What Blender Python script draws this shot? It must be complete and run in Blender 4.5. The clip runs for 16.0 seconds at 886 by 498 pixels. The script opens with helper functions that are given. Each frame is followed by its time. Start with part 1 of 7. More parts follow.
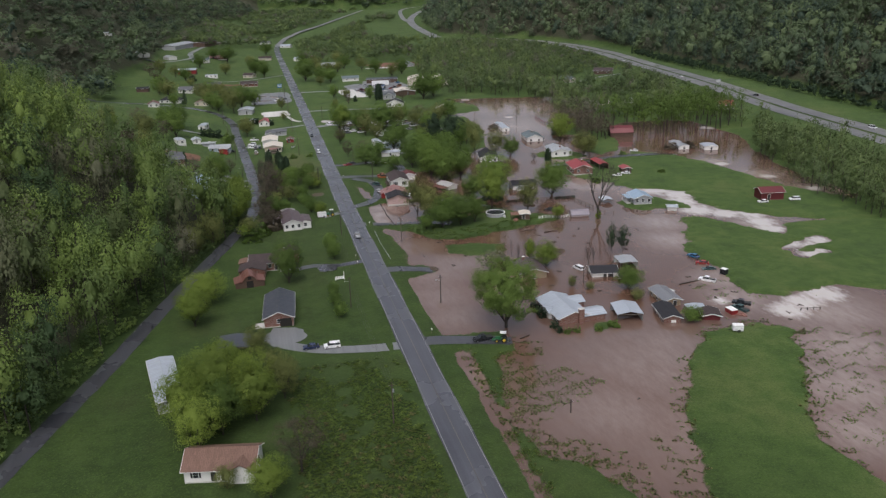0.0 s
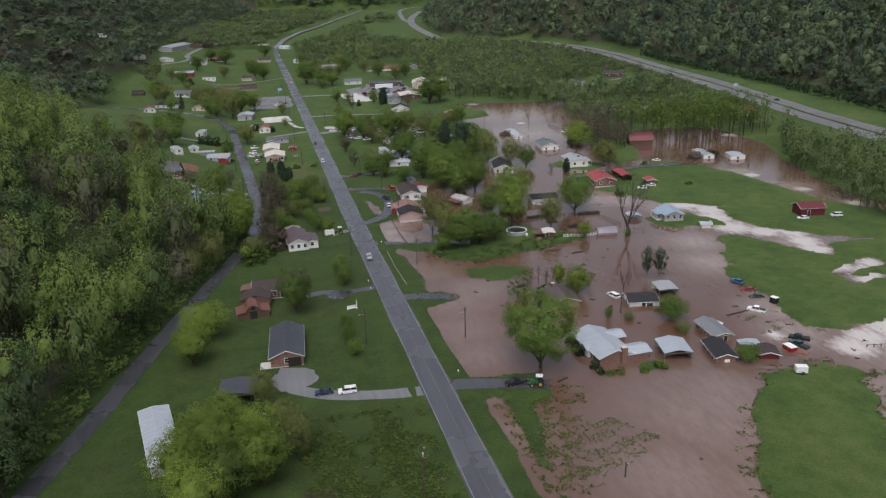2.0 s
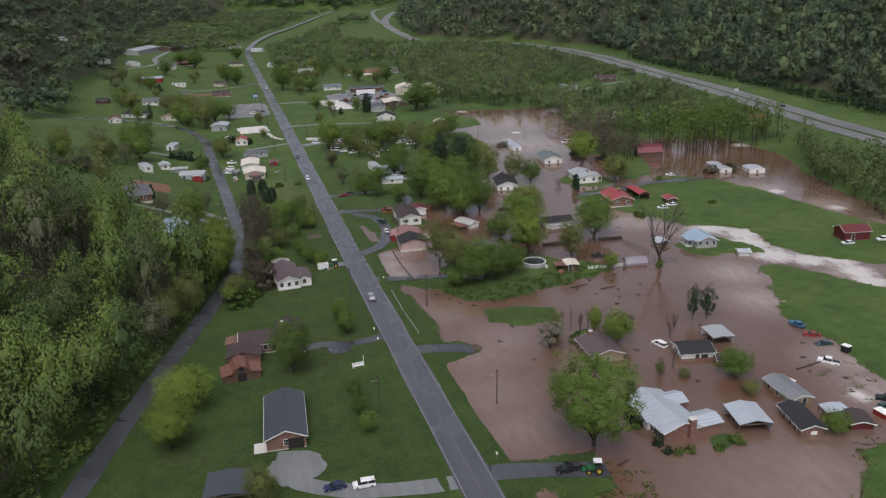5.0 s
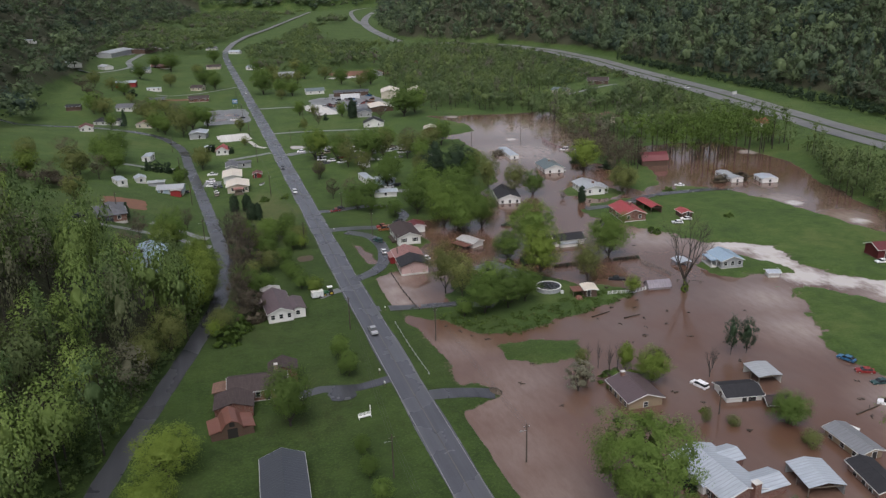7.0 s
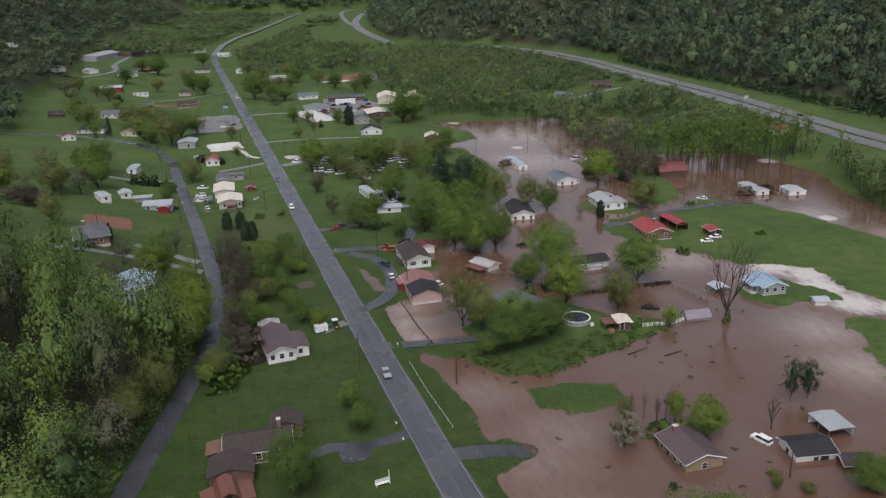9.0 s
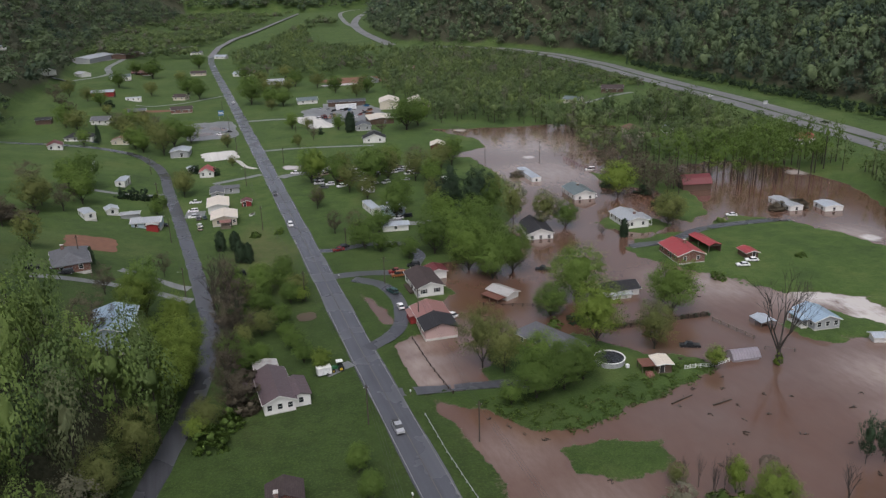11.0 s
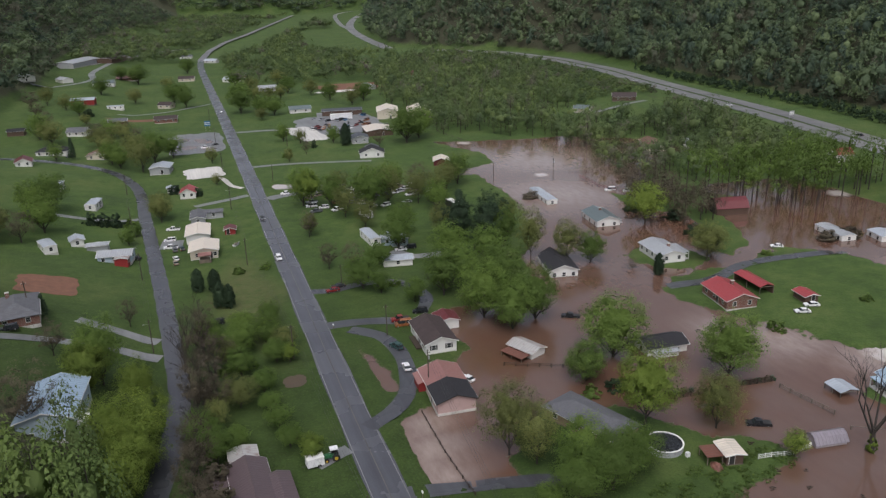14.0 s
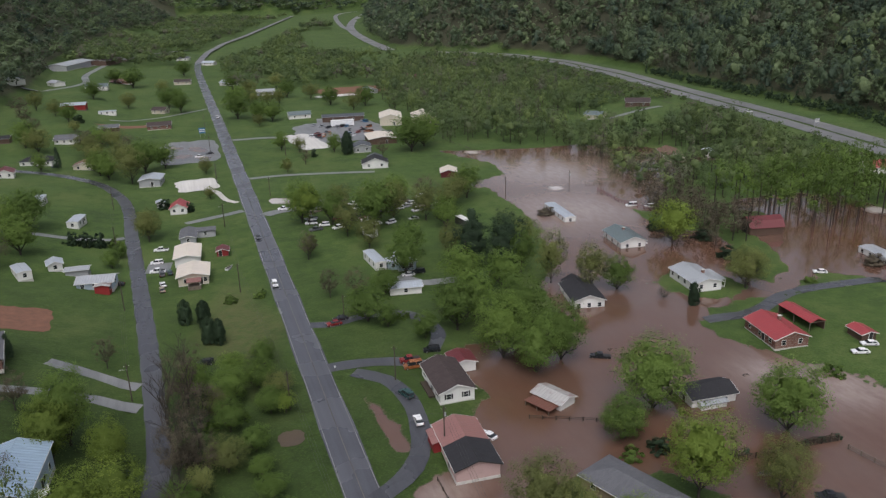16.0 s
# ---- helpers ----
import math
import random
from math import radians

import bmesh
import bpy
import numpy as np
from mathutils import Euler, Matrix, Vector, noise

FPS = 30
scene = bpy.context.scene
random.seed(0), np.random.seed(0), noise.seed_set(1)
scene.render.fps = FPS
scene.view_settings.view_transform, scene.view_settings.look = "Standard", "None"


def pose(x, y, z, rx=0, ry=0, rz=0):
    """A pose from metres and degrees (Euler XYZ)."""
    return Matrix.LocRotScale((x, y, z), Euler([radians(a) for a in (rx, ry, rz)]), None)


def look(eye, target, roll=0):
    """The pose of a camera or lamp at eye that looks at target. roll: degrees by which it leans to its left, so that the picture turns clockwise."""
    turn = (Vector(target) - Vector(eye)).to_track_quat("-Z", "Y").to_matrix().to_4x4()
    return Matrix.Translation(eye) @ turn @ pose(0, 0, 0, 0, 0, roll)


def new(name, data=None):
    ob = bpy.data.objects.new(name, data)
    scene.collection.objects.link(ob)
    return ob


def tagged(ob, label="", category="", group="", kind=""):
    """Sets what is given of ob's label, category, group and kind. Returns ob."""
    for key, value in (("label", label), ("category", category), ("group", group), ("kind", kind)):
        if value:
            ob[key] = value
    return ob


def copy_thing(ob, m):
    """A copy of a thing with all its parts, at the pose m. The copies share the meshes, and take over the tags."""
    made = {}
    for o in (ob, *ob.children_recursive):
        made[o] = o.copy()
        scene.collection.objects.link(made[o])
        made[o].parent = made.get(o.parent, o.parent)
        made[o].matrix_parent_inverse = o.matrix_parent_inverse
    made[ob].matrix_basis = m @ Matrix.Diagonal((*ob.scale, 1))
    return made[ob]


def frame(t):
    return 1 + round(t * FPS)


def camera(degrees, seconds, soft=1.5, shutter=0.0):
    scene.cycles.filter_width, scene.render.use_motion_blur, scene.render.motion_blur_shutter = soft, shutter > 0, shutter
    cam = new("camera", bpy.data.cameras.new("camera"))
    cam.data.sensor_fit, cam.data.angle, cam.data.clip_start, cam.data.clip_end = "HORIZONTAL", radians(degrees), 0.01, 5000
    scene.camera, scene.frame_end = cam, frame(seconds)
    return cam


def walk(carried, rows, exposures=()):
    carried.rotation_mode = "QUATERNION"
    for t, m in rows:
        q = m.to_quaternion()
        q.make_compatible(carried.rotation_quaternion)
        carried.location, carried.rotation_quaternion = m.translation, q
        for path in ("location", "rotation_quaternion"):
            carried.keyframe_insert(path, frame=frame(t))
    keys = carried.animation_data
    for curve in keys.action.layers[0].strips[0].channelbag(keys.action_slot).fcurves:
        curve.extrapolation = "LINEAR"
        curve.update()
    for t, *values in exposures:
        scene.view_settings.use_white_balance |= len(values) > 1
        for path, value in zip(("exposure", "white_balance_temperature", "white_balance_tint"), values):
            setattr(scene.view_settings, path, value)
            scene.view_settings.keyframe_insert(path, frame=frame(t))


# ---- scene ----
cam = camera(59.1, 16.0, soft=1.3)
PATH = [
    (0.0, 0.00, 0.00, 84.82, 70.80, 1.54, -14.00),
    (0.5, -0.30, 5.72, 84.85, 70.80, 1.55, -13.98),
    (1.0, -0.60, 11.48, 84.89, 70.79, 1.54, -14.00),
    (1.5, -0.90, 17.14, 84.95, 70.79, 1.54, -14.02),
    (2.0, -1.27, 22.90, 84.98, 70.79, 1.52, -14.19),
    (2.5, -1.73, 28.62, 85.02, 70.79, 1.52, -14.41),
    (3.0, -2.17, 34.37, 85.03, 70.78, 1.53, -14.79),
    (3.5, -2.67, 40.11, 85.04, 70.77, 1.53, -15.18),
    (4.0, -3.22, 45.90, 85.06, 70.77, 1.50, -15.55),
    (6.5, -4.99, 74.71, 85.11, 70.71, 1.52, -17.60),
    (7.0, -5.22, 80.54, 85.05, 70.71, 1.52, -18.00),
    (7.5, -5.37, 86.29, 85.04, 70.70, 1.52, -18.35),
    (8.0, -5.43, 92.14, 85.03, 70.71, 1.53, -18.70),
    (8.5, -5.25, 97.89, 85.04, 70.72, 1.53, -18.78),
    (9.0, -4.87, 103.72, 85.00, 70.73, 1.57, -18.79),
    (11.5, -0.56, 132.14, 85.03, 70.76, 1.60, -18.99),
    (12.0, 0.60, 137.88, 84.93, 70.79, 1.58, -19.12),
    (12.5, 1.84, 143.54, 84.92, 70.79, 1.58, -19.26),
    (13.0, 3.11, 149.21, 84.93, 70.80, 1.58, -19.26),
    (13.5, 4.44, 154.90, 84.99, 70.80, 1.59, -19.28),
    (14.0, 5.65, 160.59, 84.96, 70.82, 1.58, -19.27),
    (14.5, 6.85, 166.30, 84.93, 70.83, 1.57, -19.27),
    (15.0, 8.00, 171.97, 84.94, 70.83, 1.57, -19.25),
    (15.5, 9.10, 177.67, 85.01, 70.83, 1.55, -19.26),
    (16.0, 9.99, 183.37, 84.99, 70.84, 1.54, -19.25),
]
walk(cam, [(t, pose(*p)) for t, *p in PATH], [(0.0, 0.0, 6250.0, 13.0), (16.0, 0.0, 6250.0, 13.0)])
# ---- sky and light ----
world = bpy.data.worlds.new("overcast_sky")
scene.world = world
world.use_nodes = True
wn, wl = world.node_tree.nodes, world.node_tree.links
SUN_UP, SUN_ROUND = radians(60), radians(205)
sky = wn.new("ShaderNodeTexSky")
sky.sky_type, sky.sun_disc = "NISHITA", False
sky.sun_elevation, sky.sun_rotation = SUN_UP, SUN_ROUND
sky.air_density, sky.dust_density, sky.ozone_density = 1.0, 6.0, 1.0
grey = wn.new("ShaderNodeHueSaturation")
grey.inputs["Saturation"].default_value = 0.40
wl.new(sky.outputs[0], grey.inputs["Color"])
wl.new(grey.outputs[0], wn["Background"].inputs["Color"])
wn["Background"].inputs["Strength"].default_value = 0.138
sun = new("sun", bpy.data.lights.new("sun", "SUN"))
sun.data.energy, sun.data.angle, sun.data.color = 0.95, radians(45), (1.0, 0.97, 0.93)
sun.matrix_world = look((0, 0, 300), (60 * math.sin(SUN_ROUND) * -1, 60 * math.cos(SUN_ROUND) * -1, 300 - 60 * math.tan(SUN_UP)))


# ---- materials ----
class Nodes:
    """Short hand for building a node material."""

    def __init__(self, name):
        self.m = bpy.data.materials.new(name)
        self.m.use_nodes = True
        self.t = self.m.node_tree
        self.b = self.t.nodes["Principled BSDF"]

    def add(self, kind, **values):
        n = self.t.nodes.new(kind)
        for key, value in values.items():
            n.inputs[key].default_value = value
        return n

    def join(self, a, b):
        self.t.links.new(a, b)

    def coord(self, scale=(1, 1, 1), space="Object"):
        c, m = self.add("ShaderNodeTexCoord"), self.add("ShaderNodeMapping", Scale=scale)
        self.join(c.outputs[space], m.inputs["Vector"])
        return m.outputs["Vector"]

    def place(self):
        return self.add("ShaderNodeNewGeometry").outputs["Position"]

    def noise(self, vector, scale, detail=4.0, rough=0.55):
        n = self.add("ShaderNodeTexNoise", Scale=scale, Detail=detail, Roughness=rough)
        self.join(vector, n.inputs["Vector"])
        return n.outputs["Fac"]

    def ramp(self, fac, *stops):
        r = self.add("ShaderNodeValToRGB")
        e = r.color_ramp.elements
        while len(e) < len(stops):
            e.new(0.5)
        for el, (pos, col) in zip(e, stops):
            el.position, el.color = pos, (*col, 1)
        self.join(fac, r.inputs["Fac"])
        return r.outputs["Color"]

    def span(self, value, a, b, c=0.0, d=1.0):
        r = self.add("ShaderNodeMapRange", **{"From Min": a, "From Max": b, "To Min": c, "To Max": d})
        self.join(value, r.inputs["Value"])
        return r.outputs["Result"]

    def mix(self, fac, a, b, blend="MIX"):
        n = self.t.nodes.new("ShaderNodeMix")
        n.data_type, n.blend_type = "RGBA", blend
        for sock, v in ((n.inputs["Factor"], fac), (n.inputs["A"], a), (n.inputs["B"], b)):
            if isinstance(v, (int, float)):
                sock.default_value = v
            elif isinstance(v, tuple):
                sock.default_value = (*v, 1)
            else:
                self.join(v, sock)
        return n.outputs["Result"]

    def math(self, op, a, b):
        n = self.t.nodes.new("ShaderNodeMath")
        n.operation = op
        for sock, v in zip(n.inputs, (a, b)):
            if isinstance(v, (int, float)):
                sock.default_value = v
            else:
                self.join(v, sock)
        return n.outputs[0]

    def bump(self, height, strength, distance=0.1):
        n = self.add("ShaderNodeBump", Strength=strength, Distance=distance)
        self.join(height, n.inputs["Height"])
        self.join(n.outputs["Normal"], self.b.inputs["Normal"])

    def done(self, colour=None, rough=0.8, metal=0.0, spec=0.4):
        if colour is not None:
            if isinstance(colour, tuple):
                self.b.inputs["Base Color"].default_value = (*colour, 1)
            else:
                self.join(colour, self.b.inputs["Base Color"])
        if isinstance(rough, (int, float)):
            self.b.inputs["Roughness"].default_value = rough
        else:
            self.join(rough, self.b.inputs["Roughness"])
        self.b.inputs["Metallic"].default_value = metal
        self.b.inputs["Specular IOR Level"].default_value = spec
        return self.m


def tone(c, k):
    return tuple(min(1.0, v * k) for v in c)


def plain(name, colour, rough=0.7, metal=0.0, vary=0.25, scale=1.2):
    """A painted, worn or dusty surface: two scales of blotches over one colour."""
    n = Nodes(name)
    v = n.coord()
    big, small = n.noise(v, scale, 3), n.noise(v, scale * 9, 4)
    both = n.math("ADD", n.math("MULTIPLY", big, 0.6), n.math("MULTIPLY", small, 0.4))
    c = n.ramp(both, (0.3, tone(colour, 1 - vary)), (0.7, tone(colour, 1 + vary)))
    n.bump(small, 0.15, 0.02)
    return n.done(c, n.span(big, 0.3, 0.7, max(0.05, rough - 0.1), min(1, rough + 0.1)), metal)


def ground_material():
    n = Nodes("grass_and_mud")
    p = n.place()
    a, b, c = n.noise(p, 0.012, 3), n.noise(p, 0.09, 4), n.noise(p, 1.1, 5, 0.65)
    d, e = n.noise(p, 0.035, 5, 0.6), n.noise(p, 0.42, 5, 0.7)
    lush = n.ramp(b, (0.28, (0.015, 0.034, 0.005)), (0.50, (0.025, 0.051, 0.007)), (0.70, (0.041, 0.071, 0.011)))
    dull = n.ramp(c, (0.3, (0.023, 0.031, 0.009)), (0.7, (0.050, 0.056, 0.017)))
    grass = n.mix(n.span(a, 0.38, 0.62, 0.05, 0.50), lush, dull)
    grass = n.mix(n.span(d, 0.52, 0.68, 0.0, 0.55), grass, (0.041, 0.042, 0.014))
    swath = n.add("ShaderNodeMapping", Scale=(1.0, 0.04, 1.0))
    n.join(p, swath.inputs["Vector"])
    mown = n.noise(swath.outputs[0], 0.55, 3, 0.5)
    grass = n.mix(n.span(mown, 0.42, 0.62, 0.0, 0.35), grass, (0.036, 0.064, 0.010))
    grass = n.mix(n.span(e, 0.45, 0.75, 0.0, 0.6), grass, (0.014, 0.027, 0.006))
    grass = n.mix(n.span(c, 0.40, 0.72, 0.0, 0.55), grass, (0.013, 0.024, 0.006))
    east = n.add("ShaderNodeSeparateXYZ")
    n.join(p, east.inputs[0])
    # east field paler; dimness of the west lawns is put into colour here too
    east_lift = n.span(n.math("ADD", east.outputs["X"], n.math("MULTIPLY", n.math("SUBTRACT", d, 0.5), 60.0)), 40, 110)
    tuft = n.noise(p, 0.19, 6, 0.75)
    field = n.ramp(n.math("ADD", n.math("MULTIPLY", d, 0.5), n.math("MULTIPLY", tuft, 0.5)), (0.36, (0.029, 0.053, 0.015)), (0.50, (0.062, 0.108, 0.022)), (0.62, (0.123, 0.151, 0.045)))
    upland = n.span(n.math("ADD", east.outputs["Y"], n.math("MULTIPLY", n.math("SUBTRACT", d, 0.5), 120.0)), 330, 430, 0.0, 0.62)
    grass = n.mix(n.math("MAXIMUM", n.math("MULTIPLY", east_lift, 0.62), upland), grass, field)
    grass = n.mix(n.span(tuft, 0.42, 0.66, 0.0, 0.38), grass, (0.064, 0.104, 0.026))
    grain = n.noise(p, 2.2, 4, 0.7)
    grass = n.mix(n.span(grain, 0.50, 0.68, 0.0, 0.55), grass, (0.018, 0.039, 0.008))
    grass = n.mix(n.span(grain, 0.46, 0.32, 0.0, 0.45), grass, (0.083, 0.129, 0.029))
    rank = n.span(n.math("ADD", n.math("ABSOLUTE", n.math("SUBTRACT", east.outputs["X"], 19.0), 0.0), n.math("MULTIPLY", n.math("ABSOLUTE", n.math("SUBTRACT", east.outputs["Y"], 374.0), 0.0), 0.34)), 8, 15, 0.75, 0.0)
    grass = n.mix(n.math("MULTIPLY", rank, n.span(e, 0.3, 0.6)), grass, (0.092, 0.092, 0.038))
    cover = n.add("ShaderNodeAttribute")
    cover.attribute_name = "cover"
    litter = n.ramp(c, (0.3, (0.022, 0.026, 0.014)), (0.7, (0.062, 0.058, 0.034)))
    col = n.mix(n.span(n.math("ADD", cover.outputs["Fac"], n.math("MULTIPLY", n.math("SUBTRACT", b, 0.5), 0.8)), 0.35, 0.65), grass, litter)
    z = n.add("ShaderNodeSeparateXYZ")
    n.join(p, z.inputs[0])
    edge = n.math("ADD", z.outputs["Z"], n.math("MULTIPLY", n.math("SUBTRACT", c, 0.5), 0.35))
    mud = n.ramp(b, (0.3, (0.070, 0.052, 0.034)), (0.7, (0.118, 0.084, 0.062)))
    wet = n.span(edge, -0.02, 0.07, 1.0, 0.0)
    col = n.mix(wet, col, mud)
    n.bump(c, 0.6, 0.25)
    n.join(n.span(wet, 0, 1, 0.06, 0.0), n.b.inputs["Sheen Weight"])
    n.b.inputs["Sheen Tint"].default_value = (0.62, 0.88, 0.45, 1)
    n.b.inputs["Sheen Roughness"].default_value = 0.45
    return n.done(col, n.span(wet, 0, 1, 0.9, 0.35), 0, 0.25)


def water_material():
    n = Nodes("brown_flood_water")
    p = n.place()
    a, b = n.noise(p, 0.03, 4), n.noise(p, 0.25, 3)
    n_map = n.add("ShaderNodeMapping", Scale=(1.0, 0.45, 1.0), Rotation=(0, 0, 0.5))
    n.join(p, n_map.inputs["Vector"])
    r = n.noise(n_map.outputs[0], 1.6, 5, 0.6)
    far = n.add("ShaderNodeMapping", Scale=(1.0, 0.35, 1.0), Rotation=(0, 0, -0.6))
    n.join(p, far.inputs["Vector"])
    streak = n.noise(far.outputs[0], 0.09, 5, 0.65)
    col = n.ramp(a, (0.32, (0.108, 0.053, 0.032)), (0.5, (0.116, 0.065, 0.046)), (0.68, (0.124, 0.080, 0.064)))
    col = n.mix(n.span(streak, 0.45, 0.7, 0.0, 0.20), col, (0.131, 0.089, 0.070))
    flow = n.noise(far.outputs[0], 0.5, 5, 0.7)
    col = n.mix(n.span(flow, 0.42, 0.68, 0.0, 0.13), col, (0.065, 0.034, 0.022))
    # pale spots: some silt, together with painted sky reflection
    silt_sheen = n.add("ShaderNodeAttribute")
    silt_sheen.attribute_name = "silt_sheen"
    col = n.mix(n.math("MULTIPLY", silt_sheen.outputs["Fac"], n.span(flow, 0.35, 0.65, 0.9, 0.55)), col, (0.31, 0.250, 0.220))
    # whitest water: broken foam plus sky glare put into the colour
    froth_glare = n.add("ShaderNodeAttribute")
    froth_glare.attribute_name = "froth_glare"
    broken = n.math("ADD", froth_glare.outputs["Fac"], n.math("MULTIPLY", n.math("SUBTRACT", n.noise(n_map.outputs[0], 0.55, 5, 0.7), 0.5), 1.0))
    col = n.mix(n.span(broken, 0.35, 0.8, 0.0, 0.75), col, (0.60, 0.565, 0.53))
    n.bump(r, 0.11, 0.05)
    return n.done(col, n.span(streak, 0.35, 0.68, 0.04, 0.10), 0, 0.8)


def asphalt(name, lo, hi, rough=0.55):
    n = Nodes(name)
    p = n.place()
    stripe = n.add("ShaderNodeMapping", Scale=(1.0, 0.03, 1.0))
    n.join(p, stripe.inputs["Vector"])
    a, b, c = n.noise(p, 0.06, 4), n.noise(p, 3.0, 5, 0.7), n.noise(stripe.outputs[0], 0.8, 3)
    both = n.math("ADD", n.math("MULTIPLY", a, 0.4), n.math("ADD", n.math("MULTIPLY", b, 0.25), n.math("MULTIPLY", c, 0.35)))
    n.bump(b, 0.2, 0.02)
    return n.done(n.ramp(both, (0.35, lo), (0.65, hi)), n.span(a, 0.35, 0.65, rough - 0.15, rough + 0.15), 0, 0.5)


def metal_roof(name, colour, rust=0.0, rough=0.4):
    n = Nodes(name)
    v = n.coord()
    streak = n.add("ShaderNodeMapping", Scale=(0.25, 2.5, 1.0))
    n.join(v, streak.inputs["Vector"])
    a, b = n.noise(v, 0.35, 4), n.noise(streak.outputs[0], 1.2, 4)
    c = n.ramp(b, (0.3, tone(colour, 0.82)), (0.7, tone(colour, 1.12)))
    seam = n.add("ShaderNodeTexWave", Scale=0.42)
    seam.bands_direction = "Y"
    n.join(v, seam.inputs["Vector"])
    line = n.span(seam.outputs["Fac"], 0.86, 0.97)
    c = n.mix(n.math("MULTIPLY", line, 0.45), c, tone(colour, 0.55))
    c = n.mix(n.span(a, 0.62 - rust * 0.3, 0.72 - rust * 0.3, 0, min(1, 0.25 + rust)), c, (0.16, 0.075, 0.045) if rust > 0.05 else tone(colour, 0.7))
    n.bump(line, 0.5, 0.05)
    return n.done(c, n.span(b, 0.3, 0.7, rough - 0.1, rough + 0.15), 0.15, 0.5)


def shingle(name, colour):
    n = Nodes(name)
    v = n.coord()
    row = n.add("ShaderNodeTexBrick", Scale=1.0)
    row.inputs["Brick Width"].default_value, row.inputs["Row Height"].default_value = 0.9, 0.32
    row.inputs["Mortar Size"].default_value = 0.02
    for key, k in (("Color1", 0.85), ("Color2", 1.15), ("Mortar", 0.55)):
        row.inputs[key].default_value = (*tone(colour, k), 1)
    n.join(v, row.inputs["Vector"])
    a, b = n.noise(v, 0.5, 4), n.noise(v, 6, 4)
    c = n.mix(n.span(a, 0.35, 0.7, 0, 0.5), row.outputs["Color"], tone(colour, 0.7))
    c = n.mix(n.span(b, 0.4, 0.8, 0, 0.35), c, tone(colour, 1.4))
    n.bump(b, 0.3, 0.03)
    return n.done(c, 0.85, 0, 0.3)


def siding(name, colour):
    n = Nodes(name)
    v = n.coord()
    w = n.add("ShaderNodeTexWave", Scale=2.2)
    w.bands_direction, w.wave_profile = "Z", "SAW"
    n.join(v, w.inputs["Vector"])
    a = n.noise(v, 0.6, 4)
    c = n.mix(n.span(w.outputs["Fac"], 0, 0.2, 0.35, 0), colour, tone(colour, 0.6))
    c = n.mix(n.span(a, 0.5, 0.75, 0, 0.4), c, tone(colour, 0.72))
    return n.done(c, 0.65, 0, 0.3)


def brick_wall(name, colour):
    n = Nodes(name)
    v = n.coord()
    turn = n.add("ShaderNodeMapping", Rotation=(radians(90), 0, radians(0)))
    n.join(v, turn.inputs["Vector"])
    k = n.add("ShaderNodeTexBrick", Scale=1.0)
    k.inputs["Brick Width"].default_value, k.inputs["Row Height"].default_value = 0.22, 0.075
    k.inputs["Mortar Size"].default_value = 0.008
    for key, c in (("Color1", tone(colour, 0.8)), ("Color2", tone(colour, 1.2)), ("Mortar", (0.3, 0.26, 0.23))):
        k.inputs[key].default_value = (*c, 1)
    n.join(turn.outputs[0], k.inputs["Vector"])
    a = n.noise(v, 1.5, 4)
    return n.done(n.mix(n.span(a, 0.4, 0.75, 0, 0.5), k.outputs["Color"], tone(colour, 0.6)), 0.85, 0, 0.3)


def leaves(name, dark, light, brown=None, clear=0.40):
    """Foliage: each leaf clump a shade of its own, each tree a tint of its own."""
    n = Nodes(name)
    geo, info = n.add("ShaderNodeNewGeometry"), n.add("ShaderNodeObjectInfo")
    tint = n.add("ShaderNodeAttribute")
    tint.attribute_name = "tint"
    tree = n.math("FRACT", n.math("ADD", tint.outputs["Fac"], info.outputs["Random"]), 0.0)
    mid = tuple((a + b) / 2 for a, b in zip(dark, light))
    if brown:
        c = n.ramp(tree, (0.0, dark), (0.42, mid), (0.70, light), (0.82, tone(mid, 0.8)), (0.96, brown))
    else:
        c = n.ramp(tree, (0.0, tone(mid, 0.8)), (0.5, mid), (1.0, tone(light, 1.1)))
    c = n.mix(n.span(geo.outputs["Random Per Island"], 0, 1, 0.30, 0.0), c, tone(dark, 0.78))
    n.join(c, n.b.inputs["Base Color"])
    n.b.inputs["Roughness"].default_value, n.b.inputs["Specular IOR Level"].default_value = 0.65, 0.25
    through_leaf = n.add("ShaderNodeBsdfTranslucent")
    n.join(c, through_leaf.inputs["Color"])
    both = n.add("ShaderNodeMixShader", Fac=clear)
    n.join(n.b.outputs[0], both.inputs[1])
    n.join(through_leaf.outputs[0], both.inputs[2])
    n.join(both.outputs[0], n.t.nodes["Material Output"].inputs["Surface"])
    return n.m


def glass_material():
    n = Nodes("window_glass")
    n.done((0.02, 0.024, 0.028), 0.06, 0, 0.6)
    return n.m


GROUND, WATER = ground_material(), water_material()
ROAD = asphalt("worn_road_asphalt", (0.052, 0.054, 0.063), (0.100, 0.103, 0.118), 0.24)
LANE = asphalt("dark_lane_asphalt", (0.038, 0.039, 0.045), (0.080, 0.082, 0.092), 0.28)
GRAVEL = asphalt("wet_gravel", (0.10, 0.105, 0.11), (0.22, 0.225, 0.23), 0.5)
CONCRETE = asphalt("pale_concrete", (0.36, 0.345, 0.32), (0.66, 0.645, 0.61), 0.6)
HIGHWAY = asphalt("highway_concrete_and_road_sheen", (0.105, 0.105, 0.110), (0.195, 0.192, 0.194), 0.5)
EARTH = plain("red_bare_earth", (0.17, 0.085, 0.055), 0.95, 0, 0.3, 0.6)
MUD = plain("wet_brown_mud", (0.078, 0.058, 0.040), 0.6, 0, 0.3, 0.4)
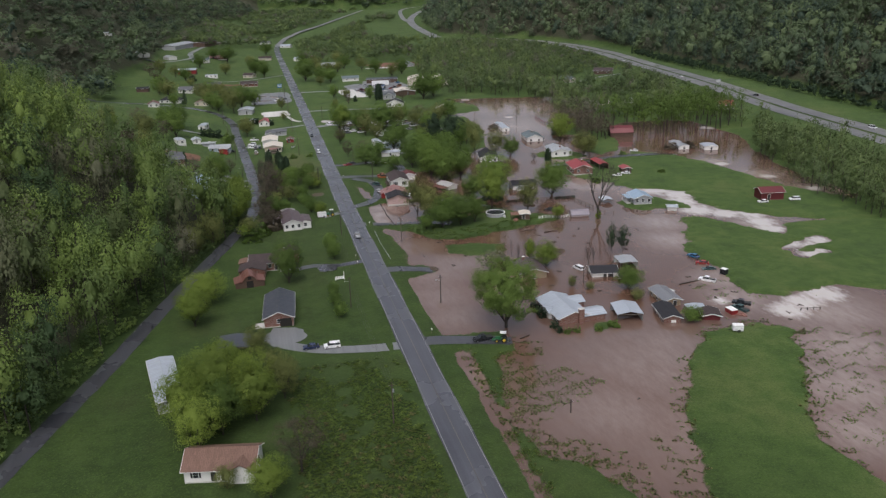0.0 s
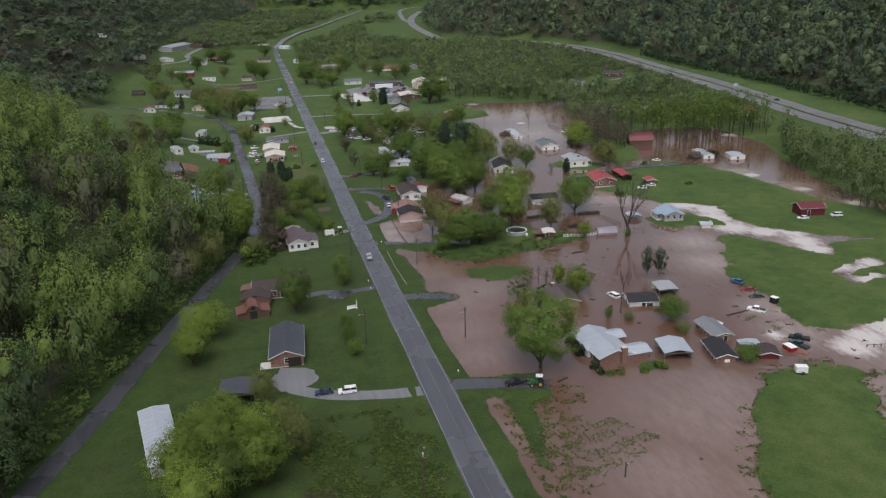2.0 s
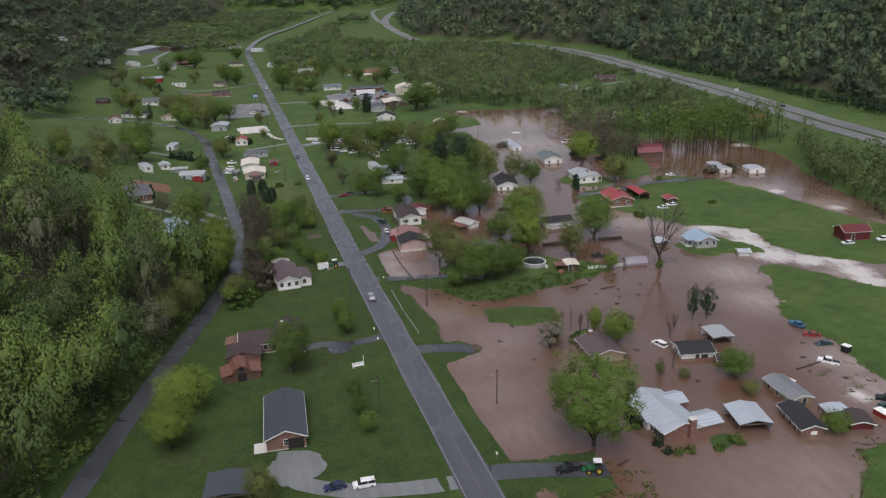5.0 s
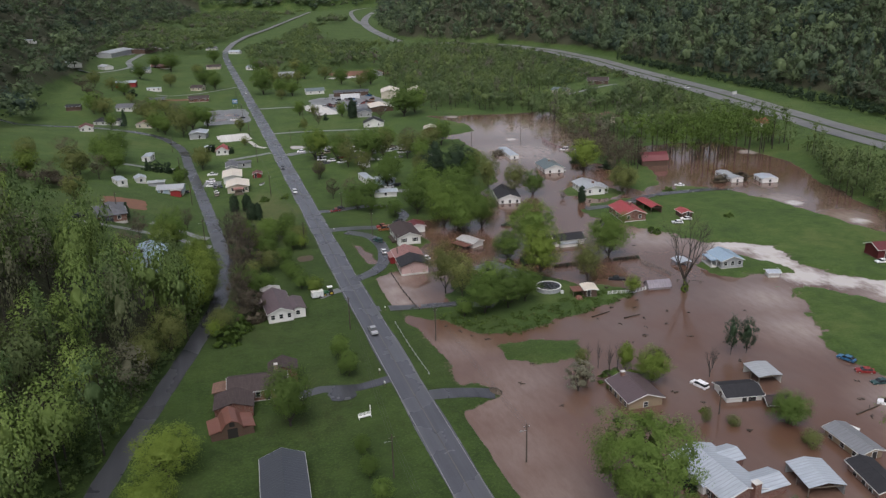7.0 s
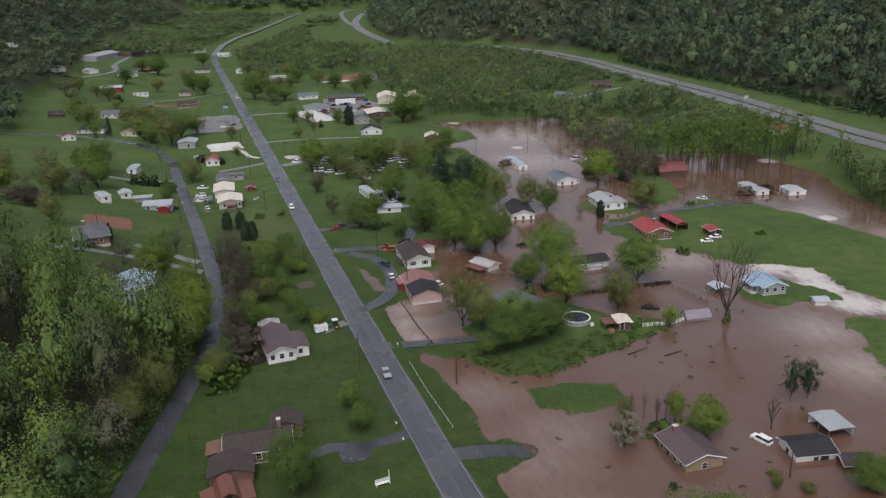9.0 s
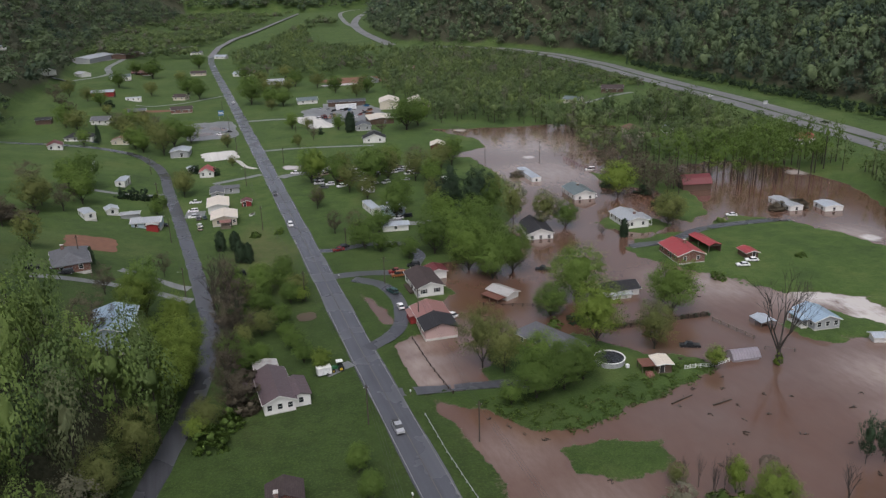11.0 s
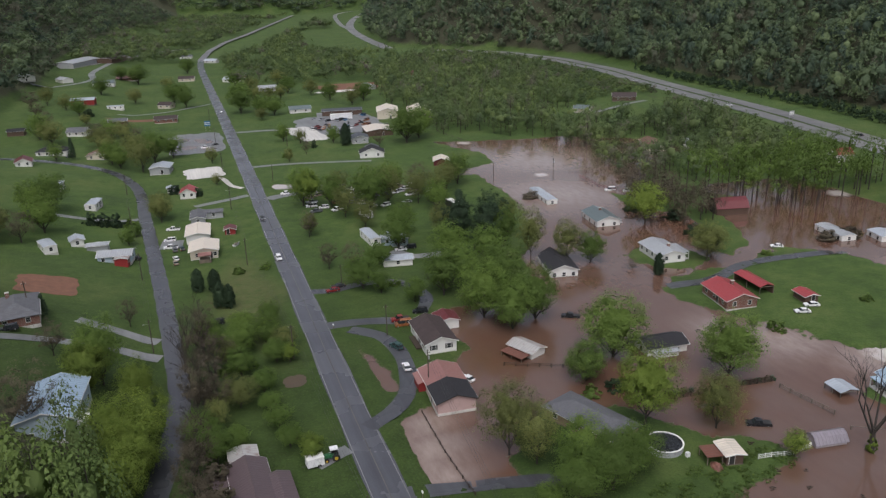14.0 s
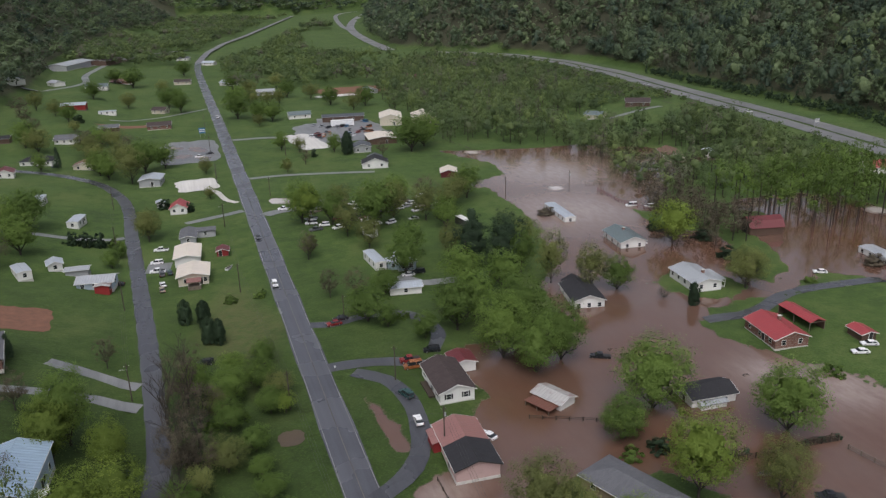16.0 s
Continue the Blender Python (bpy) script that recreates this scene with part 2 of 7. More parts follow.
WHITE_LINE = plain("worn_white_paint", (0.20, 0.20, 0.20), 0.7, 0, 0.3, 0.7)
YELLOW_LINE = plain("worn_yellow_paint", (0.090, 0.084, 0.066), 0.7, 0, 0.3, 0.7)
GLASS = glass_material()
BARK = plain("grey_brown_bark", (0.050, 0.043, 0.036), 0.95, 0, 0.35, 2.0)
POLE = plain("weathered_pole_wood", (0.07, 0.055, 0.045), 0.9, 0, 0.3, 1.5)
WOOD = plain("weathered_grey_wood", (0.14, 0.115, 0.09), 0.9, 0, 0.3, 1.5)
DARKWOOD = plain("dark_wet_wood", (0.05, 0.036, 0.027), 0.8, 0, 0.35, 1.5)
WIRE = plain("black_cable", (0.03, 0.03, 0.03), 0.6)
TRIM = plain("white_trim_paint", (0.72, 0.72, 0.70), 0.55, 0, 0.1)
BLACKTRIM = plain("dark_shadowed_trim", (0.03, 0.03, 0.03), 0.7)
RUBBER = plain("black_rubber", (0.02, 0.02, 0.02), 0.85)
CHROME = plain("bright_metal", (0.5, 0.5, 0.5), 0.3, 0.9, 0.1)
LEAF = {
    "spring": leaves("fresh_spring_leaves", (0.107, 0.164, 0.026), (0.228, 0.302, 0.055)),
    "deep": leaves("full_green_leaves", (0.071, 0.125, 0.026), (0.155, 0.231, 0.048)),
    "olive": leaves("olive_budding_leaves", (0.118, 0.140, 0.044), (0.202, 0.226, 0.071)),
    "bud": leaves("brown_budding_twigs", (0.083, 0.070, 0.049), (0.140, 0.119, 0.083)),
    "needle": leaves("dark_conifer_needles", (0.028, 0.052, 0.027), (0.051, 0.085, 0.043)),
    "blossom": leaves("pale_blossom", (0.143, 0.141, 0.090), (0.271, 0.266, 0.186)),
    "wood": leaves("mixed_woodland_leaves", (0.062, 0.106, 0.044), (0.233, 0.320, 0.078), (0.170, 0.161, 0.110)),
    # bluer than the other leaves: distance haze put into the colour
    "mountain": leaves("mixed_hazed_mountain_leaves", (0.058, 0.091, 0.065), (0.175, 0.232, 0.108), (0.127, 0.125, 0.087)),
    "bottom": leaves("budding_floodplain_leaves", (0.083, 0.123, 0.056), (0.191, 0.252, 0.083), (0.167, 0.153, 0.120)),
    "brush": leaves("rough_brush_leaves", (0.077, 0.127, 0.027), (0.160, 0.215, 0.048), (0.184, 0.158, 0.074), 0.5),
}
ROOF = {
    "white": metal_roof("white_metal_roof", (0.40, 0.44, 0.49)),
    "silver": metal_roof("pale_grey_metal_roof", (0.36, 0.38, 0.40)),
    "patch": metal_roof("rust_stained_metal_roof", (0.42, 0.41, 0.40), 0.35),
    "blue": metal_roof("pale_blue_metal_roof", (0.30, 0.40, 0.50)),
    "mauve": metal_roof("mauve_grey_metal_roof", (0.24, 0.215, 0.245)),
    "red": metal_roof("bright_red_metal_roof", (0.34, 0.055, 0.060)),
    "rose": metal_roof("faded_red_metal_roof", (0.30, 0.150, 0.135)),
    "maroon": metal_roof("maroon_metal_roof", (0.14, 0.030, 0.034)),
    "rust": metal_roof("rusty_brown_metal_roof", (0.19, 0.085, 0.065), 0.2),
    "brown": shingle("brown_shingles", (0.058, 0.044, 0.043)),
    "plum": metal_roof("purple_brown_metal_roof", (0.108, 0.078, 0.084)),
    "tan": shingle("tan_brown_shingles", (0.165, 0.100, 0.076)),
    "black": shingle("black_shingles", (0.028, 0.028, 0.032)),
    "slate": metal_roof("dark_grey_metal_roof", (0.062, 0.068, 0.082)),
    "grey": shingle("grey_shingles", (0.115, 0.118, 0.130)),
    "cream": metal_roof("cream_metal_roof", (0.70, 0.63, 0.54)),
    "dull": metal_roof("dull_grey_metal_roof", (0.205, 0.212, 0.228)),
    "teal": metal_roof("grey_green_metal_roof", (0.13, 0.165, 0.17)),
}
WALL = {
    "white": siding("white_siding", (0.70, 0.695, 0.67)),
    "cream": siding("cream_siding", (0.55, 0.50, 0.41)),
    "tan": siding("tan_boards", (0.27, 0.21, 0.14)),
    "grey": siding("grey_siding", (0.33, 0.34, 0.35)),
    "blue": siding("pale_blue_siding", (0.38, 0.46, 0.54)),
    "brick": brick_wall("red_brown_brick", (0.17, 0.072, 0.052)),
    "red": siding("red_barn_boards", (0.26, 0.030, 0.030)),
    "dkred": siding("dark_red_barn_boards", (0.11, 0.022, 0.025)),
    "pink": siding("washed_pink_siding", (0.46, 0.33, 0.31)),
    "mauve": siding("pale_mauve_siding", (0.40, 0.36, 0.385)),
    "brown": siding("brown_boards", (0.10, 0.065, 0.048)),
    # near black: the shade inside openings put into a wall colour
    "dark": plain("opening_shade", (0.02, 0.018, 0.016), 0.95),
}


# ---- geometry helpers ----
class Geo:
    """Collects vertices and faces for one mesh."""

    def __init__(self):
        self.v, self.f = [], []

    def face(self, *pts):
        i = len(self.v)
        self.v += [tuple(p) for p in pts]
        self.f.append(tuple(range(i, i + len(pts))))

    def solid(self, a, b):
        """Joins two outlines of as many corners into a closed body."""
        i, n = len(self.v), len(a)
        self.v += [tuple(p) for p in a] + [tuple(p) for p in b]
        self.f += [tuple(range(i + n - 1, i - 1, -1)), tuple(range(i + n, i + 2 * n))]
        self.f += [(i + k, i + (k + 1) % n, i + n + (k + 1) % n, i + n + k) for k in range(n)]
        return self

    def box(self, x0, y0, z0, x1, y1, z1, taper=0.0):
        t = taper
        return self.solid([(x0, y0, z0), (x1, y0, z0), (x1, y1, z0), (x0, y1, z0)],
                          [(x0 + t, y0 + t, z1), (x1 - t, y0 + t, z1), (x1 - t, y1 - t, z1), (x0 + t, y1 - t, z1)])

    def tube(self, a, b, ra, rb, n=6):
        a, b = Vector(a), Vector(b)
        w = (b - a).normalized()
        u = w.orthogonal().normalized()
        s = w.cross(u)
        ring = [(math.cos(2 * math.pi * k / n), math.sin(2 * math.pi * k / n)) for k in range(n)]
        return self.solid([a + (u * c + s * d) * ra for c, d in ring], [b + (u * c + s * d) * rb for c, d in ring])

    def mesh(self, name, mat):
        me = bpy.data.meshes.new(name)
        me.from_pydata(self.v, [], self.f)
        me.materials.append(mat)
        return me


def thing(name, x, y, z, turn, label, category, group=""):
    ob = new(name)
    ob.matrix_basis = pose(x, y, z, 0, 0, turn)
    return tagged(ob, label, category, group)


def part(name, geo, mat, parent, label=""):
    ob = new(name, geo.mesh(name, mat))
    ob.parent = parent
    return tagged(ob, label) if label else ob


def box_part(name, parent, mat, *c, label="", taper=0.0):
    return part(name, Geo().box(*c, taper=taper), mat, parent, label)


def fast_mesh(name, verts, quads, mat, tint=None, soft=None):
    """A mesh of quads or triangles from arrays."""
    me = bpy.data.meshes.new(name)
    n, q = len(verts), len(quads)
    me.vertices.add(n)
    me.vertices.foreach_set("co", np.asarray(verts, np.float32).ravel())
    k = np.asarray(quads).shape[1]
    me.loops.add(k * q)
    me.loops.foreach_set("vertex_index", np.asarray(quads, np.int32).ravel())
    me.polygons.add(q)
    me.polygons.foreach_set("loop_start", np.arange(0, k * q, k, dtype=np.int32))
    me.polygons.foreach_set("loop_total", np.full(q, k, np.int32))
    if tint is not None:
        me.attributes.new("tint", "FLOAT", "POINT").data.foreach_set("value", np.asarray(tint, np.float32))
    if soft is not None:
        me.attributes.new("custom_normal", "FLOAT_VECTOR", "POINT").data.foreach_set("vector", np.asarray(soft, np.float32).ravel())
    me.materials.append(mat)
    me.update()
    me.validate()
    return me


def smooth(x, a, b):
    t = np.clip((x - a) / (b - a), 0, 1)
    return t * t * (3 - 2 * t)


def ripple(x, y, size, seed=0):
    """Soft rolling noise, about -1 to 1, with waves of that size in metres."""
    r = np.random.RandomState(seed)
    out = 0
    for k in range(7):
        a, p, s = r.uniform(0, 2 * math.pi), r.uniform(0, 6.3), size * r.uniform(0.6, 1.6)
        out = out + np.sin((x * math.cos(a) + y * math.sin(a)) * 2 * math.pi / s + p + 0.8 * np.sin((x * math.sin(a) - y * math.cos(a)) * 5 / s + 2 * p))
    return out / 4.2


def inside(poly, x, y):
    """Signed distance to an outline: below zero inside."""
    x, y = np.asarray(x, float), np.asarray(y, float)
    best, odd = np.full(x.shape, 1e18), np.zeros(x.shape, bool)
    for (ax, ay), (bx, by) in zip(poly, poly[1:] + poly[:1]):
        ex, ey = bx - ax, by - ay
        t = np.clip(((x - ax) * ex + (y - ay) * ey) / (ex * ex + ey * ey + 1e-9), 0, 1)
        best = np.minimum(best, (x - ax - t * ex) ** 2 + (y - ay - t * ey) ** 2)
        if ay != by:
            odd ^= ((ay > y) != (by > y)) & (x < ax + (y - ay) * ex / ey)
    d = np.sqrt(best)
    return np.where(odd, -d, d)


# ---- the plan ----
def road_x(y):
    return np.interp(y, [-200, 300, 470, 560, 740, 980, 1060, 1120, 1190, 1260, 1400, 1560, 1840, 2280, 3500],
                     [32, 32.4, 34.5, 35.5, 37.2, 39, 40.5, 44, 53, 63, 93, 140, 214, 331, 640])


def lane_x(y):
    return np.interp(y, [60, 120, 177, 198, 222, 246, 268, 290, 318, 345, 380, 440, 475, 513, 530],
                     [-80, -57.5, -38.8, -32.8, -25.8, -18.2, -11.2, -5.2, -1.3, -2.0, -3.8, -7.6, -10, -12, -13])


def highway_x(y):
    return np.interp(y, [100, 250, 330, 400, 455, 530, 660, 765, 870, 967, 1058, 1200, 1500, 2100, 3500],
                     [280, 291, 301, 309, 319, 333, 350, 366, 371, 355, 300, 255, 300, 450, 800])


WEST_SHORE = [(56, 40), (57, 101), (54, 111), (46, 118), (44, 131), (48, 145), (50, 157), (56, 161), (56, 171), (40, 173), (38.5, 194), (38.6, 212), (43, 222),
              (44, 233), (43, 253), (41, 263), (43, 266.5), (38.8, 270.5), (41, 296), (49, 298), (56, 296), (57, 312), (66, 320), (63, 336), (70, 345), (88, 345)]
NORTH_SHORE = [(100, 352), (103, 372), (117, 388), (127, 420), (132, 450), (132, 482), (122, 490), (148, 502), (151, 523), (138, 562), (160, 554), (182, 547), (208, 545), (240, 520), (225, 480)]
EAST_SHORE = [(200, 452), (182, 432), (172, 405), (184, 398), (205, 400), (225, 425), (262, 405), (262, 368), (240, 335), (229, 295), (227, 250), (215, 205), (240, 160), (240, 40)]
LAWNS = {
    "north": [(128, 325), (135, 315), (141, 302), (150, 286), (160, 281), (168, 275), (163, 258), (168, 248), (176, 238), (190, 226), (222, 214), (226, 240), (210, 270), (205, 309), (199, 336), (185, 350), (163, 342), (148, 343), (132, 337)],
    "south": [(145, 246), (146, 236), (137, 224), (130, 210), (131, 195), (128, 174), (138, 169), (156, 172), (172, 160), (240, 150), (245, 212), (215, 219), (190, 226), (178, 226), (169, 214), (160, 236), (152, 243)],
    "point": [(103, 155), (115, 157), (125, 152), (117, 135), (106, 122), (99, 109), (100, 95), (102, 40), (66, 40), (69, 98), (70, 101), (77, 118), (83, 130), (92, 143)],
    "shoal": [(58, 240), (57, 232), (67, 226), (76, 229), (77, 236), (66, 240.5)],
    "yard": [(40, 269.5), (44, 263), (51, 256.5), (56, 248), (66, 244), (75, 247.5), (86, 250), (98, 253), (106, 256), (104, 262), (97, 266), (91, 274), (84, 284), (72, 288), (62, 285), (57, 274), (55, 268.5)],
    "culvert": [(34, 226), (47, 224), (50, 221), (49, 217), (43, 214.5), (34, 214)],
    "doorstep": [(77.5, 168.5), (84.5, 169), (85.5, 164.8), (78, 163.8)],
    "cottage": [(133, 363), (137, 350), (147, 345), (157, 349), (156, 362), (146, 368)],
    "bungalow": [(134, 268), (135, 258), (146, 256), (157, 253), (160, 261), (151, 272), (142, 274)],
    "woodbank": [(170, 430), (186, 408), (196, 398), (186, 376), (178, 356), (165, 350), (160, 362), (176, 380), (178, 396), (165, 408)],
}
POOLS = [(44.7, 499.9, 60.1, 492.6, 4.0), (60.1, 492.6, 70.0, 490.2, 2.6), (40, 330, 43.5, 309, 1.6), (163, 203, 178, 208, 2.6), (161, 197, 170, 197, 2.0), (42.6, 162, 42.0, 128, 1.7), (42.0, 128, 40.3, 60, 1.6), (215, 415, 300, 408, 9), (250, 385, 310, 372, 6), (200, 505, 300, 470, 7)]


def shore(x, y):
    """Metres from the waterline: below zero under water."""
    wob = 0.9 * ripple(x, y, 9, 3) + 0.5 * ripple(x, y, 3.2, 4) + 0.3 * ripple(x, y, 1.6, 9)
    d = inside(WEST_SHORE + NORTH_SHORE + EAST_SHORE, x, y)
    for lawn in LAWNS.values():
        d = np.maximum(d, -inside(lawn, x, y))
    for ax, ay, bx, by, r in POOLS:
        t = np.clip(((x - ax) * (bx - ax) + (y - ay) * (by - ay)) / ((bx - ax) ** 2 + (by - ay) ** 2), 0, 1)
        d = np.minimum(d, np.hypot(x - ax - t * (bx - ax), y - ay - t * (by - ay)) - r)
    return d + wob * np.where(x > 38, np.where(x > 112, 1.7, 1.0), 0.2)


def ground_z(x, y):
    """Height of the ground; the flood stands at 0."""
    x, y = np.asarray(x, float), np.asarray(y, float)
    z = np.clip(shore(x, y) * 0.13, -0.9, 0.42) + 0.08 * ripple(x, y, 30, 5)
    # the west slope, steep and wooded near the start, open further on
    d = lane_x(np.clip(y, 60, 530)) - x
    slope = np.interp(y, [60, 250, 290, 320, 360, 420, 540, 640], [0.80, 0.80, 0.62, 0.46, 0.34, 0.22, 0.17, 0.02])
    hill = np.clip(d - 5, 0, 90) * slope + np.clip(d - 95, 0, 110) * 0.40
    z = z + hill * (1 + 0.06 * ripple(x, y, 40, 6))
    # far west: benches, then the mountain
    z = z + 5.5 * smooth(-x, 15, 55) * smooth(y, 600, 740)
    edge = np.interp(y, [500, 620, 760, 900, 1100, 1300, 1700, 2400], [-150, -120, -105, -88, -100, -90, -60, 60])
    z = z + np.clip(edge - x, 0, 210) * 0.62 * smooth(y, 480, 700) * (1 + 0.15 * ripple(x, y, 120, 7))
    # east mountain behind the highway
    foot = highway_x(y) + np.interp(y, [200, 450, 560, 700, 900, 1100], [56, 47, 38, 29, 26, 30])
    z = z + np.clip(x - foot, 0, 225) * 0.56 * (1 + 0.22 * ripple(x, y, 150, 8)) * smooth(y, -400, 100)
    z = z + 4.5 * smooth(x, 235, 300) * smooth(y, 100, 300) * (1 - smooth(y, 1000, 1200))
    # the head of the valley
    z = z + np.clip(y - 2350 - 0.5 * np.abs(x - 350), 0, 700) * 0.35 * (1 + 0.2 * ripple(x, y, 300, 11))
    # roads are graded into it
    for c, level, half, soft_edge in ((road_x(y), 0.62, 5.0, 4.0), (highway_x(y), 5.0, 17.0, 22.0)):
        a = 1 - smooth(np.abs(x - c), half, half + soft_edge)
        if half > 10:
            a = a * (1 - smooth(y, 1000, 1080)) * smooth(y, 60, 150)
        z = z * (1 - a) + level * a
    a = (1 - smooth(np.abs(x - lane_x(np.clip(y, 60, 530))), 3.2, 6.5)) * (1 - smooth(y, 526, 540)) * smooth(y, 40, 60)
    return z * (1 - a) + 0.55 * a


def gz(x, y):
    return float(ground_z(np.array([x]), np.array([y]))[0])


# ---- ground, water, roads ----
def steps(*runs):
    out = [runs[0][0]]
    for a, b, s in runs:
        out += list(np.linspace(out[-1], b, max(2, int(round((b - out[-1]) / s)) + 1))[1:])
    return np.array(out)


GX = steps((-900, -200, 35), (-200, -60, 6), (-60, 34, 2.4), (34, 160, 1.1), (160, 235, 2.0), (235, 420, 6), (420, 1500, 40))
GY = steps((-500, 40, 40), (40, 90, 5), (90, 300, 1.1), (300, 360, 1.8), (360, 570, 3.0), (570, 1000, 9), (1000, 3600, 45))
XX, YY = np.meshgrid(GX, GY)
ZZ = ground_z(XX, YY)
ix = np.arange(len(GX) * len(GY)).reshape(len(GY), len(GX))
quads = np.stack([ix[:-1, :-1], ix[:-1, 1:], ix[1:, 1:], ix[1:, :-1]], -1).reshape(-1, 4)
ground_mesh = fast_mesh("ground", np.stack([XX, YY, ZZ], -1).reshape(-1, 3), quads, GROUND)


def woods(x, y):
    """0 to 1: where the floor is leaf litter under trees rather than grass."""
    lane = lane_x(np.clip(y, 60, 530)) - x
    west = smooth(lane, 8, 14) * (1 - smooth(y - np.interp(x, [-130, -75, -60, -45, -20], [100, 85, 30, 5, 0]), 297, 315))
    edge = np.interp(y, [500, 620, 760, 900, 1100, 1300, 1700, 2400], [-150, -120, -105, -88, -100, -90, -60, 60])
    far = smooth(edge - x, 0, 15) * smooth(y, 480, 600)
    foot = highway_x(y) + np.interp(y, [200, 450, 560, 700, 900, 1100], [56, 47, 38, 29, 26, 30])
    flood = 1 - smooth(np.abs(inside([(165, 470), (150, 590), (180, 700), (320, 700), (300, 480), (250, 420), (205, 400)], x, y)), 0, 1)
    return np.maximum(np.maximum(west, far), np.maximum(smooth(x - foot, 0, 15), flood))


ground_mesh.attributes.new("cover", "FLOAT", "POINT").data.foreach_set("value", woods(XX, YY).astype(np.float32).ravel())
ground_mesh.polygons.foreach_set("use_smooth", np.ones(len(quads), bool))
tagged(new("ground", ground_mesh), "green valley floor with muddy flooded edges and slopes", "ground", kind="structure")

wx, wy = np.meshgrid(np.linspace(34, 320, 120), np.linspace(30, 600, 200))
wi = np.arange(wx.size).reshape(wx.shape)
wq = np.stack([wi[:-1, :-1], wi[:-1, 1:], wi[1:, 1:], wi[1:, :-1]], -1).reshape(-1, 4)
flood = fast_mesh("water", np.stack([wx, wy, 0 * wx], -1).reshape(-1, 3), wq, WATER)
# shallow fast water runs pale and broken here; bright sky reflection is painted in too
froth_glare = 0 * wx
for fx, fy, fr in ((157, 281, 8), (163, 272, 8), (158, 262, 8), (158, 250, 8), (165, 243, 7), (173, 239, 6), (171, 230, 6), (169, 222, 6), (165, 208, 7), (171, 201, 6), (166, 196, 5), (176, 207, 5), (131, 161, 6), (138, 165, 6), (147, 168, 7), (44.7, 499.9, 9), (60.1, 492.6, 9), (152, 552, 5), (158, 470, 4), (213, 285, 4), (218, 262, 4), (208, 312, 4), (250, 392, 6), (118, 172, 3)):
    froth_glare = np.maximum(froth_glare, np.exp(-((wx - fx) ** 2 + (wy - fy) ** 2) / fr ** 2))
# paler water: a little silt, mostly sky sheen put into the colour
silt_sheen = 0 * wx
for fx, fy, fr in ((48, 215, 12), (46, 198, 11), (46, 183, 9), (50, 243, 9), (56, 222, 10), (128, 186, 8), (132, 222, 10), (138, 240, 10), (124, 172, 9), (160, 262, 14), (168, 228, 10), (170, 500, 30), (150, 440, 25), (135, 300, 12), (128, 306, 8), (138, 296, 10), (150, 280, 10), (44, 283, 7), (43, 274, 6), (46, 292, 5), (84, 142, 20), (78, 116, 18), (66, 128, 14), (90, 152, 10), (118, 122, 14), (130, 138, 14), (140, 158, 14), (108, 108, 10), (46, 150, 7), (47, 165, 6), (212, 290, 10), (217, 262, 10), (206, 318, 9)):
    silt_sheen = np.maximum(silt_sheen, (0.45 if fx < 60 and fy < 250 else 0.55 if fx < 92 and fy < 165 else 1.0) * np.exp(-((wx - fx) ** 2 + (wy - fy) ** 2) / fr ** 2))
flood.attributes.new("silt_sheen", "FLOAT", "POINT").data.foreach_set("value", np.asarray(silt_sheen, np.float32).ravel())
flood.attributes.new("froth_glare", "FLOAT", "POINT").data.foreach_set("value", np.asarray(froth_glare, np.float32).ravel())
tagged(new("water", flood), "muddy brown flood water lying over lawns and fields", "water", kind="structure")


def spline(pts, step=3.0):
    """Points along a smooth line through the given ones."""
    p = [Vector((*q, 0)) for q in pts]
    p = [p[0] * 2 - p[1]] + p + [p[-1] * 2 - p[-2]]
    out = []
    for a, b, c, d in zip(p, p[1:], p[2:], p[3:]):
        n = max(1, int((c - b).length / step))
        for k in range(n):
            t = k / n
            out.append(0.5 * (2 * b + (c - a) * t + (2 * a - 5 * b + 4 * c - d) * t * t + (3 * b - a - 3 * c + d) * t ** 3))
    return out + [p[-2]]


def ribbon(name, pts, width, mat, label, lift=0.06, across=4, kind="structure", category="driveway", parent=None, wide_end=None, step=3.0, far_lift=0.0):
    """A paved strip that lies on the ground along a smooth line."""
    line = spline(pts, step)
    g, rows = Geo(), []
    for k, p in enumerate(line):
        w = (line[min(k + 1, len(line) - 1)] - line[max(k - 1, 0)]).normalized()
        s = Vector((w.y, -w.x, 0))
        half = width / 2 if wide_end is None else (width + (wide_end - width) * k / (len(line) - 1)) / 2
        half *= 1 + 0.05 * math.sin(k * 1.7)
        rows.append([p + s * (half * (2 * j / across - 1)) for j in range(across + 1)])
    flat = np.array([[q.x, q.y] for r in rows for q in r])
    z = ground_z(flat[:, 0], flat[:, 1]).reshape(len(rows), across + 1)
    z = np.maximum(z, z.mean(1, keepdims=True)) + lift
    z = z + far_lift * smooth(flat[:, 1].reshape(z.shape), 960, 1200)
    for r, zr in zip(rows, z):
        g.v += [(q.x, q.y, h) for q, h in zip(r, zr)]
    n = across + 1
    g.f = [(i * n + j, i * n + j + 1, (i + 1) * n + j + 1, (i + 1) * n + j) for i in range(len(rows) - 1) for j in range(across)]
    ob = new(name, g.mesh(name, mat))
    if parent:
        ob.parent = parent
        return ob
    return tagged(ob, label, category, kind=kind)


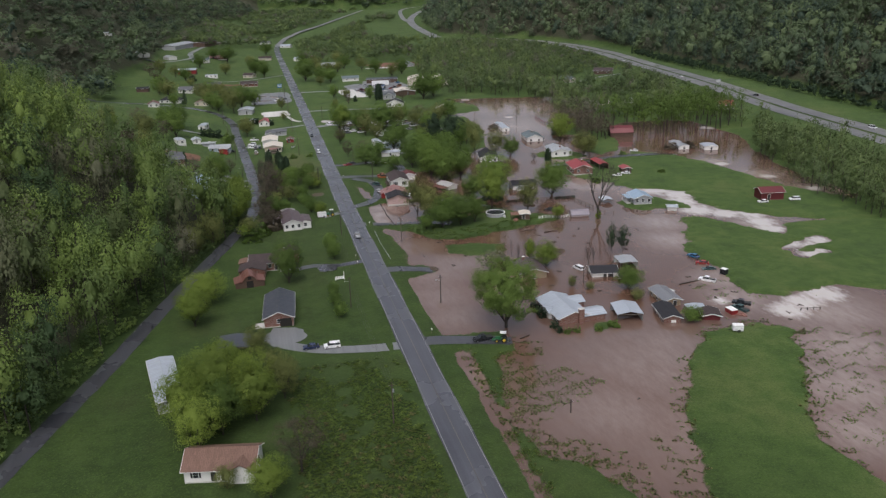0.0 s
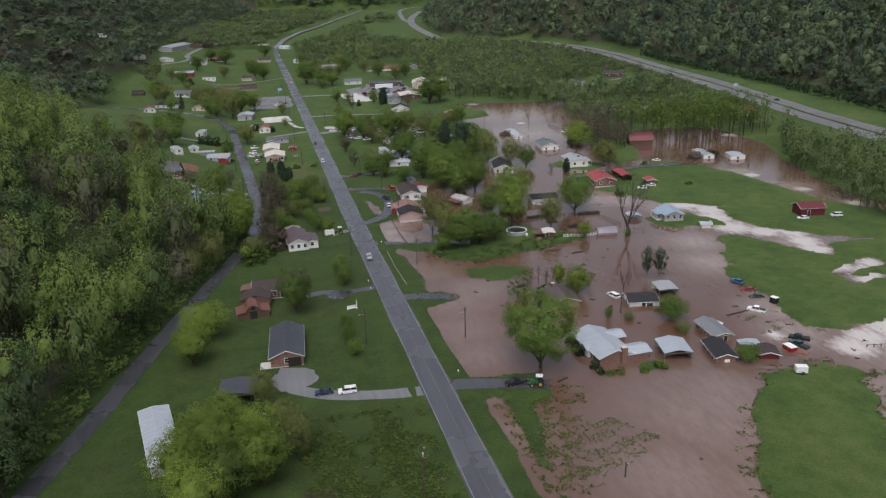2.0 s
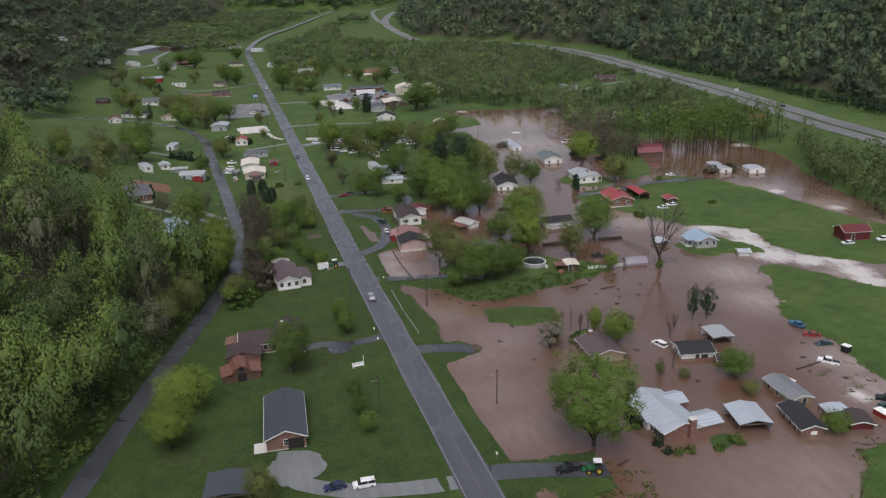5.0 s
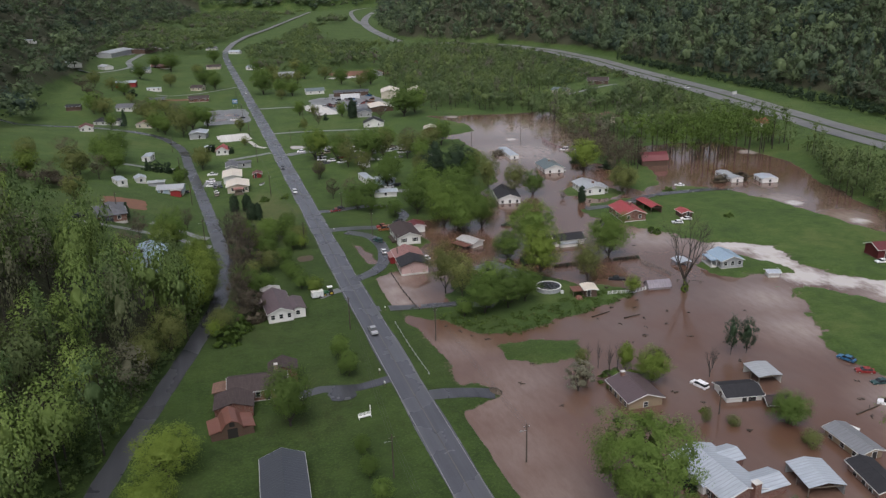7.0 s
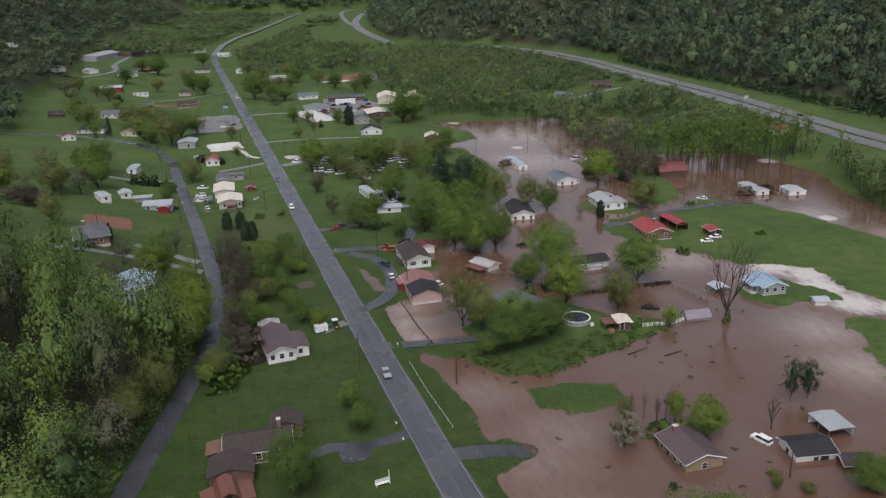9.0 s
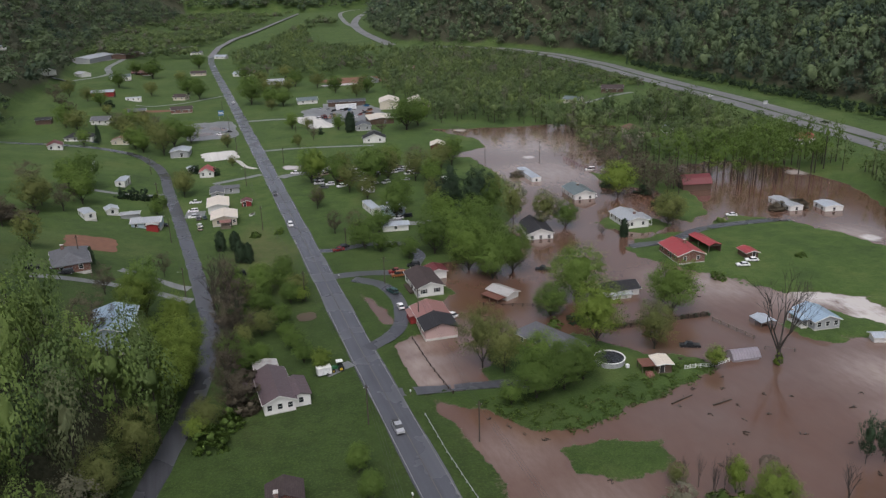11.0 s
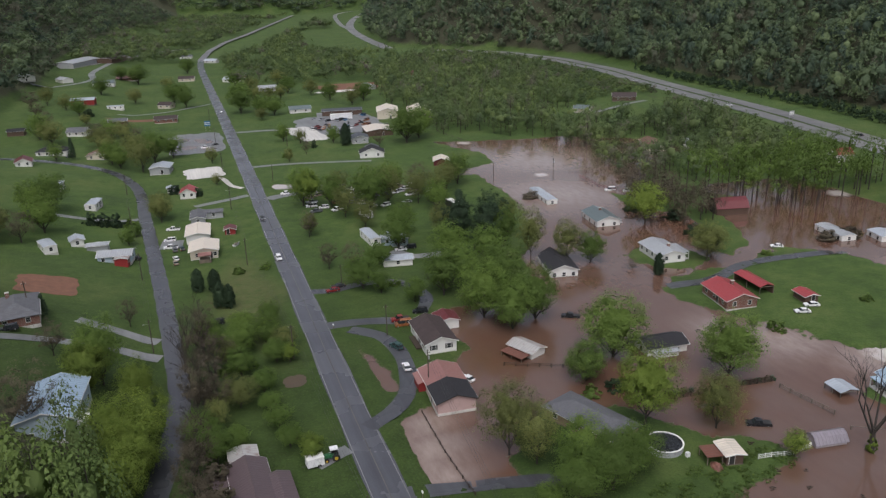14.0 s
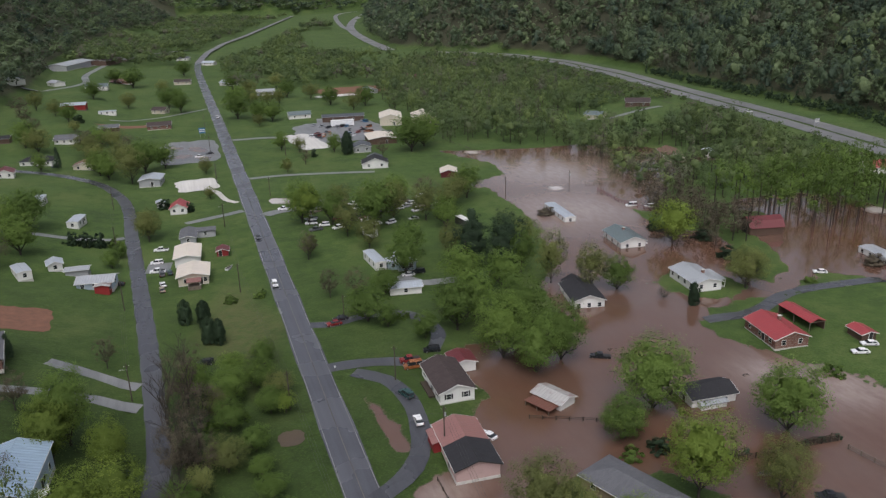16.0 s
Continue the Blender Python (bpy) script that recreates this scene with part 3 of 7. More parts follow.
YS = list(range(-60, 1000, 20)) + [1000, 1030, 1060, 1090, 1120]
FAR_YS = [1120, 1155, 1190, 1225, 1260, 1330, 1400, 1480, 1560, 1700, 1840, 2060, 2280]
main_road = ribbon("road", [(float(road_x(y)), y) for y in YS], 6.8, ROAD, "straight two-lane asphalt road with worn edge lines", category="road", step=8, far_lift=1.5)
# same road in the paler highway colour: its distant wet sheen is painted on
ribbon("road_far", [(float(road_x(y)), y) for y in FAR_YS], 8.0, HIGHWAY, "distant stretch of the valley road, its wet sheen painted pale", category="road", step=12, far_lift=1.5)
for off in (-3.05, 3.05):
    ribbon("edge_line", [(float(road_x(y)) + off, y) for y in range(60, 960, 20)], 0.14, WHITE_LINE, "", 0.075, 1, parent=main_road, step=8)
ribbon("centre_line", [(float(road_x(y)), y) for y in range(60, 960, 20)], 0.16, YELLOW_LINE, "", 0.075, 1, parent=main_road, step=8)
ribbon("side_road", [(float(lane_x(y)), y) for y in (80, 120, 150, 177, 198, 222, 246, 268, 290, 318, 345, 380, 410, 440, 475, 505)] + [(-15.5, 530), (-24, 553), (-41, 572), (-62, 585), (-90, 600), (-130, 625)], 4.6, LANE, "narrow dark asphalt lane along the foot of the hill", category="road")
hy = [150, 200, 250, 300, 350, 400, 455, 530, 600, 660, 720, 765, 820, 870, 920, 967, 1010, 1058]
for k, off in enumerate((-6.6, 6.6)):
    c = ribbon("highway_carriageway", [(float(highway_x(y)) + off, y) for y in hy], 10.5, HIGHWAY, "pale concrete divided highway carriageway on an embankment", 0.3, category="road", step=12)
    for lo in (-4.6, 4.6):
        ribbon("edge_line", [(float(highway_x(y)) + off + lo, y) for y in hy], 0.22, WHITE_LINE, "", 0.34, 1, parent=c, step=12)
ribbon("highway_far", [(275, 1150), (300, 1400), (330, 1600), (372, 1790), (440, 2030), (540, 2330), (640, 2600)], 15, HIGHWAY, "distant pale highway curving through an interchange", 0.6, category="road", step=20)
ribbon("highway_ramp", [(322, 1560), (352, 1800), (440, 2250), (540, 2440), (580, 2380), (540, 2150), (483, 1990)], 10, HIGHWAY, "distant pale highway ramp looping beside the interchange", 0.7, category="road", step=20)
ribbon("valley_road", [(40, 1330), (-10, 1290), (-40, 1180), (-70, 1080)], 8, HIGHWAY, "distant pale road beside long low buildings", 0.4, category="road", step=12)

DRIVES = 0
for pts, w, mat, label in (
    ([(29.4, 169.3), (24, 170), (14, 172), (6, 175.5), (0.5, 181), (1.5, 189)], 4.0, GRAVEL, "wet grey gravel driveway curving to a house"),
    ([(35.5, 170), (42, 169), (50, 166.5), (57, 164.5)], 4.6, LANE, "asphalt driveway running into flood water"),
    ([(29.4, 232), (22, 231), (14, 233), (7, 231)], 3.0, LANE, "dark wet asphalt driveway across a lawn"),
    ([(35.5, 222), (42, 221), (49, 218.5)], 4.2, LANE, "short asphalt stub over a culvert"),
    ([(35.6, 271), (44, 270), (58, 266.5), (66, 262)], 3.6, LANE, "asphalt driveway beside a flooded garden"),
    ([(36.1, 345), (44, 345), (53, 342), (58, 338)], 4.2, LANE, "asphalt driveway to a brown-roofed house"),
    ([(41, 341), (47, 335), (49.3, 325), (48.3, 314), (45, 304), (40, 298), (34.0, 294)], 4.0, LANE, "curved asphalt driveway round a small lawn"),
    ([(36.3, 370), (42, 369), (52, 371), (62, 368), (66, 355), (61, 344)], 3.6, LANE, "asphalt driveway with a parked red car"),
    ([(38.1, 478), (44, 482), (54, 483)], 5.5, GRAVEL, "gravel entrance to a lot of parked vehicles"),
    ([(31, 488), (22, 485), (9, 480)], 3.6, GRAVEL, "wet gravel driveway towards sheds"),
    ([(38.8, 541), (50, 542), (70, 538), (95, 530)], 3.4, GRAVEL, "pale gravel driveway across a field"),
    ([(39.8, 640), (55, 640), (75, 635), (92, 650), (100, 690)], 5.0, GRAVEL, "pale gravel road into an industrial yard"),
    ([(132, 335), (146, 334), (164, 341), (186, 340), (205, 338)], 4.2, LANE, "narrow asphalt lane across a green lawn"),
    ([(-5.2, 352), (-14, 357), (-24, 362)], 3.4, GRAVEL, "gravel driveway climbing from the lane"),
    ([(-4.9, 342), (-13, 345), (-26, 345), (-44, 340)], 3.6, GRAVEL, "gravel driveway along a slope"),
    ([(-4.3, 433), (3, 432)], 9.0, GRAVEL, "gravel parking strip beside the lane"),
    ([(-12, 470), (-25, 468), (-45, 472)], 3.0, GRAVEL, "thin pale driveway to mobile homes"),
    ([(-98, 875), (-60, 930), (-62, 1010), (-40, 1180)], 6.0, GRAVEL, "distant pale lane beside houses"),
    ([(22, 285), (26, 287), (28.8, 288)], 3.2, GRAVEL, "short gravel parking spot by the road"),
    ([(68, 396), (72, 388), (84, 386)], 4.5, GRAVEL, "grey parking spot beside mobile homes"),
    ([(255, 596), (275, 600), (300, 605)], 4.0, GRAVEL, "pale drive between far houses"),
    ([(-30, 740), (0, 745), (20, 760), (33.5, 770)], 3.0, GRAVEL, "thin pale track across a far meadow"),
):
    ribbon("driveway", pts, w, mat, label, 0.06 + 0.0035 * DRIVES)
    DRIVES += 1


def patch(name, cx, cy, rx, ry, turn, mat, label, lift=0.13, seed=1, category="paving", square=4.0):
    """A paved or bare patch with a soft uneven outline, lying on the ground."""
    g, r = Geo(), random.Random(seed)
    n, rings = 36, 5
    c, s = math.cos(radians(turn)), math.sin(radians(turn))
    wob = [r.uniform(0.93, 1.05) for _ in range(n)]
    pts = [(cx, cy)]
    for k in range(1, rings + 1):
        for j in range(n):
            a = 2 * math.pi * j / n
            q = (abs(math.cos(a)) ** square + abs(math.sin(a)) ** square) ** (-1 / square) * wob[j] * k / rings
            u, v = rx * q * math.cos(a), ry * q * math.sin(a)
            pts.append((cx + c * u - s * v, cy + s * u + c * v))
    z = ground_z(np.array([p[0] for p in pts]), np.array([p[1] for p in pts])) + lift
    g.v = [(p[0], p[1], h) for p, h in zip(pts, z)]
    for j in range(n):
        g.f.append((0, 1 + j, 1 + (j + 1) % n))
        for k in range(rings - 1):
            a, b = 1 + k * n, 1 + (k + 1) * n
            g.f.append((a + j, b + j, b + (j + 1) % n, a + (j + 1) % n))
    tagged(new(name, g.mesh(name, mat)), label, category, kind="structure")


patch("parking_lot", 16, 618, 15, 31, 0, GRAVEL, "wide grey parking lot with puddles", square=8)
for px, py, pr, pq in ((11, 606, 5, 6), (20, 622, 4, 9), (9, 630, 5, 4), (22, 598, 3, 4)):
    patch("puddle", px, py, pr, pq, 10 * px, WATER, "shallow puddle on a grey parking lot", square=2.2, lift=0.2, seed=px, category="puddle")
patch("concrete_pad", 16, 540, 9, 11, 5, CONCRETE, "pale cream concrete slab of a removed building", square=12, lift=0.16)
ribbon("concrete_apron", [(10, 529), (18, 530), (23, 524), (26, 508), (30, 501)], 2.4, CONCRETE, "pale curved concrete apron", 0.19, category="paving")
patch("industrial_yard", 103, 640, 26, 34, 0, GRAVEL, "grey yard full of parked machinery", square=6)
patch("industrial_apron", 78, 617, 8, 24, 8, CONCRETE, "pale concrete apron beside a yard", square=12, lift=0.18)
patch("vegetable_plot", -33.5, 388, 7.5, 8.5, 4, EARTH, "bare red-brown vegetable plot on a lawn", square=14)
patch("bare_yard", 2.5, 183, 5.2, 4.8, 20, GRAVEL, "grey gravel turning space by a house", square=3)
patch("bare_soil", 23.5, 319, 2.6, 2.8, 0, MUD, "patch of bare brown soil in a garden", square=3)
patch("puddle_drive", 18, 229.5, 3.0, 3.2, 0, LANE, "dark wet asphalt patch on a driveway", square=3, lift=0.16)
patch("far_clearing", 150, 815, 30, 22, 0, EARTH, "reddish bare clearing with pale gravel", square=3)
patch("far_clearing_pale", 133, 790, 18, 6, 0, CONCRETE, "strip of pale gravel in a clearing", square=3, lift=0.19)
patch("dirt_track", -15, 715, 22, 5, -10, EARTH, "strip of red dirt beside far houses", square=2)


# ---- trees ----
def ball(level):
    """Corners and triangles of a unit sphere, for the dense heart of a crown."""
    bm = bmesh.new()
    bmesh.ops.create_icosphere(bm, subdivisions=level, radius=1)
    v = np.array([tuple(x.co) for x in bm.verts])
    q = np.array([[x.index for x in f.verts] for f in bm.faces])
    bm.free()
    return v, q


FINE_BALL, BALL, SMALL_BALL = ball(3), ball(2), ball(1)


def crown_cards(seed, clumps, per, leaf, shape="round", bare_core=0.5, spread=0.145, heart=0.0, flat=0.74, calm=0.0):
    """Leaf cards of a crown in a unit box (width 1, from z 0 to 1), in clumps with gaps between them.
    The leaves are shaded as the rounded clumps that they form."""
    r = np.random.RandomState(seed)
    d = r.normal(size=(clumps, 3))
    d /= np.linalg.norm(d, axis=1)[:, None]
    rad = r.uniform(bare_core, 1.0, clumps) ** 0.6
    lump = 1 + 0.13 * np.sin(d[:, 0] * 4 + seed) + 0.11 * np.sin(d[:, 1] * 5 + 2 * seed) + 0.08 * np.sin(d[:, 2] * 6 + 3 * seed) + r.uniform(-0.1, 0.12, clumps)
    c = d * (rad * lump)[:, None] * 0.40 + [0, 0, 0.52]
    if shape == "cone":
        h = r.uniform(0.04, 0.97, clumps)
        ang = r.uniform(0, 6.283, clumps)
        w = (1 - h) * 0.46 * r.uniform(0.5, 1.0, clumps) + 0.02
        c = np.stack([np.cos(ang) * w, np.sin(ang) * w, h], 1)
    if shape == "column":
        h = r.uniform(0.03, 0.97, clumps)
        ang = r.uniform(0, 6.283, clumps)
        w = 0.46 * np.sqrt(np.clip(1 - (2 * h - 0.85) ** 4, 0.05, 1)) * r.uniform(0.7, 1.0, clumps)
        c = np.stack([np.cos(ang) * w, np.sin(ang) * w, h], 1)
    if shape == "tall":
        c[:, :2] *= (0.75 + 0.5 * (1 - np.abs(c[:, 2:3] - 0.45) * 1.4))
    if shape == "dome":
        c[:, 2] = np.abs(c[:, 2] - 0.4) * 1.45
    k = clumps * per
    s = np.repeat(spread * r.uniform(0.5, 1.3, (clumps, 1)), per, 0)
    way = r.normal(size=(k, 3))
    way /= np.linalg.norm(way, axis=1)[:, None]
    off = way * r.uniform(0, 1, (k, 1)) ** 0.5 * [0.9, 0.9, flat]
    p = np.repeat(c, per, 0) + off * s * 0.75
    p[:, 2] = np.clip(p[:, 2], 0.0, 1.03)
    mid = [0, 0, 0.42] if shape not in ("cone", "column") else np.stack([p[:, 0] * 0, p[:, 1] * 0, p[:, 2] - 0.05], 1)
    out = p - mid
    out /= np.linalg.norm(out, axis=1)[:, None] + 1e-6
    n = out * 0.8 + way * 0.5 + r.normal(size=(k, 3)) * 0.35 + [0, 0, 0.35]
    n /= np.linalg.norm(n, axis=1)[:, None]
    t = np.cross(n, r.normal(size=(k, 3)))
    t /= np.linalg.norm(t, axis=1)[:, None] + 1e-6
    b = np.cross(n, t)
    rim = np.clip(np.linalg.norm((p - [0, 0, 0.5]) * [2, 2, 1.9], axis=1), 0, 1.1)[:, None]
    size = leaf * r.uniform(0.6, 1.4, (k, 1)) * (1.75 - 1.1 * rim if shape in ("round", "tall") else 1.0)
    v = np.stack([p - t * size * 0.95 - b * size * 0.5, p + t * size * 0.95 - b * size * 0.6, p + b * size * 1.15], 1).reshape(-1, 3)
    q = np.arange(3 * k).reshape(-1, 3)
    soft = out * (0.75 + 0.2 * calm) + (way * 0.42 + n * 0.15) * (1 - calm) + [0, 0, 0.42]
    soft = np.repeat(soft / np.linalg.norm(soft, axis=1)[:, None], 3, 0)
    if heart:
        bv, bq = FINE_BALL if clumps > 120 else BALL if clumps > 12 else SMALL_BALL
        reach = np.sort((c - [0, 0, 0.5]) @ bv.T, axis=0)[-4:].mean(0)
        hv = bv * (np.clip(reach, 0.1, 0.6) * heart * r.uniform(0.72 + 0.2 * calm, 1.08, len(bv)))[:, None] + [0, 0, 0.5]
        hn = bv + r.normal(size=bv.shape) * (0.5 - 0.3 * calm) + [0, 0, 0.35]
        v, q, soft = np.concatenate([v, hv]), np.concatenate([q, bq + 3 * k]), np.concatenate([soft, hn / np.linalg.norm(hn, axis=1)[:, None]])
    return v, q, soft


def limbs(g, r, base, way, length, radius, depth, out=None):
    """Tapered branches, each forking into finer ones."""
    tip = base + way * length
    g.tube(base, tip, radius, radius * 0.55, 6 if radius > 0.15 else 4)
    if out is not None:
        out.append(tip)
    if depth == 0:
        return
    for k in range(r.choice((2, 3, 3))):
        side = Vector((r.uniform(-1, 1), r.uniform(-1, 1), r.uniform(-0.1, 0.7)))
        limbs(g, r, base + way * length * r.uniform(0.55, 1.0), (way + side * 0.75).normalized(), length * r.uniform(0.55, 0.8), radius * 0.5, depth - 1, out)


PARK = {}


def tree_model(name, kind, shape, seed, clumps, per, leaf, foot=0.16, trunk=0.02, label="", depth=3, heart=0.0, far=False, spread=None):
    """One model tree of height 1, standing aside underground until it is copied; its crown starts at foot."""
    ob = new(name)
    tagged(ob, label, "tree" if "tree" in name or "conifer" in name else "shrub")
    g, r = Geo(), random.Random(seed)
    if shape in ("cone", "column"):
        g.tube((0, 0, -0.05), (0, 0, 0.9), trunk, trunk * 0.2, 6)
    elif foot > 0.01:
        g.tube((0, 0, -0.06), (0, 0, foot + 0.1), trunk * 1.25, trunk * 0.8, 8)
        for k in range(5):
            a = 6.283 * k / 5 + r.uniform(-0.4, 0.4)
            limbs(g, r, Vector((0, 0, foot * r.uniform(0.75, 1.3))), Vector((math.cos(a) * 0.7, math.sin(a) * 0.7, r.uniform(0.6, 1.3))).normalized(), 0.26, trunk * 0.55, depth - 1)
        limbs(g, r, Vector((0, 0, foot + 0.05)), Vector((0.05, 0.03, 1)).normalized(), 0.3, trunk * 0.75, depth - 1)
    if g.v:
        part("trunk", g, BARK, ob)
    v, q, soft = crown_cards(seed, clumps, per, leaf, shape, heart=heart, spread=spread or (0.155 if clumps > 120 and shape in ("round", "tall") else 0.145))
    v = v * [1, 1, 1 - foot] + [0, 0, foot]
    shade = np.full(len(v), 0.07)
    shade[:3 * clumps * per] = np.repeat(np.random.RandomState(seed).uniform(0, 0.16, clumps), 3 * per)
    crown = new("crown", fast_mesh("crown", v, q, LEAF[kind], shade, soft))
    crown.parent = ob
    ob.matrix_basis = Matrix.Translation((0, -300, -300))
    PARK.setdefault((name, far), []).append(ob)
    return ob


def bare_model(name, seed, label, depth=6, width=1.0):
    ob = new(name)
    tagged(ob, label, "tree")
    g, r = Geo(), random.Random(seed)
    g.tube((0, 0, -0.05), (0.01, 0, 0.2), 0.022, 0.016, 8)
    for k in range(5):
        a = 6.283 * k / 5 + r.uniform(-0.4, 0.4)
        limbs(g, r, Vector((0.01, 0, r.uniform(0.13, 0.2))), Vector((math.cos(a) * 0.6 * width, math.sin(a) * 0.6 * width, 1)).normalized(), 0.27, 0.010, depth - 1)
    part("trunk", g, BARK, ob)
    ob.matrix_basis = Matrix.Translation((0, -300, -300))
    PARK.setdefault((name, False), []).append(ob)
    return ob


for s in (1, 2, 3):
    for far, many, size in ((False, 1.0, 1.0), (True, 0.40, 1.5)):
        tree_model("maple_tree", "deep", "round", s, 260, int(38 * many), 0.0104 * size, 0.07, 0.018, "broad leafy tree in full green leaf", heart=0.50, far=far)
        tree_model("spring_tree", "spring", "round", 10 + s, 250, int(38 * many), 0.0104 * size, 0.09, 0.016, "broad tree with fresh yellow-green leaves", heart=0.52, far=far)
        tree_model("tall_tree", "spring", "tall", 20 + s, 150, int(44 * many), 0.0120 * size, 0.11, 0.013, "tall slender tree in fresh green leaf", heart=0.60, far=far)
        tree_model("olive_tree", "olive", "round", 30 + s, 240, int(38 * many), 0.0092 * size, 0.09, 0.014, "thinly leafed olive-green budding tree", heart=0.42, far=far)
tree_model("great_tree", "deep", "round", 4, 230, 110, 0.0078, 0.07, 0.018, "very broad leafy tree standing in flood water", heart=0.30, spread=0.125)
tree_model("pine_tree", "needle", "tall", 55, 120, 40, 0.013, 0.16, 0.014, "dark green pine with an airy crown", heart=0.45)
tree_model("budding_tree", "bud", "round", 41, 80, 60, 0.0085, 0.16, 0.015, "brown budding tree, nearly bare", 4)
tree_model("budding_tree", "bud", "tall", 42, 80, 60, 0.0085, 0.16, 0.015, "brown budding tree, nearly bare", 4)
tree_model("blossom_tree", "blossom", "round", 45, 50, 30, 0.022, 0.22, 0.02, "small pale blossoming tree in flood water")
tree_model("conifer", "needle", "cone", 51, 110, 36, 0.021, 0.08, 0.016, "dark green conifer with drooping boughs")
tree_model("columnar_conifer", "needle", "column", 52, 200, 34, 0.020, 0.03, 0.03, "dense dark columnar evergreen on a lawn", heart=0.85)
tree_model("round_shrub", "deep", "dome", 61, 44, 60, 0.030, 0.0, 0.0, "rounded green garden shrub")
tree_model("round_shrub", "deep", "dome", 62, 44, 60, 0.030, 0.0, 0.0, "rounded green garden shrub")
tree_model("bright_shrub", "spring", "dome", 63, 44, 60, 0.030, 0.0, 0.0, "rounded bright green bush")
tree_model("dark_shrub", "needle", "dome", 64, 44, 60, 0.032, 0.0, 0.0, "rounded dark evergreen shrub")
tree_model("twiggy_shrub", "bud", "dome", 65, 60, 26, 0.034, 0.0, 0.0, "brown twiggy bare thicket")
bare_model("bare_tree", 71, "large bare tree with dark branching limbs")
bare_model("slim_bare_tree", 72, "slim bare young tree", 4, 0.5)
MODELS = [ob for obs in PARK.values() for ob in obs]
pick = random.Random(5)


def plant(name, x, y, h, w, label="", group=""):
    ob = pick.choice(PARK[(name, (y > 350 or h < 7) and (name, True) in PARK)])
    m = pose(x, y, max(gz(x, y), -0.2 if "shrub" in name else -9) - 0.05, 0, 0, pick.uniform(0, 360)) @ Matrix.Diagonal((w * 1.12, w * 1.12, h, 1))
    t = copy_thing(ob, m)
    if label:
        tagged(t, label)
    return tagged(t, group=group) if group else t


def orchard(group, *rows):
    for name, x, y, h, w in rows:
        plant(name, x, y, h, w, group=group)


orchard("trees in the west yards",
        ("spring_tree", -19.9, 196.5, 12, 10.5), ("spring_tree", -17.5, 211, 11, 13), ("maple_tree", 5.7, 220.5, 14.5, 11), ("olive_tree", -4.5, 173, 9.5, 7.5),
        ("spring_tree", -13, 149, 18, 14), ("spring_tree", -19, 143, 16, 11), ("spring_tree", -6, 150, 15, 10), ("tall_tree", -12, 158, 14, 10), ("spring_tree", -16, 136, 14, 11), ("maple_tree", -17, 153, 13, 11),
        ("olive_tree", -1, 162, 8, 6), ("olive_tree", 1.5, 158, 8, 6), ("budding_tree", 2.2, 124.3, 13, 11), ("spring_tree", -3.6, 118.1, 9, 8), ("spring_tree", -5.4, 144.6, 14, 11), ("olive_tree", 0.7, 152.2, 11, 8), ("maple_tree", -12.0, 141.1, 13, 11), ("olive_tree", -11, 123, 5, 5))
orchard("trees by the lane",
        ("olive_tree", -4.5, 271, 8, 8), ("spring_tree", -6.5, 268, 6, 6), ("spring_tree", -11.5, 283, 15, 11), ("spring_tree", -9, 290, 15, 11), ("budding_tree", 1, 275, 11, 9), ("olive_tree", -17, 262, 14, 10), ("olive_tree", -22, 252, 13, 10),
        ("budding_tree", 0.5, 282, 14, 8), ("budding_tree", 1.4, 290, 14, 9), ("slim_bare_tree", 2, 300, 15, 12), ("budding_tree", 2.5, 311, 15, 9), ("slim_bare_tree", 1.5, 320, 16, 13), ("slim_bare_tree", 0.6, 333, 17, 14), ("budding_tree", 3.5, 327, 14, 8), ("slim_bare_tree", 1.5, 346, 15, 12), ("budding_tree", 4, 340, 13, 9), ("slim_bare_tree", 4.5, 352, 15, 10), ("slim_bare_tree", 5, 338, 15, 11), ("budding_tree", 6, 346, 12, 8), ("budding_tree", 7, 330, 11, 10), ("slim_bare_tree", 6.5, 322, 11, 11), ("budding_tree", 5, 318, 9, 10), ("olive_tree", 11, 312, 8, 8.5), ("budding_tree", 7.5, 312, 8, 8), ("maple_tree", 16.5, 317, 6.2, 7), ("maple_tree", 16.8, 309, 4.4, 6), ("maple_tree", 17.5, 301, 5.6, 6.5), ("maple_tree", 12.5, 326, 8, 8), ("maple_tree", 21, 330, 7, 7), ("maple_tree", 2.5, 300, 8, 9), ("maple_tree", 5, 293, 8, 8), ("maple_tree", 18.5, 293, 6, 6),
        ("maple_tree", 6.5, 343, 9, 9), ("maple_tree", 13.5, 338, 9, 10), ("olive_tree", 10, 333, 7, 7), ("maple_tree", 20, 342, 8.5, 9), ("olive_tree", 24, 336, 7, 7), ("maple_tree", 22.5, 353, 7, 7), ("maple_tree", 15, 349, 7, 8), ("spring_tree", 24, 329, 5.5, 5),
        ("spring_tree", 21.7, 287, 6.5, 6), ("maple_tree", 9, 296, 6, 6), ("olive_tree", 6, 306, 7, 6),
        ("spring_tree", -7.5, 304, 14, 12), ("spring_tree", -9, 292, 15, 12), ("spring_tree", -9, 318, 12, 9), ("spring_tree", -13, 298, 14, 11))
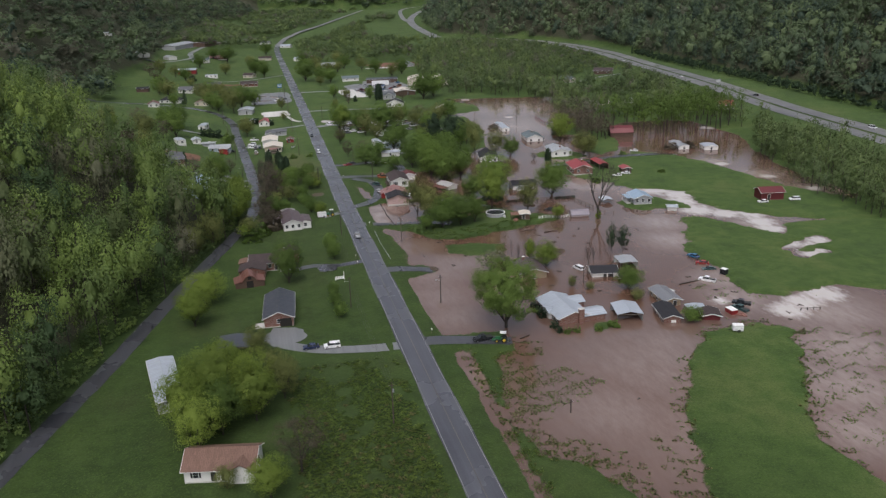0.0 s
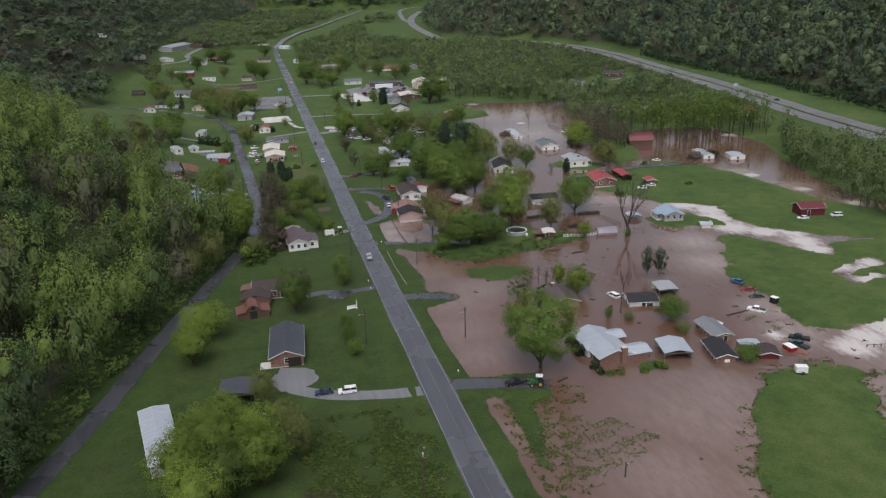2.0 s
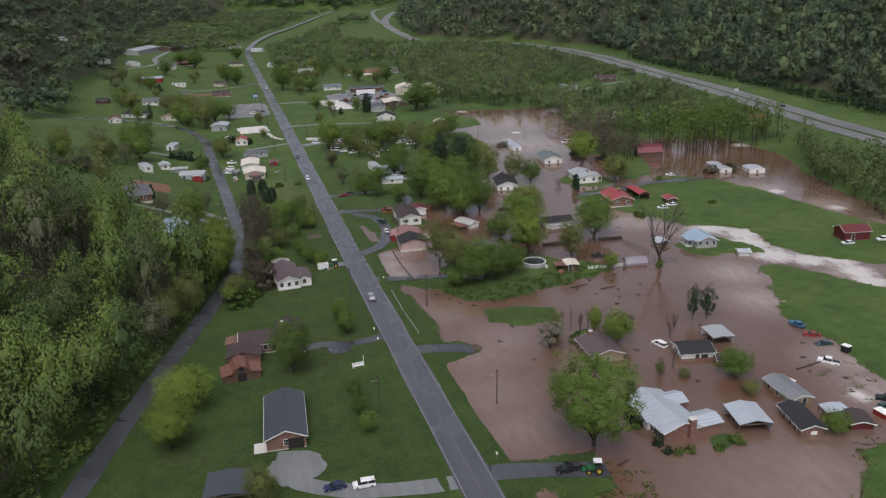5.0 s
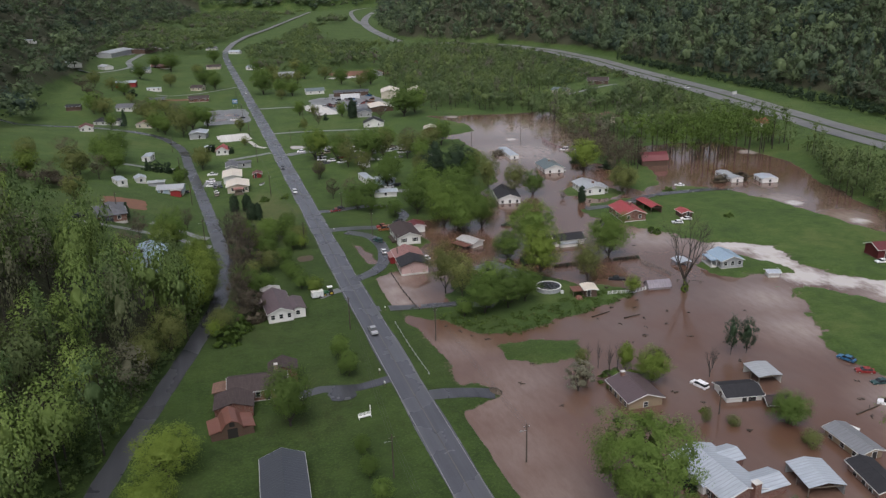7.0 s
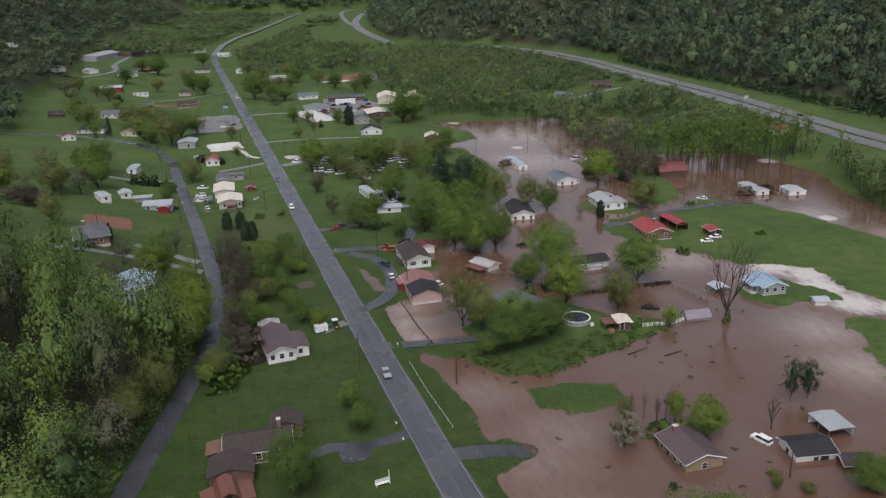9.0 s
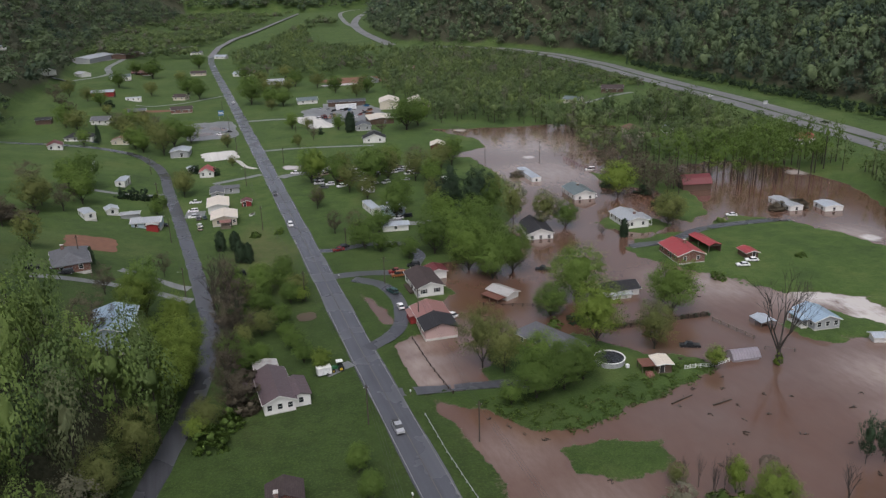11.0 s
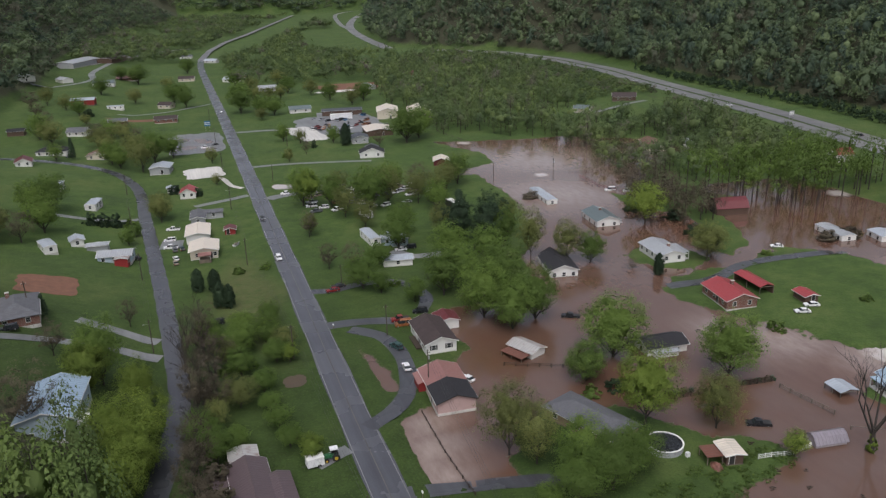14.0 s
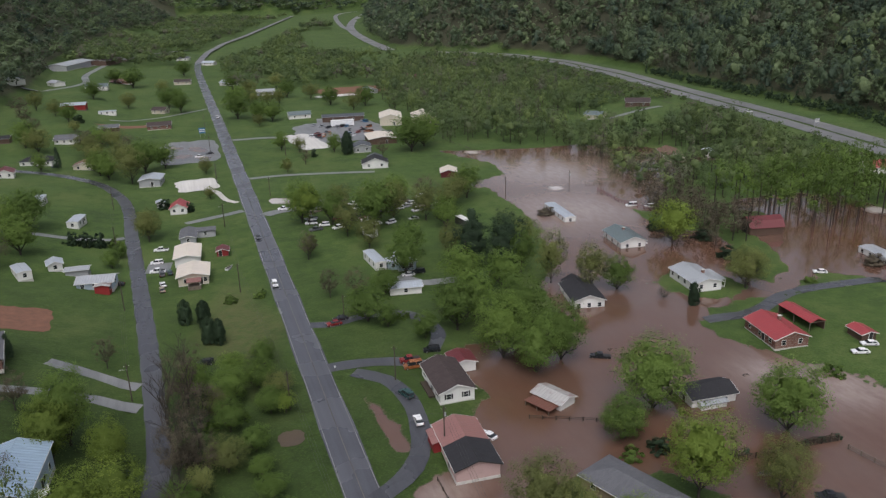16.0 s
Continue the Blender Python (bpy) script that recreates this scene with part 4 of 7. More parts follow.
orchard("trees on the west slope",
        ("maple_tree", -16, 325, 17, 12), ("spring_tree", -18, 318, 14, 11), ("budding_tree", -26, 301, 14, 12), ("budding_tree", -12, 362, 9, 6), ("conifer", -31, 361, 6, 3.4), ("budding_tree", -26, 335, 9, 8),
        ("olive_tree", -48, 372, 12, 10), ("budding_tree", -60, 400, 12, 10), ("olive_tree", -55, 430, 15, 16), ("maple_tree", -41, 446, 15, 15),
        ("maple_tree", -14.5, 437, 7, 6.5), ("olive_tree", -3.7, 462, 12, 10), ("tall_tree", -70, 420, 14, 11), ("olive_tree", -75, 450, 13, 12), ("budding_tree", -62, 470, 12, 12))
orchard("trees round the bend",
        ("maple_tree", -26, 575, 13, 15), ("olive_tree", -11.5, 556, 19, 17), ("maple_tree", -6, 575, 18, 17), ("olive_tree", -16, 590, 15, 14), ("maple_tree", 3, 583, 14, 13), ("olive_tree", -30, 605, 12, 13),
        ("conifer", -45, 590, 11, 5), ("olive_tree", -60, 640, 15, 18), ("maple_tree", -68, 655, 17, 14), ("budding_tree", -38, 650, 11, 14), ("maple_tree", -52, 585, 10, 9), ("dark_shrub", 2, 505, 5.5, 7), ("dark_shrub", 11, 497, 5, 5.5), ("olive_tree", 20, 513, 6, 6))
orchard("trees in the flooded gardens",
        ("great_tree", 57.4, 173, 21.5, 19), ("spring_tree", 83, 211.5, 10, 9), ("blossom_tree", 66.2, 213.6, 7.2, 7.6), ("blossom_tree", 69.5, 217.5, 6, 5.5), ("slim_bare_tree", 75, 221, 10, 3), ("slim_bare_tree", 76.2, 218, 9, 3), ("slim_bare_tree", 81, 220.5, 9.5, 4), ("slim_bare_tree", 74, 224, 7, 3), ("slim_bare_tree", 99, 212, 8, 4), ("maple_tree", 98.9, 187.8, 8.3, 9), ("olive_tree", 97.5, 180, 4.5, 5), ("pine_tree", 106.8, 216, 12, 4.0), ("pine_tree", 110.6, 215.4, 11, 4.8), ("olive_tree", 84, 193.6, 5, 2.6),
        ("slim_bare_tree", 96, 209, 10, 6), ("slim_bare_tree", 88, 214, 8, 3), ("tall_tree", 80, 217.5, 9.5, 4), ("slim_bare_tree", 77, 219.5, 9, 3), ("slim_bare_tree", 78.5, 218.5, 10.5, 3), ("round_shrub", 75.5, 214.5, 3.2, 8), ("bright_shrub", 80, 213.5, 3.2, 6), ("olive_tree", 88.5, 191, 3.2, 3.4), ("bright_shrub", 86, 197, 1.6, 2.0),
        ("olive_tree", 72, 223, 6, 4))
orchard("trees in the yard of the round pool",
        ("olive_tree", 56.7, 276, 17, 12), ("olive_tree", 60, 271, 14, 10), ("maple_tree", 62, 258.5, 11, 12), ("maple_tree", 69, 259.5, 12.5, 12), ("maple_tree", 75, 262, 11, 10), ("maple_tree", 66, 265, 13, 11), ("maple_tree", 56, 258, 6, 6),
        ("spring_tree", 85.5, 275, 18.5, 13.5), ("olive_tree", 98, 269.5, 14.5, 11), ("spring_tree", 105, 256.2, 6, 5.5), ("maple_tree", 84, 296, 11.5, 11), ("dark_shrub", 88, 290, 3.4, 6), ("dark_shrub", 92, 287, 3, 5), ("round_shrub", 82, 290, 3, 5))
orchard("trees round the drowned houses",
        ("maple_tree", 95.4, 303.6, 18, 18), ("maple_tree", 114.5, 286.5, 16.5, 16.5), ("maple_tree", 76, 336, 19, 16), ("maple_tree", 80, 326.5, 17, 14), ("maple_tree", 88, 330, 17, 14), ("maple_tree", 83, 342, 20, 16), ("maple_tree", 70.9, 353.5, 15.5, 13.5), ("maple_tree", 78, 360, 14, 13),
        ("maple_tree", 62, 352, 8, 8), ("maple_tree", 55, 362, 7, 6), ("olive_tree", 116, 366, 16, 12), ("maple_tree", 122.5, 362.5, 12, 11), ("olive_tree", 107.5, 374, 18, 11), ("pine_tree", 97, 386, 17, 13), ("pine_tree", 90, 392, 18, 13), ("pine_tree", 101, 392, 19, 14), ("conifer", 93, 400, 17, 11),
        ("maple_tree", 103, 385, 15, 10), ("columnar_conifer", 135.5, 345, 7, 3))
orchard("trees along the far channel",
        ("spring_tree", 160, 390, 17.5, 16.5), ("olive_tree", 155.5, 349, 13, 14), ("olive_tree", 161, 354, 11, 10), ("dark_shrub", 168, 372, 5, 9), ("dark_shrub", 172, 390, 5, 9), ("dark_shrub", 164, 405, 5, 8), ("twiggy_shrub", 137, 437, 4, 8), ("budding_tree", 131, 352, 4.5, 4), ("twiggy_shrub", 213, 350, 5, 9), ("twiggy_shrub", 203, 350, 4.5, 8), ("round_shrub", 140.5, 301.1, 3.4, 5.5), ("round_shrub", 174, 306, 2.4, 3.8), ("round_shrub", 175, 345, 2.6, 4))
orchard("trees by the parked vehicles",
        ("maple_tree", 51, 367.5, 11, 13), ("budding_tree", 45, 387, 9.5, 8), ("budding_tree", 52, 384, 10, 8), ("budding_tree", 45, 421.5, 10, 7.5), ("maple_tree", 50, 463, 18, 14.5), ("maple_tree", 73, 445, 20, 18), ("olive_tree", 82, 452, 16, 14), ("olive_tree", 93, 447, 15, 13), ("maple_tree", 60, 456, 15, 12), ("olive_tree", 103, 452, 13, 11), ("maple_tree", 88, 470, 14, 13), ("olive_tree", 66, 470, 13, 11),
        ("maple_tree", 60, 383, 9, 10), ("slim_bare_tree", 92, 422, 10, 4), ("maple_tree", 82, 380, 14, 14), ("maple_tree", 92, 372, 14, 13))
orchard("trees round the industrial yard",
        ("maple_tree", 124, 566, 21, 24), ("maple_tree", 134, 576, 19, 20), ("dark_shrub", 75, 575, 6, 4), ("columnar_conifer", 92, 574, 12, 6), ("maple_tree", 87, 583, 11, 9), ("maple_tree", 50, 715, 21, 22), ("maple_tree", 62, 700, 15, 14), ("maple_tree", 70, 695, 14, 16), ("olive_tree", 60, 680, 9, 10), ("budding_tree", 107, 560, 10, 8), ("budding_tree", 68, 560, 9, 7), ("maple_tree", 8, 790, 17, 18), ("maple_tree", 15, 820, 12, 11), ("maple_tree", -20, 930, 19, 24), ("maple_tree", -35, 945, 15, 16), ("maple_tree", 25, 1000, 17, 18))
orchard("trees about the far houses",
        ("budding_tree", -85, 760, 14, 15), ("olive_tree", -77, 776, 15, 14), ("olive_tree", -34, 627, 13, 20), ("maple_tree", -21.8, 566, 12, 11), ("olive_tree", -3.7, 467, 12, 11), ("maple_tree", -42, 477, 16, 16), ("maple_tree", -48, 470, 14, 12), ("round_shrub", -14, 459, 6, 6), ("dark_shrub", -19, 460, 7, 6), ("dark_shrub", -23.5, 460, 7, 6), ("dark_shrub", -28, 461, 6.5, 6), ("maple_tree", -12.5, 447, 6, 6), ("budding_tree", -46, 432, 12, 12), ("olive_tree", -54, 440, 11, 11), ("budding_tree", -76, 716, 13, 12), ("dark_shrub", -46, 718, 7, 8), ("budding_tree", -68, 690, 11, 11), ("olive_tree", -46, 690, 8, 9),
        ("maple_tree", 15.5, 762, 17, 15), ("maple_tree", 55, 777, 16, 19), ("olive_tree", 66, 770, 13, 15), ("olive_tree", 76, 765, 12, 14), ("olive_tree", 85, 770, 12, 13), ("tall_tree", 52, 459, 17, 11), ("olive_tree", 46, 424, 9, 7), ("round_shrub", 57.6, 557.7, 6, 5.5), ("olive_tree", 57, 545, 8, 6), ("maple_tree", -30, 655, 12, 15), ("olive_tree", -22, 640, 13, 15), ("budding_tree", -15, 625, 12, 12),
        ("round_shrub", 26.5, 395.7, 3, 4), ("olive_tree", 62, 440, 14, 12), ("olive_tree", 110, 462, 14, 13), ("maple_tree", 118, 470, 15, 14), ("budding_tree", 100, 468, 13, 11), ("olive_tree", 76, 462, 13, 12), ("maple_tree", 97, 436, 13, 12), ("olive_tree", 66, 425, 12, 11), ("maple_tree", 76, 412, 13, 12), ("olive_tree", 88, 405, 13, 11), ("maple_tree", 70, 396, 14, 13), ("olive_tree", 110, 398, 14, 12))
orchard("trees between the far yards", ("olive_tree", 21, 560, 9, 8), ("maple_tree", 62, 600, 11, 10), ("olive_tree", 70, 590, 9, 9), ("maple_tree", -52, 720, 13, 13), ("olive_tree", -62, 745, 12, 13), ("olive_tree", -20, 800, 13, 15), ("maple_tree", -45, 830, 15, 17), ("olive_tree", 70, 830, 13, 16), ("maple_tree", 95, 800, 15, 17), ("olive_tree", 110, 780, 14, 16), ("maple_tree", 118, 745, 15, 16), ("olive_tree", 128, 715, 14, 15), ("maple_tree", 140, 730, 16, 17), ("olive_tree", 5, 870, 13, 14), ("maple_tree", 60, 870, 15, 18), ("olive_tree", 95, 860, 14, 17))
orchard("evergreens on the lawn", ("columnar_conifer", 5.9, 384, 7, 3.6), ("columnar_conifer", 10.5, 382, 7, 3.6), ("columnar_conifer", 11.1, 369.5, 7.6, 3.6), ("columnar_conifer", 13.5, 368.5, 7, 3.2))
orchard("round trees on the lawn", ("maple_tree", 17.2, 205.4, 5.2, 4.0), ("maple_tree", 16.8, 198.0, 5.4, 4.2), ("maple_tree", 17.4, 190.6, 5.4, 4.4), ("maple_tree", 20.8, 246, 7, 5.6), ("maple_tree", 21, 237, 7.2, 5.8))
orchard("garden shrubs", ("dark_shrub", 21.6, 357, 3.6, 4.0), ("round_shrub", 18.3, 395, 3, 4.6), ("round_shrub", -4, 264, 6, 7), ("round_shrub", 0, 270, 6, 6), ("twiggy_shrub", 3, 276, 8, 9), ("twiggy_shrub", 4, 285, 8, 8), ("twiggy_shrub", 4.5, 308, 4, 6), ("twiggy_shrub", 4, 318, 4, 6), ("twiggy_shrub", 4.5, 300, 4, 6), ("round_shrub", 9, 328, 2.4, 4), ("round_shrub", 15, 330, 2, 4),
        ("round_shrub", 70.9, 165.6, 2.1, 2.5), ("round_shrub", 73.4, 165.5, 2.1, 2.5), ("dark_shrub", 69.2, 166.4, 2.6, 2.4), ("round_shrub", 78.9, 164.3, 1.9, 2.3), ("round_shrub", 83.6, 165.3, 2.6, 3.4), ("dark_shrub", 69.0, 169.4, 3.0, 2.8), ("dark_shrub", 68.6, 176.4, 3.0, 3.6), ("dark_shrub", 68.4, 179.4, 2.6, 3.0), ("dark_shrub", 68.8, 183, 2.4, 3), ("maple_tree", 104, 162.8, 5.4, 6.6), ("dark_shrub", 68, 200, 1.6, 2.4), ("round_shrub", 60, 366, 3, 4))
orchard("dark bushes along a drowned fence", *[("twiggy_shrub" if k % 3 else "dark_shrub", FENCE0[0] + (FENCE1[0] - FENCE0[0]) * k / 6, FENCE0[1] + (FENCE1[1] - FENCE0[1]) * k / 6, 1.7, 1.9) for FENCE0, FENCE1 in (((114.4, 281.8), (121.5, 281.0)), ((94.6, 283.6), (102.3, 283.2))) for k in range(7)])
orchard("the large bare tree in the water", ("bare_tree", 119.2, 252.5, 29, 21))
plant("bright_shrub", 119.3, 252.4, 5.5, 2.4, "green suckers round a bare trunk in water")


# ---- woodland: uncounted trees, massed ----
def grove(name, label, region, spacing, height, width, kind, cards, seed, trunks=0.0, tints=(0.0, 1.0), cone=0.0, clear=0.2, heart=0.74, least=-50.0, rough=0.26, calm=0.0):
    """Fills a region with varied trees: foliage and trunks are one mass each."""
    r = np.random.RandomState(seed)
    x0, x1, y0, y1 = region[0]
    ny, nx = int((y1 - y0) / spacing), int((x1 - x0) / spacing)
    gx, gy = np.meshgrid(np.arange(nx), np.arange(ny))
    px = x0 + (gx + 0.5 * (gy % 2) + r.uniform(-0.42, 0.42, gx.shape)) * spacing
    py = y0 + (gy + r.uniform(-0.42, 0.42, gx.shape)) * spacing
    px, py = px.ravel(), py.ravel()
    keep = region[1](px, py)
    px, py = px[keep], py[keep]
    n = len(px)
    pz = np.maximum(ground_z(px, py), least)
    h = height * r.uniform(0.89 - rough, 0.89 + rough, n) * (1 + 0.12 * ripple(px, py, 60, seed))
    w = width * r.uniform(0.75, 1.3, n)
    tint = np.clip(tints[0] + (tints[1] - tints[0]) * (0.5 + 0.32 * ripple(px, py, 70, seed + 1) + r.normal(size=n) * 0.29), 0, 0.999)
    models = [crown_cards(seed * 10 + k, *cards, shape=("cone" if k == 0 and cone else ("tall" if k % 2 else "round")), spread=0.22, heart=0.0 if k == 0 and cone else heart, flat=0.85, calm=calm) for k in range(5)]
    kind_of = r.randint(1, 5, n)
    kind_of[r.uniform(size=n) < cone] = 0
    tint[kind_of == 0] = r.uniform(0, 0.08, (kind_of == 0).sum())
    turn = r.uniform(0, 6.283, n)
    vs, ts, qs, ns, total = [], [], [], [], 0
    for k, (v, q, soft) in enumerate(models):
        i = np.where(kind_of == k)[0]
        if not len(i):
            continue
        c, s = np.cos(turn[i])[:, None], np.sin(turn[i])[:, None]
        ww = w[i, None] * (0.75 if k == 0 else 1.0)
        foot = (0.06 if k == 0 else clear) * h[i, None]
        vx = (v[None, :, 0] * c - v[None, :, 1] * s) * ww + px[i, None]
        vy = (v[None, :, 0] * s + v[None, :, 1] * c) * ww + py[i, None]
        vz = v[None, :, 2] * (h[i, None] - foot) + foot + pz[i, None]
        vs.append(np.stack([vx, vy, vz], -1).reshape(-1, 3))
        ts.append(np.repeat(tint[i], len(v)))
        qs.append((q[None] + (np.arange(len(i)) * len(v))[:, None, None] + total).reshape(-1, 3))
        total += len(i) * len(v)
        ns.append(np.stack([soft[None, :, 0] * c - soft[None, :, 1] * s, soft[None, :, 0] * s + soft[None, :, 1] * c, np.repeat(soft[None, :, 2], len(i), 0)], -1).reshape(-1, 3))
    verts = np.concatenate(vs)
    mass = new(name)
    tagged(mass, label, "woodland", kind="stuff")
    leaf = new("foliage", fast_mesh("foliage", verts, np.concatenate(qs), LEAF[kind], np.concatenate(ts), np.concatenate(ns)))
    leaf.parent = mass
    tagged(leaf, kind="stuff")
    if trunks:
        a = np.array([[-1, -1], [1, -1], [1, 1], [-1, 1]]) * trunks
        low = np.stack([px[:, None] + a[None, :, 0], py[:, None] + a[None, :, 1], np.repeat(pz[:, None] - 0.3, 4, 1)], -1)
        top = np.stack([px[:, None] + a[None, :, 0] * 0.4, py[:, None] + a[None, :, 1] * 0.4, np.repeat((pz + h * 0.72)[:, None], 4, 1)], -1)
        tv = np.concatenate([low, top], 1).reshape(-1, 3)
        base = np.arange(n)[:, None, None] * 8
        tq = (base + np.array([[0, 1, 5, 4], [1, 2, 6, 5], [2, 3, 7, 6], [3, 0, 4, 7]])[None]).reshape(-1, 4)
        tr = new("trunks", fast_mesh("trunks", tv, tq, BARK))
        tr.parent = mass
        tagged(tr, kind="stuff")
    return n


def west_edge(y):
    return np.interp(y, [500, 620, 760, 900, 1100, 1300, 1700, 2400], [-150, -120, -105, -88, -100, -90, -60, 60])


def east_foot(y):
    return highway_x(y) + np.interp(y, [200, 450, 560, 700, 900, 1100], [56, 47, 38, 29, 26, 30])


def off_roads(x, y):
    return (np.abs(x - road_x(y)) > 14) & (np.abs(x - highway_x(y)) > 26)


grove("hillside_wood", "steep hillside wood of mixed spring-green and bare trees", ((-130, 0, 80, 400), lambda x, y: (lane_x(np.clip(y, 60, 530)) - x > 3.0 + 1.5 * ripple(x, y, 20, 2)) & (y < np.interp(x, [-130, -75, -60, -45, -20], [380, 352, 305, 288, 284])) & (lane_x(np.clip(y, 60, 530)) - x < 88)), 7.8, 25, 12.2, "wood", (48, 32, 0.0180), 101, 0.16, (0.02, 0.92), 0.08, 0.10, 0.34, rough=0.34, calm=0.45)
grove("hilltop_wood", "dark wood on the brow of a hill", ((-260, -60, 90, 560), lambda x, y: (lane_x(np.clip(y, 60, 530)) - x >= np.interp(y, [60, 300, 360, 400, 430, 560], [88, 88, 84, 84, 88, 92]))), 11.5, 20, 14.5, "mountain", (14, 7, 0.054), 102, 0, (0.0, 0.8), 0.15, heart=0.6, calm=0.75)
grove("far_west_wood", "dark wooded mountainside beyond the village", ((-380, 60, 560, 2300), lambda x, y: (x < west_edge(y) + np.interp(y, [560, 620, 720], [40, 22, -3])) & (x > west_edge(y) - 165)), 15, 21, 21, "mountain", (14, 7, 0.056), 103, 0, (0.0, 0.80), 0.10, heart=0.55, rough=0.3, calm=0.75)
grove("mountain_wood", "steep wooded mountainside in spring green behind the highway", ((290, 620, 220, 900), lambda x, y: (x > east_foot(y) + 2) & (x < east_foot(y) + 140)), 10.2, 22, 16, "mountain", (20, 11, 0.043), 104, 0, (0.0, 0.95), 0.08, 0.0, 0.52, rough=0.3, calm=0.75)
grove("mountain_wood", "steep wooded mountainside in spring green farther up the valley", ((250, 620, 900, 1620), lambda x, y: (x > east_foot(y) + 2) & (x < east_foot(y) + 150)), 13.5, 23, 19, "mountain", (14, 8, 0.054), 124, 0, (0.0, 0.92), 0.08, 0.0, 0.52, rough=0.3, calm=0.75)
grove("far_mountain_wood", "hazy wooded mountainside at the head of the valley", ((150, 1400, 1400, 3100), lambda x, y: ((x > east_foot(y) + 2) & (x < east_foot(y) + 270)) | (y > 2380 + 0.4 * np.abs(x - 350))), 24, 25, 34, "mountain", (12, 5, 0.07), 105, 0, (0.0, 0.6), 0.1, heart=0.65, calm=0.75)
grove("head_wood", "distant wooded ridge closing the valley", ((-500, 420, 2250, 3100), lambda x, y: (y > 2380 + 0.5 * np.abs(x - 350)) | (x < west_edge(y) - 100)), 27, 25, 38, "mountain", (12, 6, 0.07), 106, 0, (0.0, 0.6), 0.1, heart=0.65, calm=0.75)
CLEARING = [(216, 566), (258, 552), (306, 574), (318, 618), (300, 634), (262, 624), (238, 606)]
RIVER_WOOD = [(140, 584), (178, 560), (196, 545), (200, 515), (192, 480), (188, 445), (214, 424), (262, 440), (290, 470), (318, 540), (330, 640), (345, 760), (330, 900), (270, 960), (200, 900), (165, 800), (150, 700), (158, 650)]
grove("river_wood", "floodplain wood of budding and spring-green trees", ((140, 360, 420, 980), lambda x, y: (inside(RIVER_WOOD, x, y) < 0) & off_roads(x, y) & (x < highway_x(y) - np.interp(y, [430, 560, 650], [46, 46, 80])) & (inside(CLEARING, x, y) > 2) & (np.hypot(x - 285, y - 605) > 36) & (np.hypot(x - 250, y - 592) > 27) & (np.hypot(x - 234, y - 494) > 19)), 8.4, 15.5, 10.8, "bottom", (34, 9, 0.029), 107, 0.16, (0.10, 0.97), 0.03, 0.1, 0.4, rough=0.34, calm=0.75)
grove("valley_wood", "patchy trees between the far road and the highway", ((60, 300, 850, 1480), lambda x, y: off_roads(x, y) & (x > road_x(y) + np.interp(y, [850, 1080, 1180, 1480], [22, 24, 70, 75])) & (x < highway_x(y) - 80) & (ripple(x, y, 110, 12) > -0.5) & (np.hypot(x - 60, y - 925) > 35)), 11.5, 15, 13.5, "bottom", (16, 9, 0.046), 108, 0, (0.15, 1.0), 0.04, heart=0.5, rough=0.34, calm=0.75)
grove("bank_wood", "row of tall thin-trunked trees standing in shallow water", ((178, 300, 366, 470), lambda x, y: (y > np.interp(x, [189, 214, 226, 234, 262], [402, 381, 376, 380, 384])) & (y < 418 + 0.10 * (x - 190)) & (x < 272) & (x > 190) & (np.hypot(x - 194, y - 388) > 11)), 7.4, 22, 10.5, "deep", (34, 17, 0.022), 109, 0.20, (0.0, 1.0), 0.0, 0.32, 0.25, rough=0.28, calm=0.4)
grove("east_bank_wood", "brown budding trees along a flooded bank", ((205, 310, 190, 460), lambda x, y: (x > np.interp(y, [190, 215, 251, 279, 294, 322, 345, 370], [214, 212, 209, 221, 228, 234, 250, 264])) & (x < highway_x(y) - np.interp(y, [190, 400, 460], [26, 40, 50]))), 5.6, 15, 9.5, "bottom", (22, 13, 0.030), 110, 0.13, (0.62, 1.0), 0.03, 0.04, 0.25, rough=0.42, calm=0.5)
grove("bank_wood", "brown budding trees beside a flooded channel", ((166, 196, 384, 470), lambda x, y: (x > 170 + 0.1 * (y - 400)) & (x < 192) & (shore(x, y) > -6)), 6.2, 15, 9.5, "bud", (34, 16, 0.022), 129, 0.15, (0.0, 1.0), 0.0, 0.1, 0.0, rough=0.3, calm=0.4)
grove("highway_thicket", "low thicket between a floodplain wood and the highway", ((255, 352, 440, 1000), lambda x, y: (x > highway_x(y) - 86) & (x < highway_x(y) - 21) & (inside(CLEARING, x, y) > 0) & (ripple(x, y, 40, 33) > -0.75)), 7.4, 6.4, 9.2, "bottom", (14, 9, 0.054), 119, 0, (0.05, 0.9), 0.04, 0.0, 0.4, rough=0.36, calm=0.75)
grove("verge_brush", "dark brush along the highway verge", ((330, 480, 250, 760), lambda x, y: (x > east_foot(y) - 9) & (x < east_foot(y) + 3)), 4.6, 6.5, 5.5, "needle", (14, 8, 0.08), 111, 0, (0.0, 0.2), 0.3)
grove("meadow_trees", "scattered trees over far meadows", ((-90, 330, 980, 2380), lambda x, y: (x > west_edge(y)) & off_roads(x, y) & (x < np.where(y < 1480, road_x(y) - 16, highway_x(y) - 30)) & (ripple(x, y, 160, 13) > np.interp(y, [980, 1150, 1250, 1480, 1600], [0.42, 0.1, -0.5, -0.3, 0.1])) & (y < 2300) & ((x < road_x(y) - 16) | (x > road_x(y) + 80))), 13, 16, 16, "bottom", (14, 8, 0.055), 112, 0, (0.0, 0.8), heart=0.6, calm=0.75)
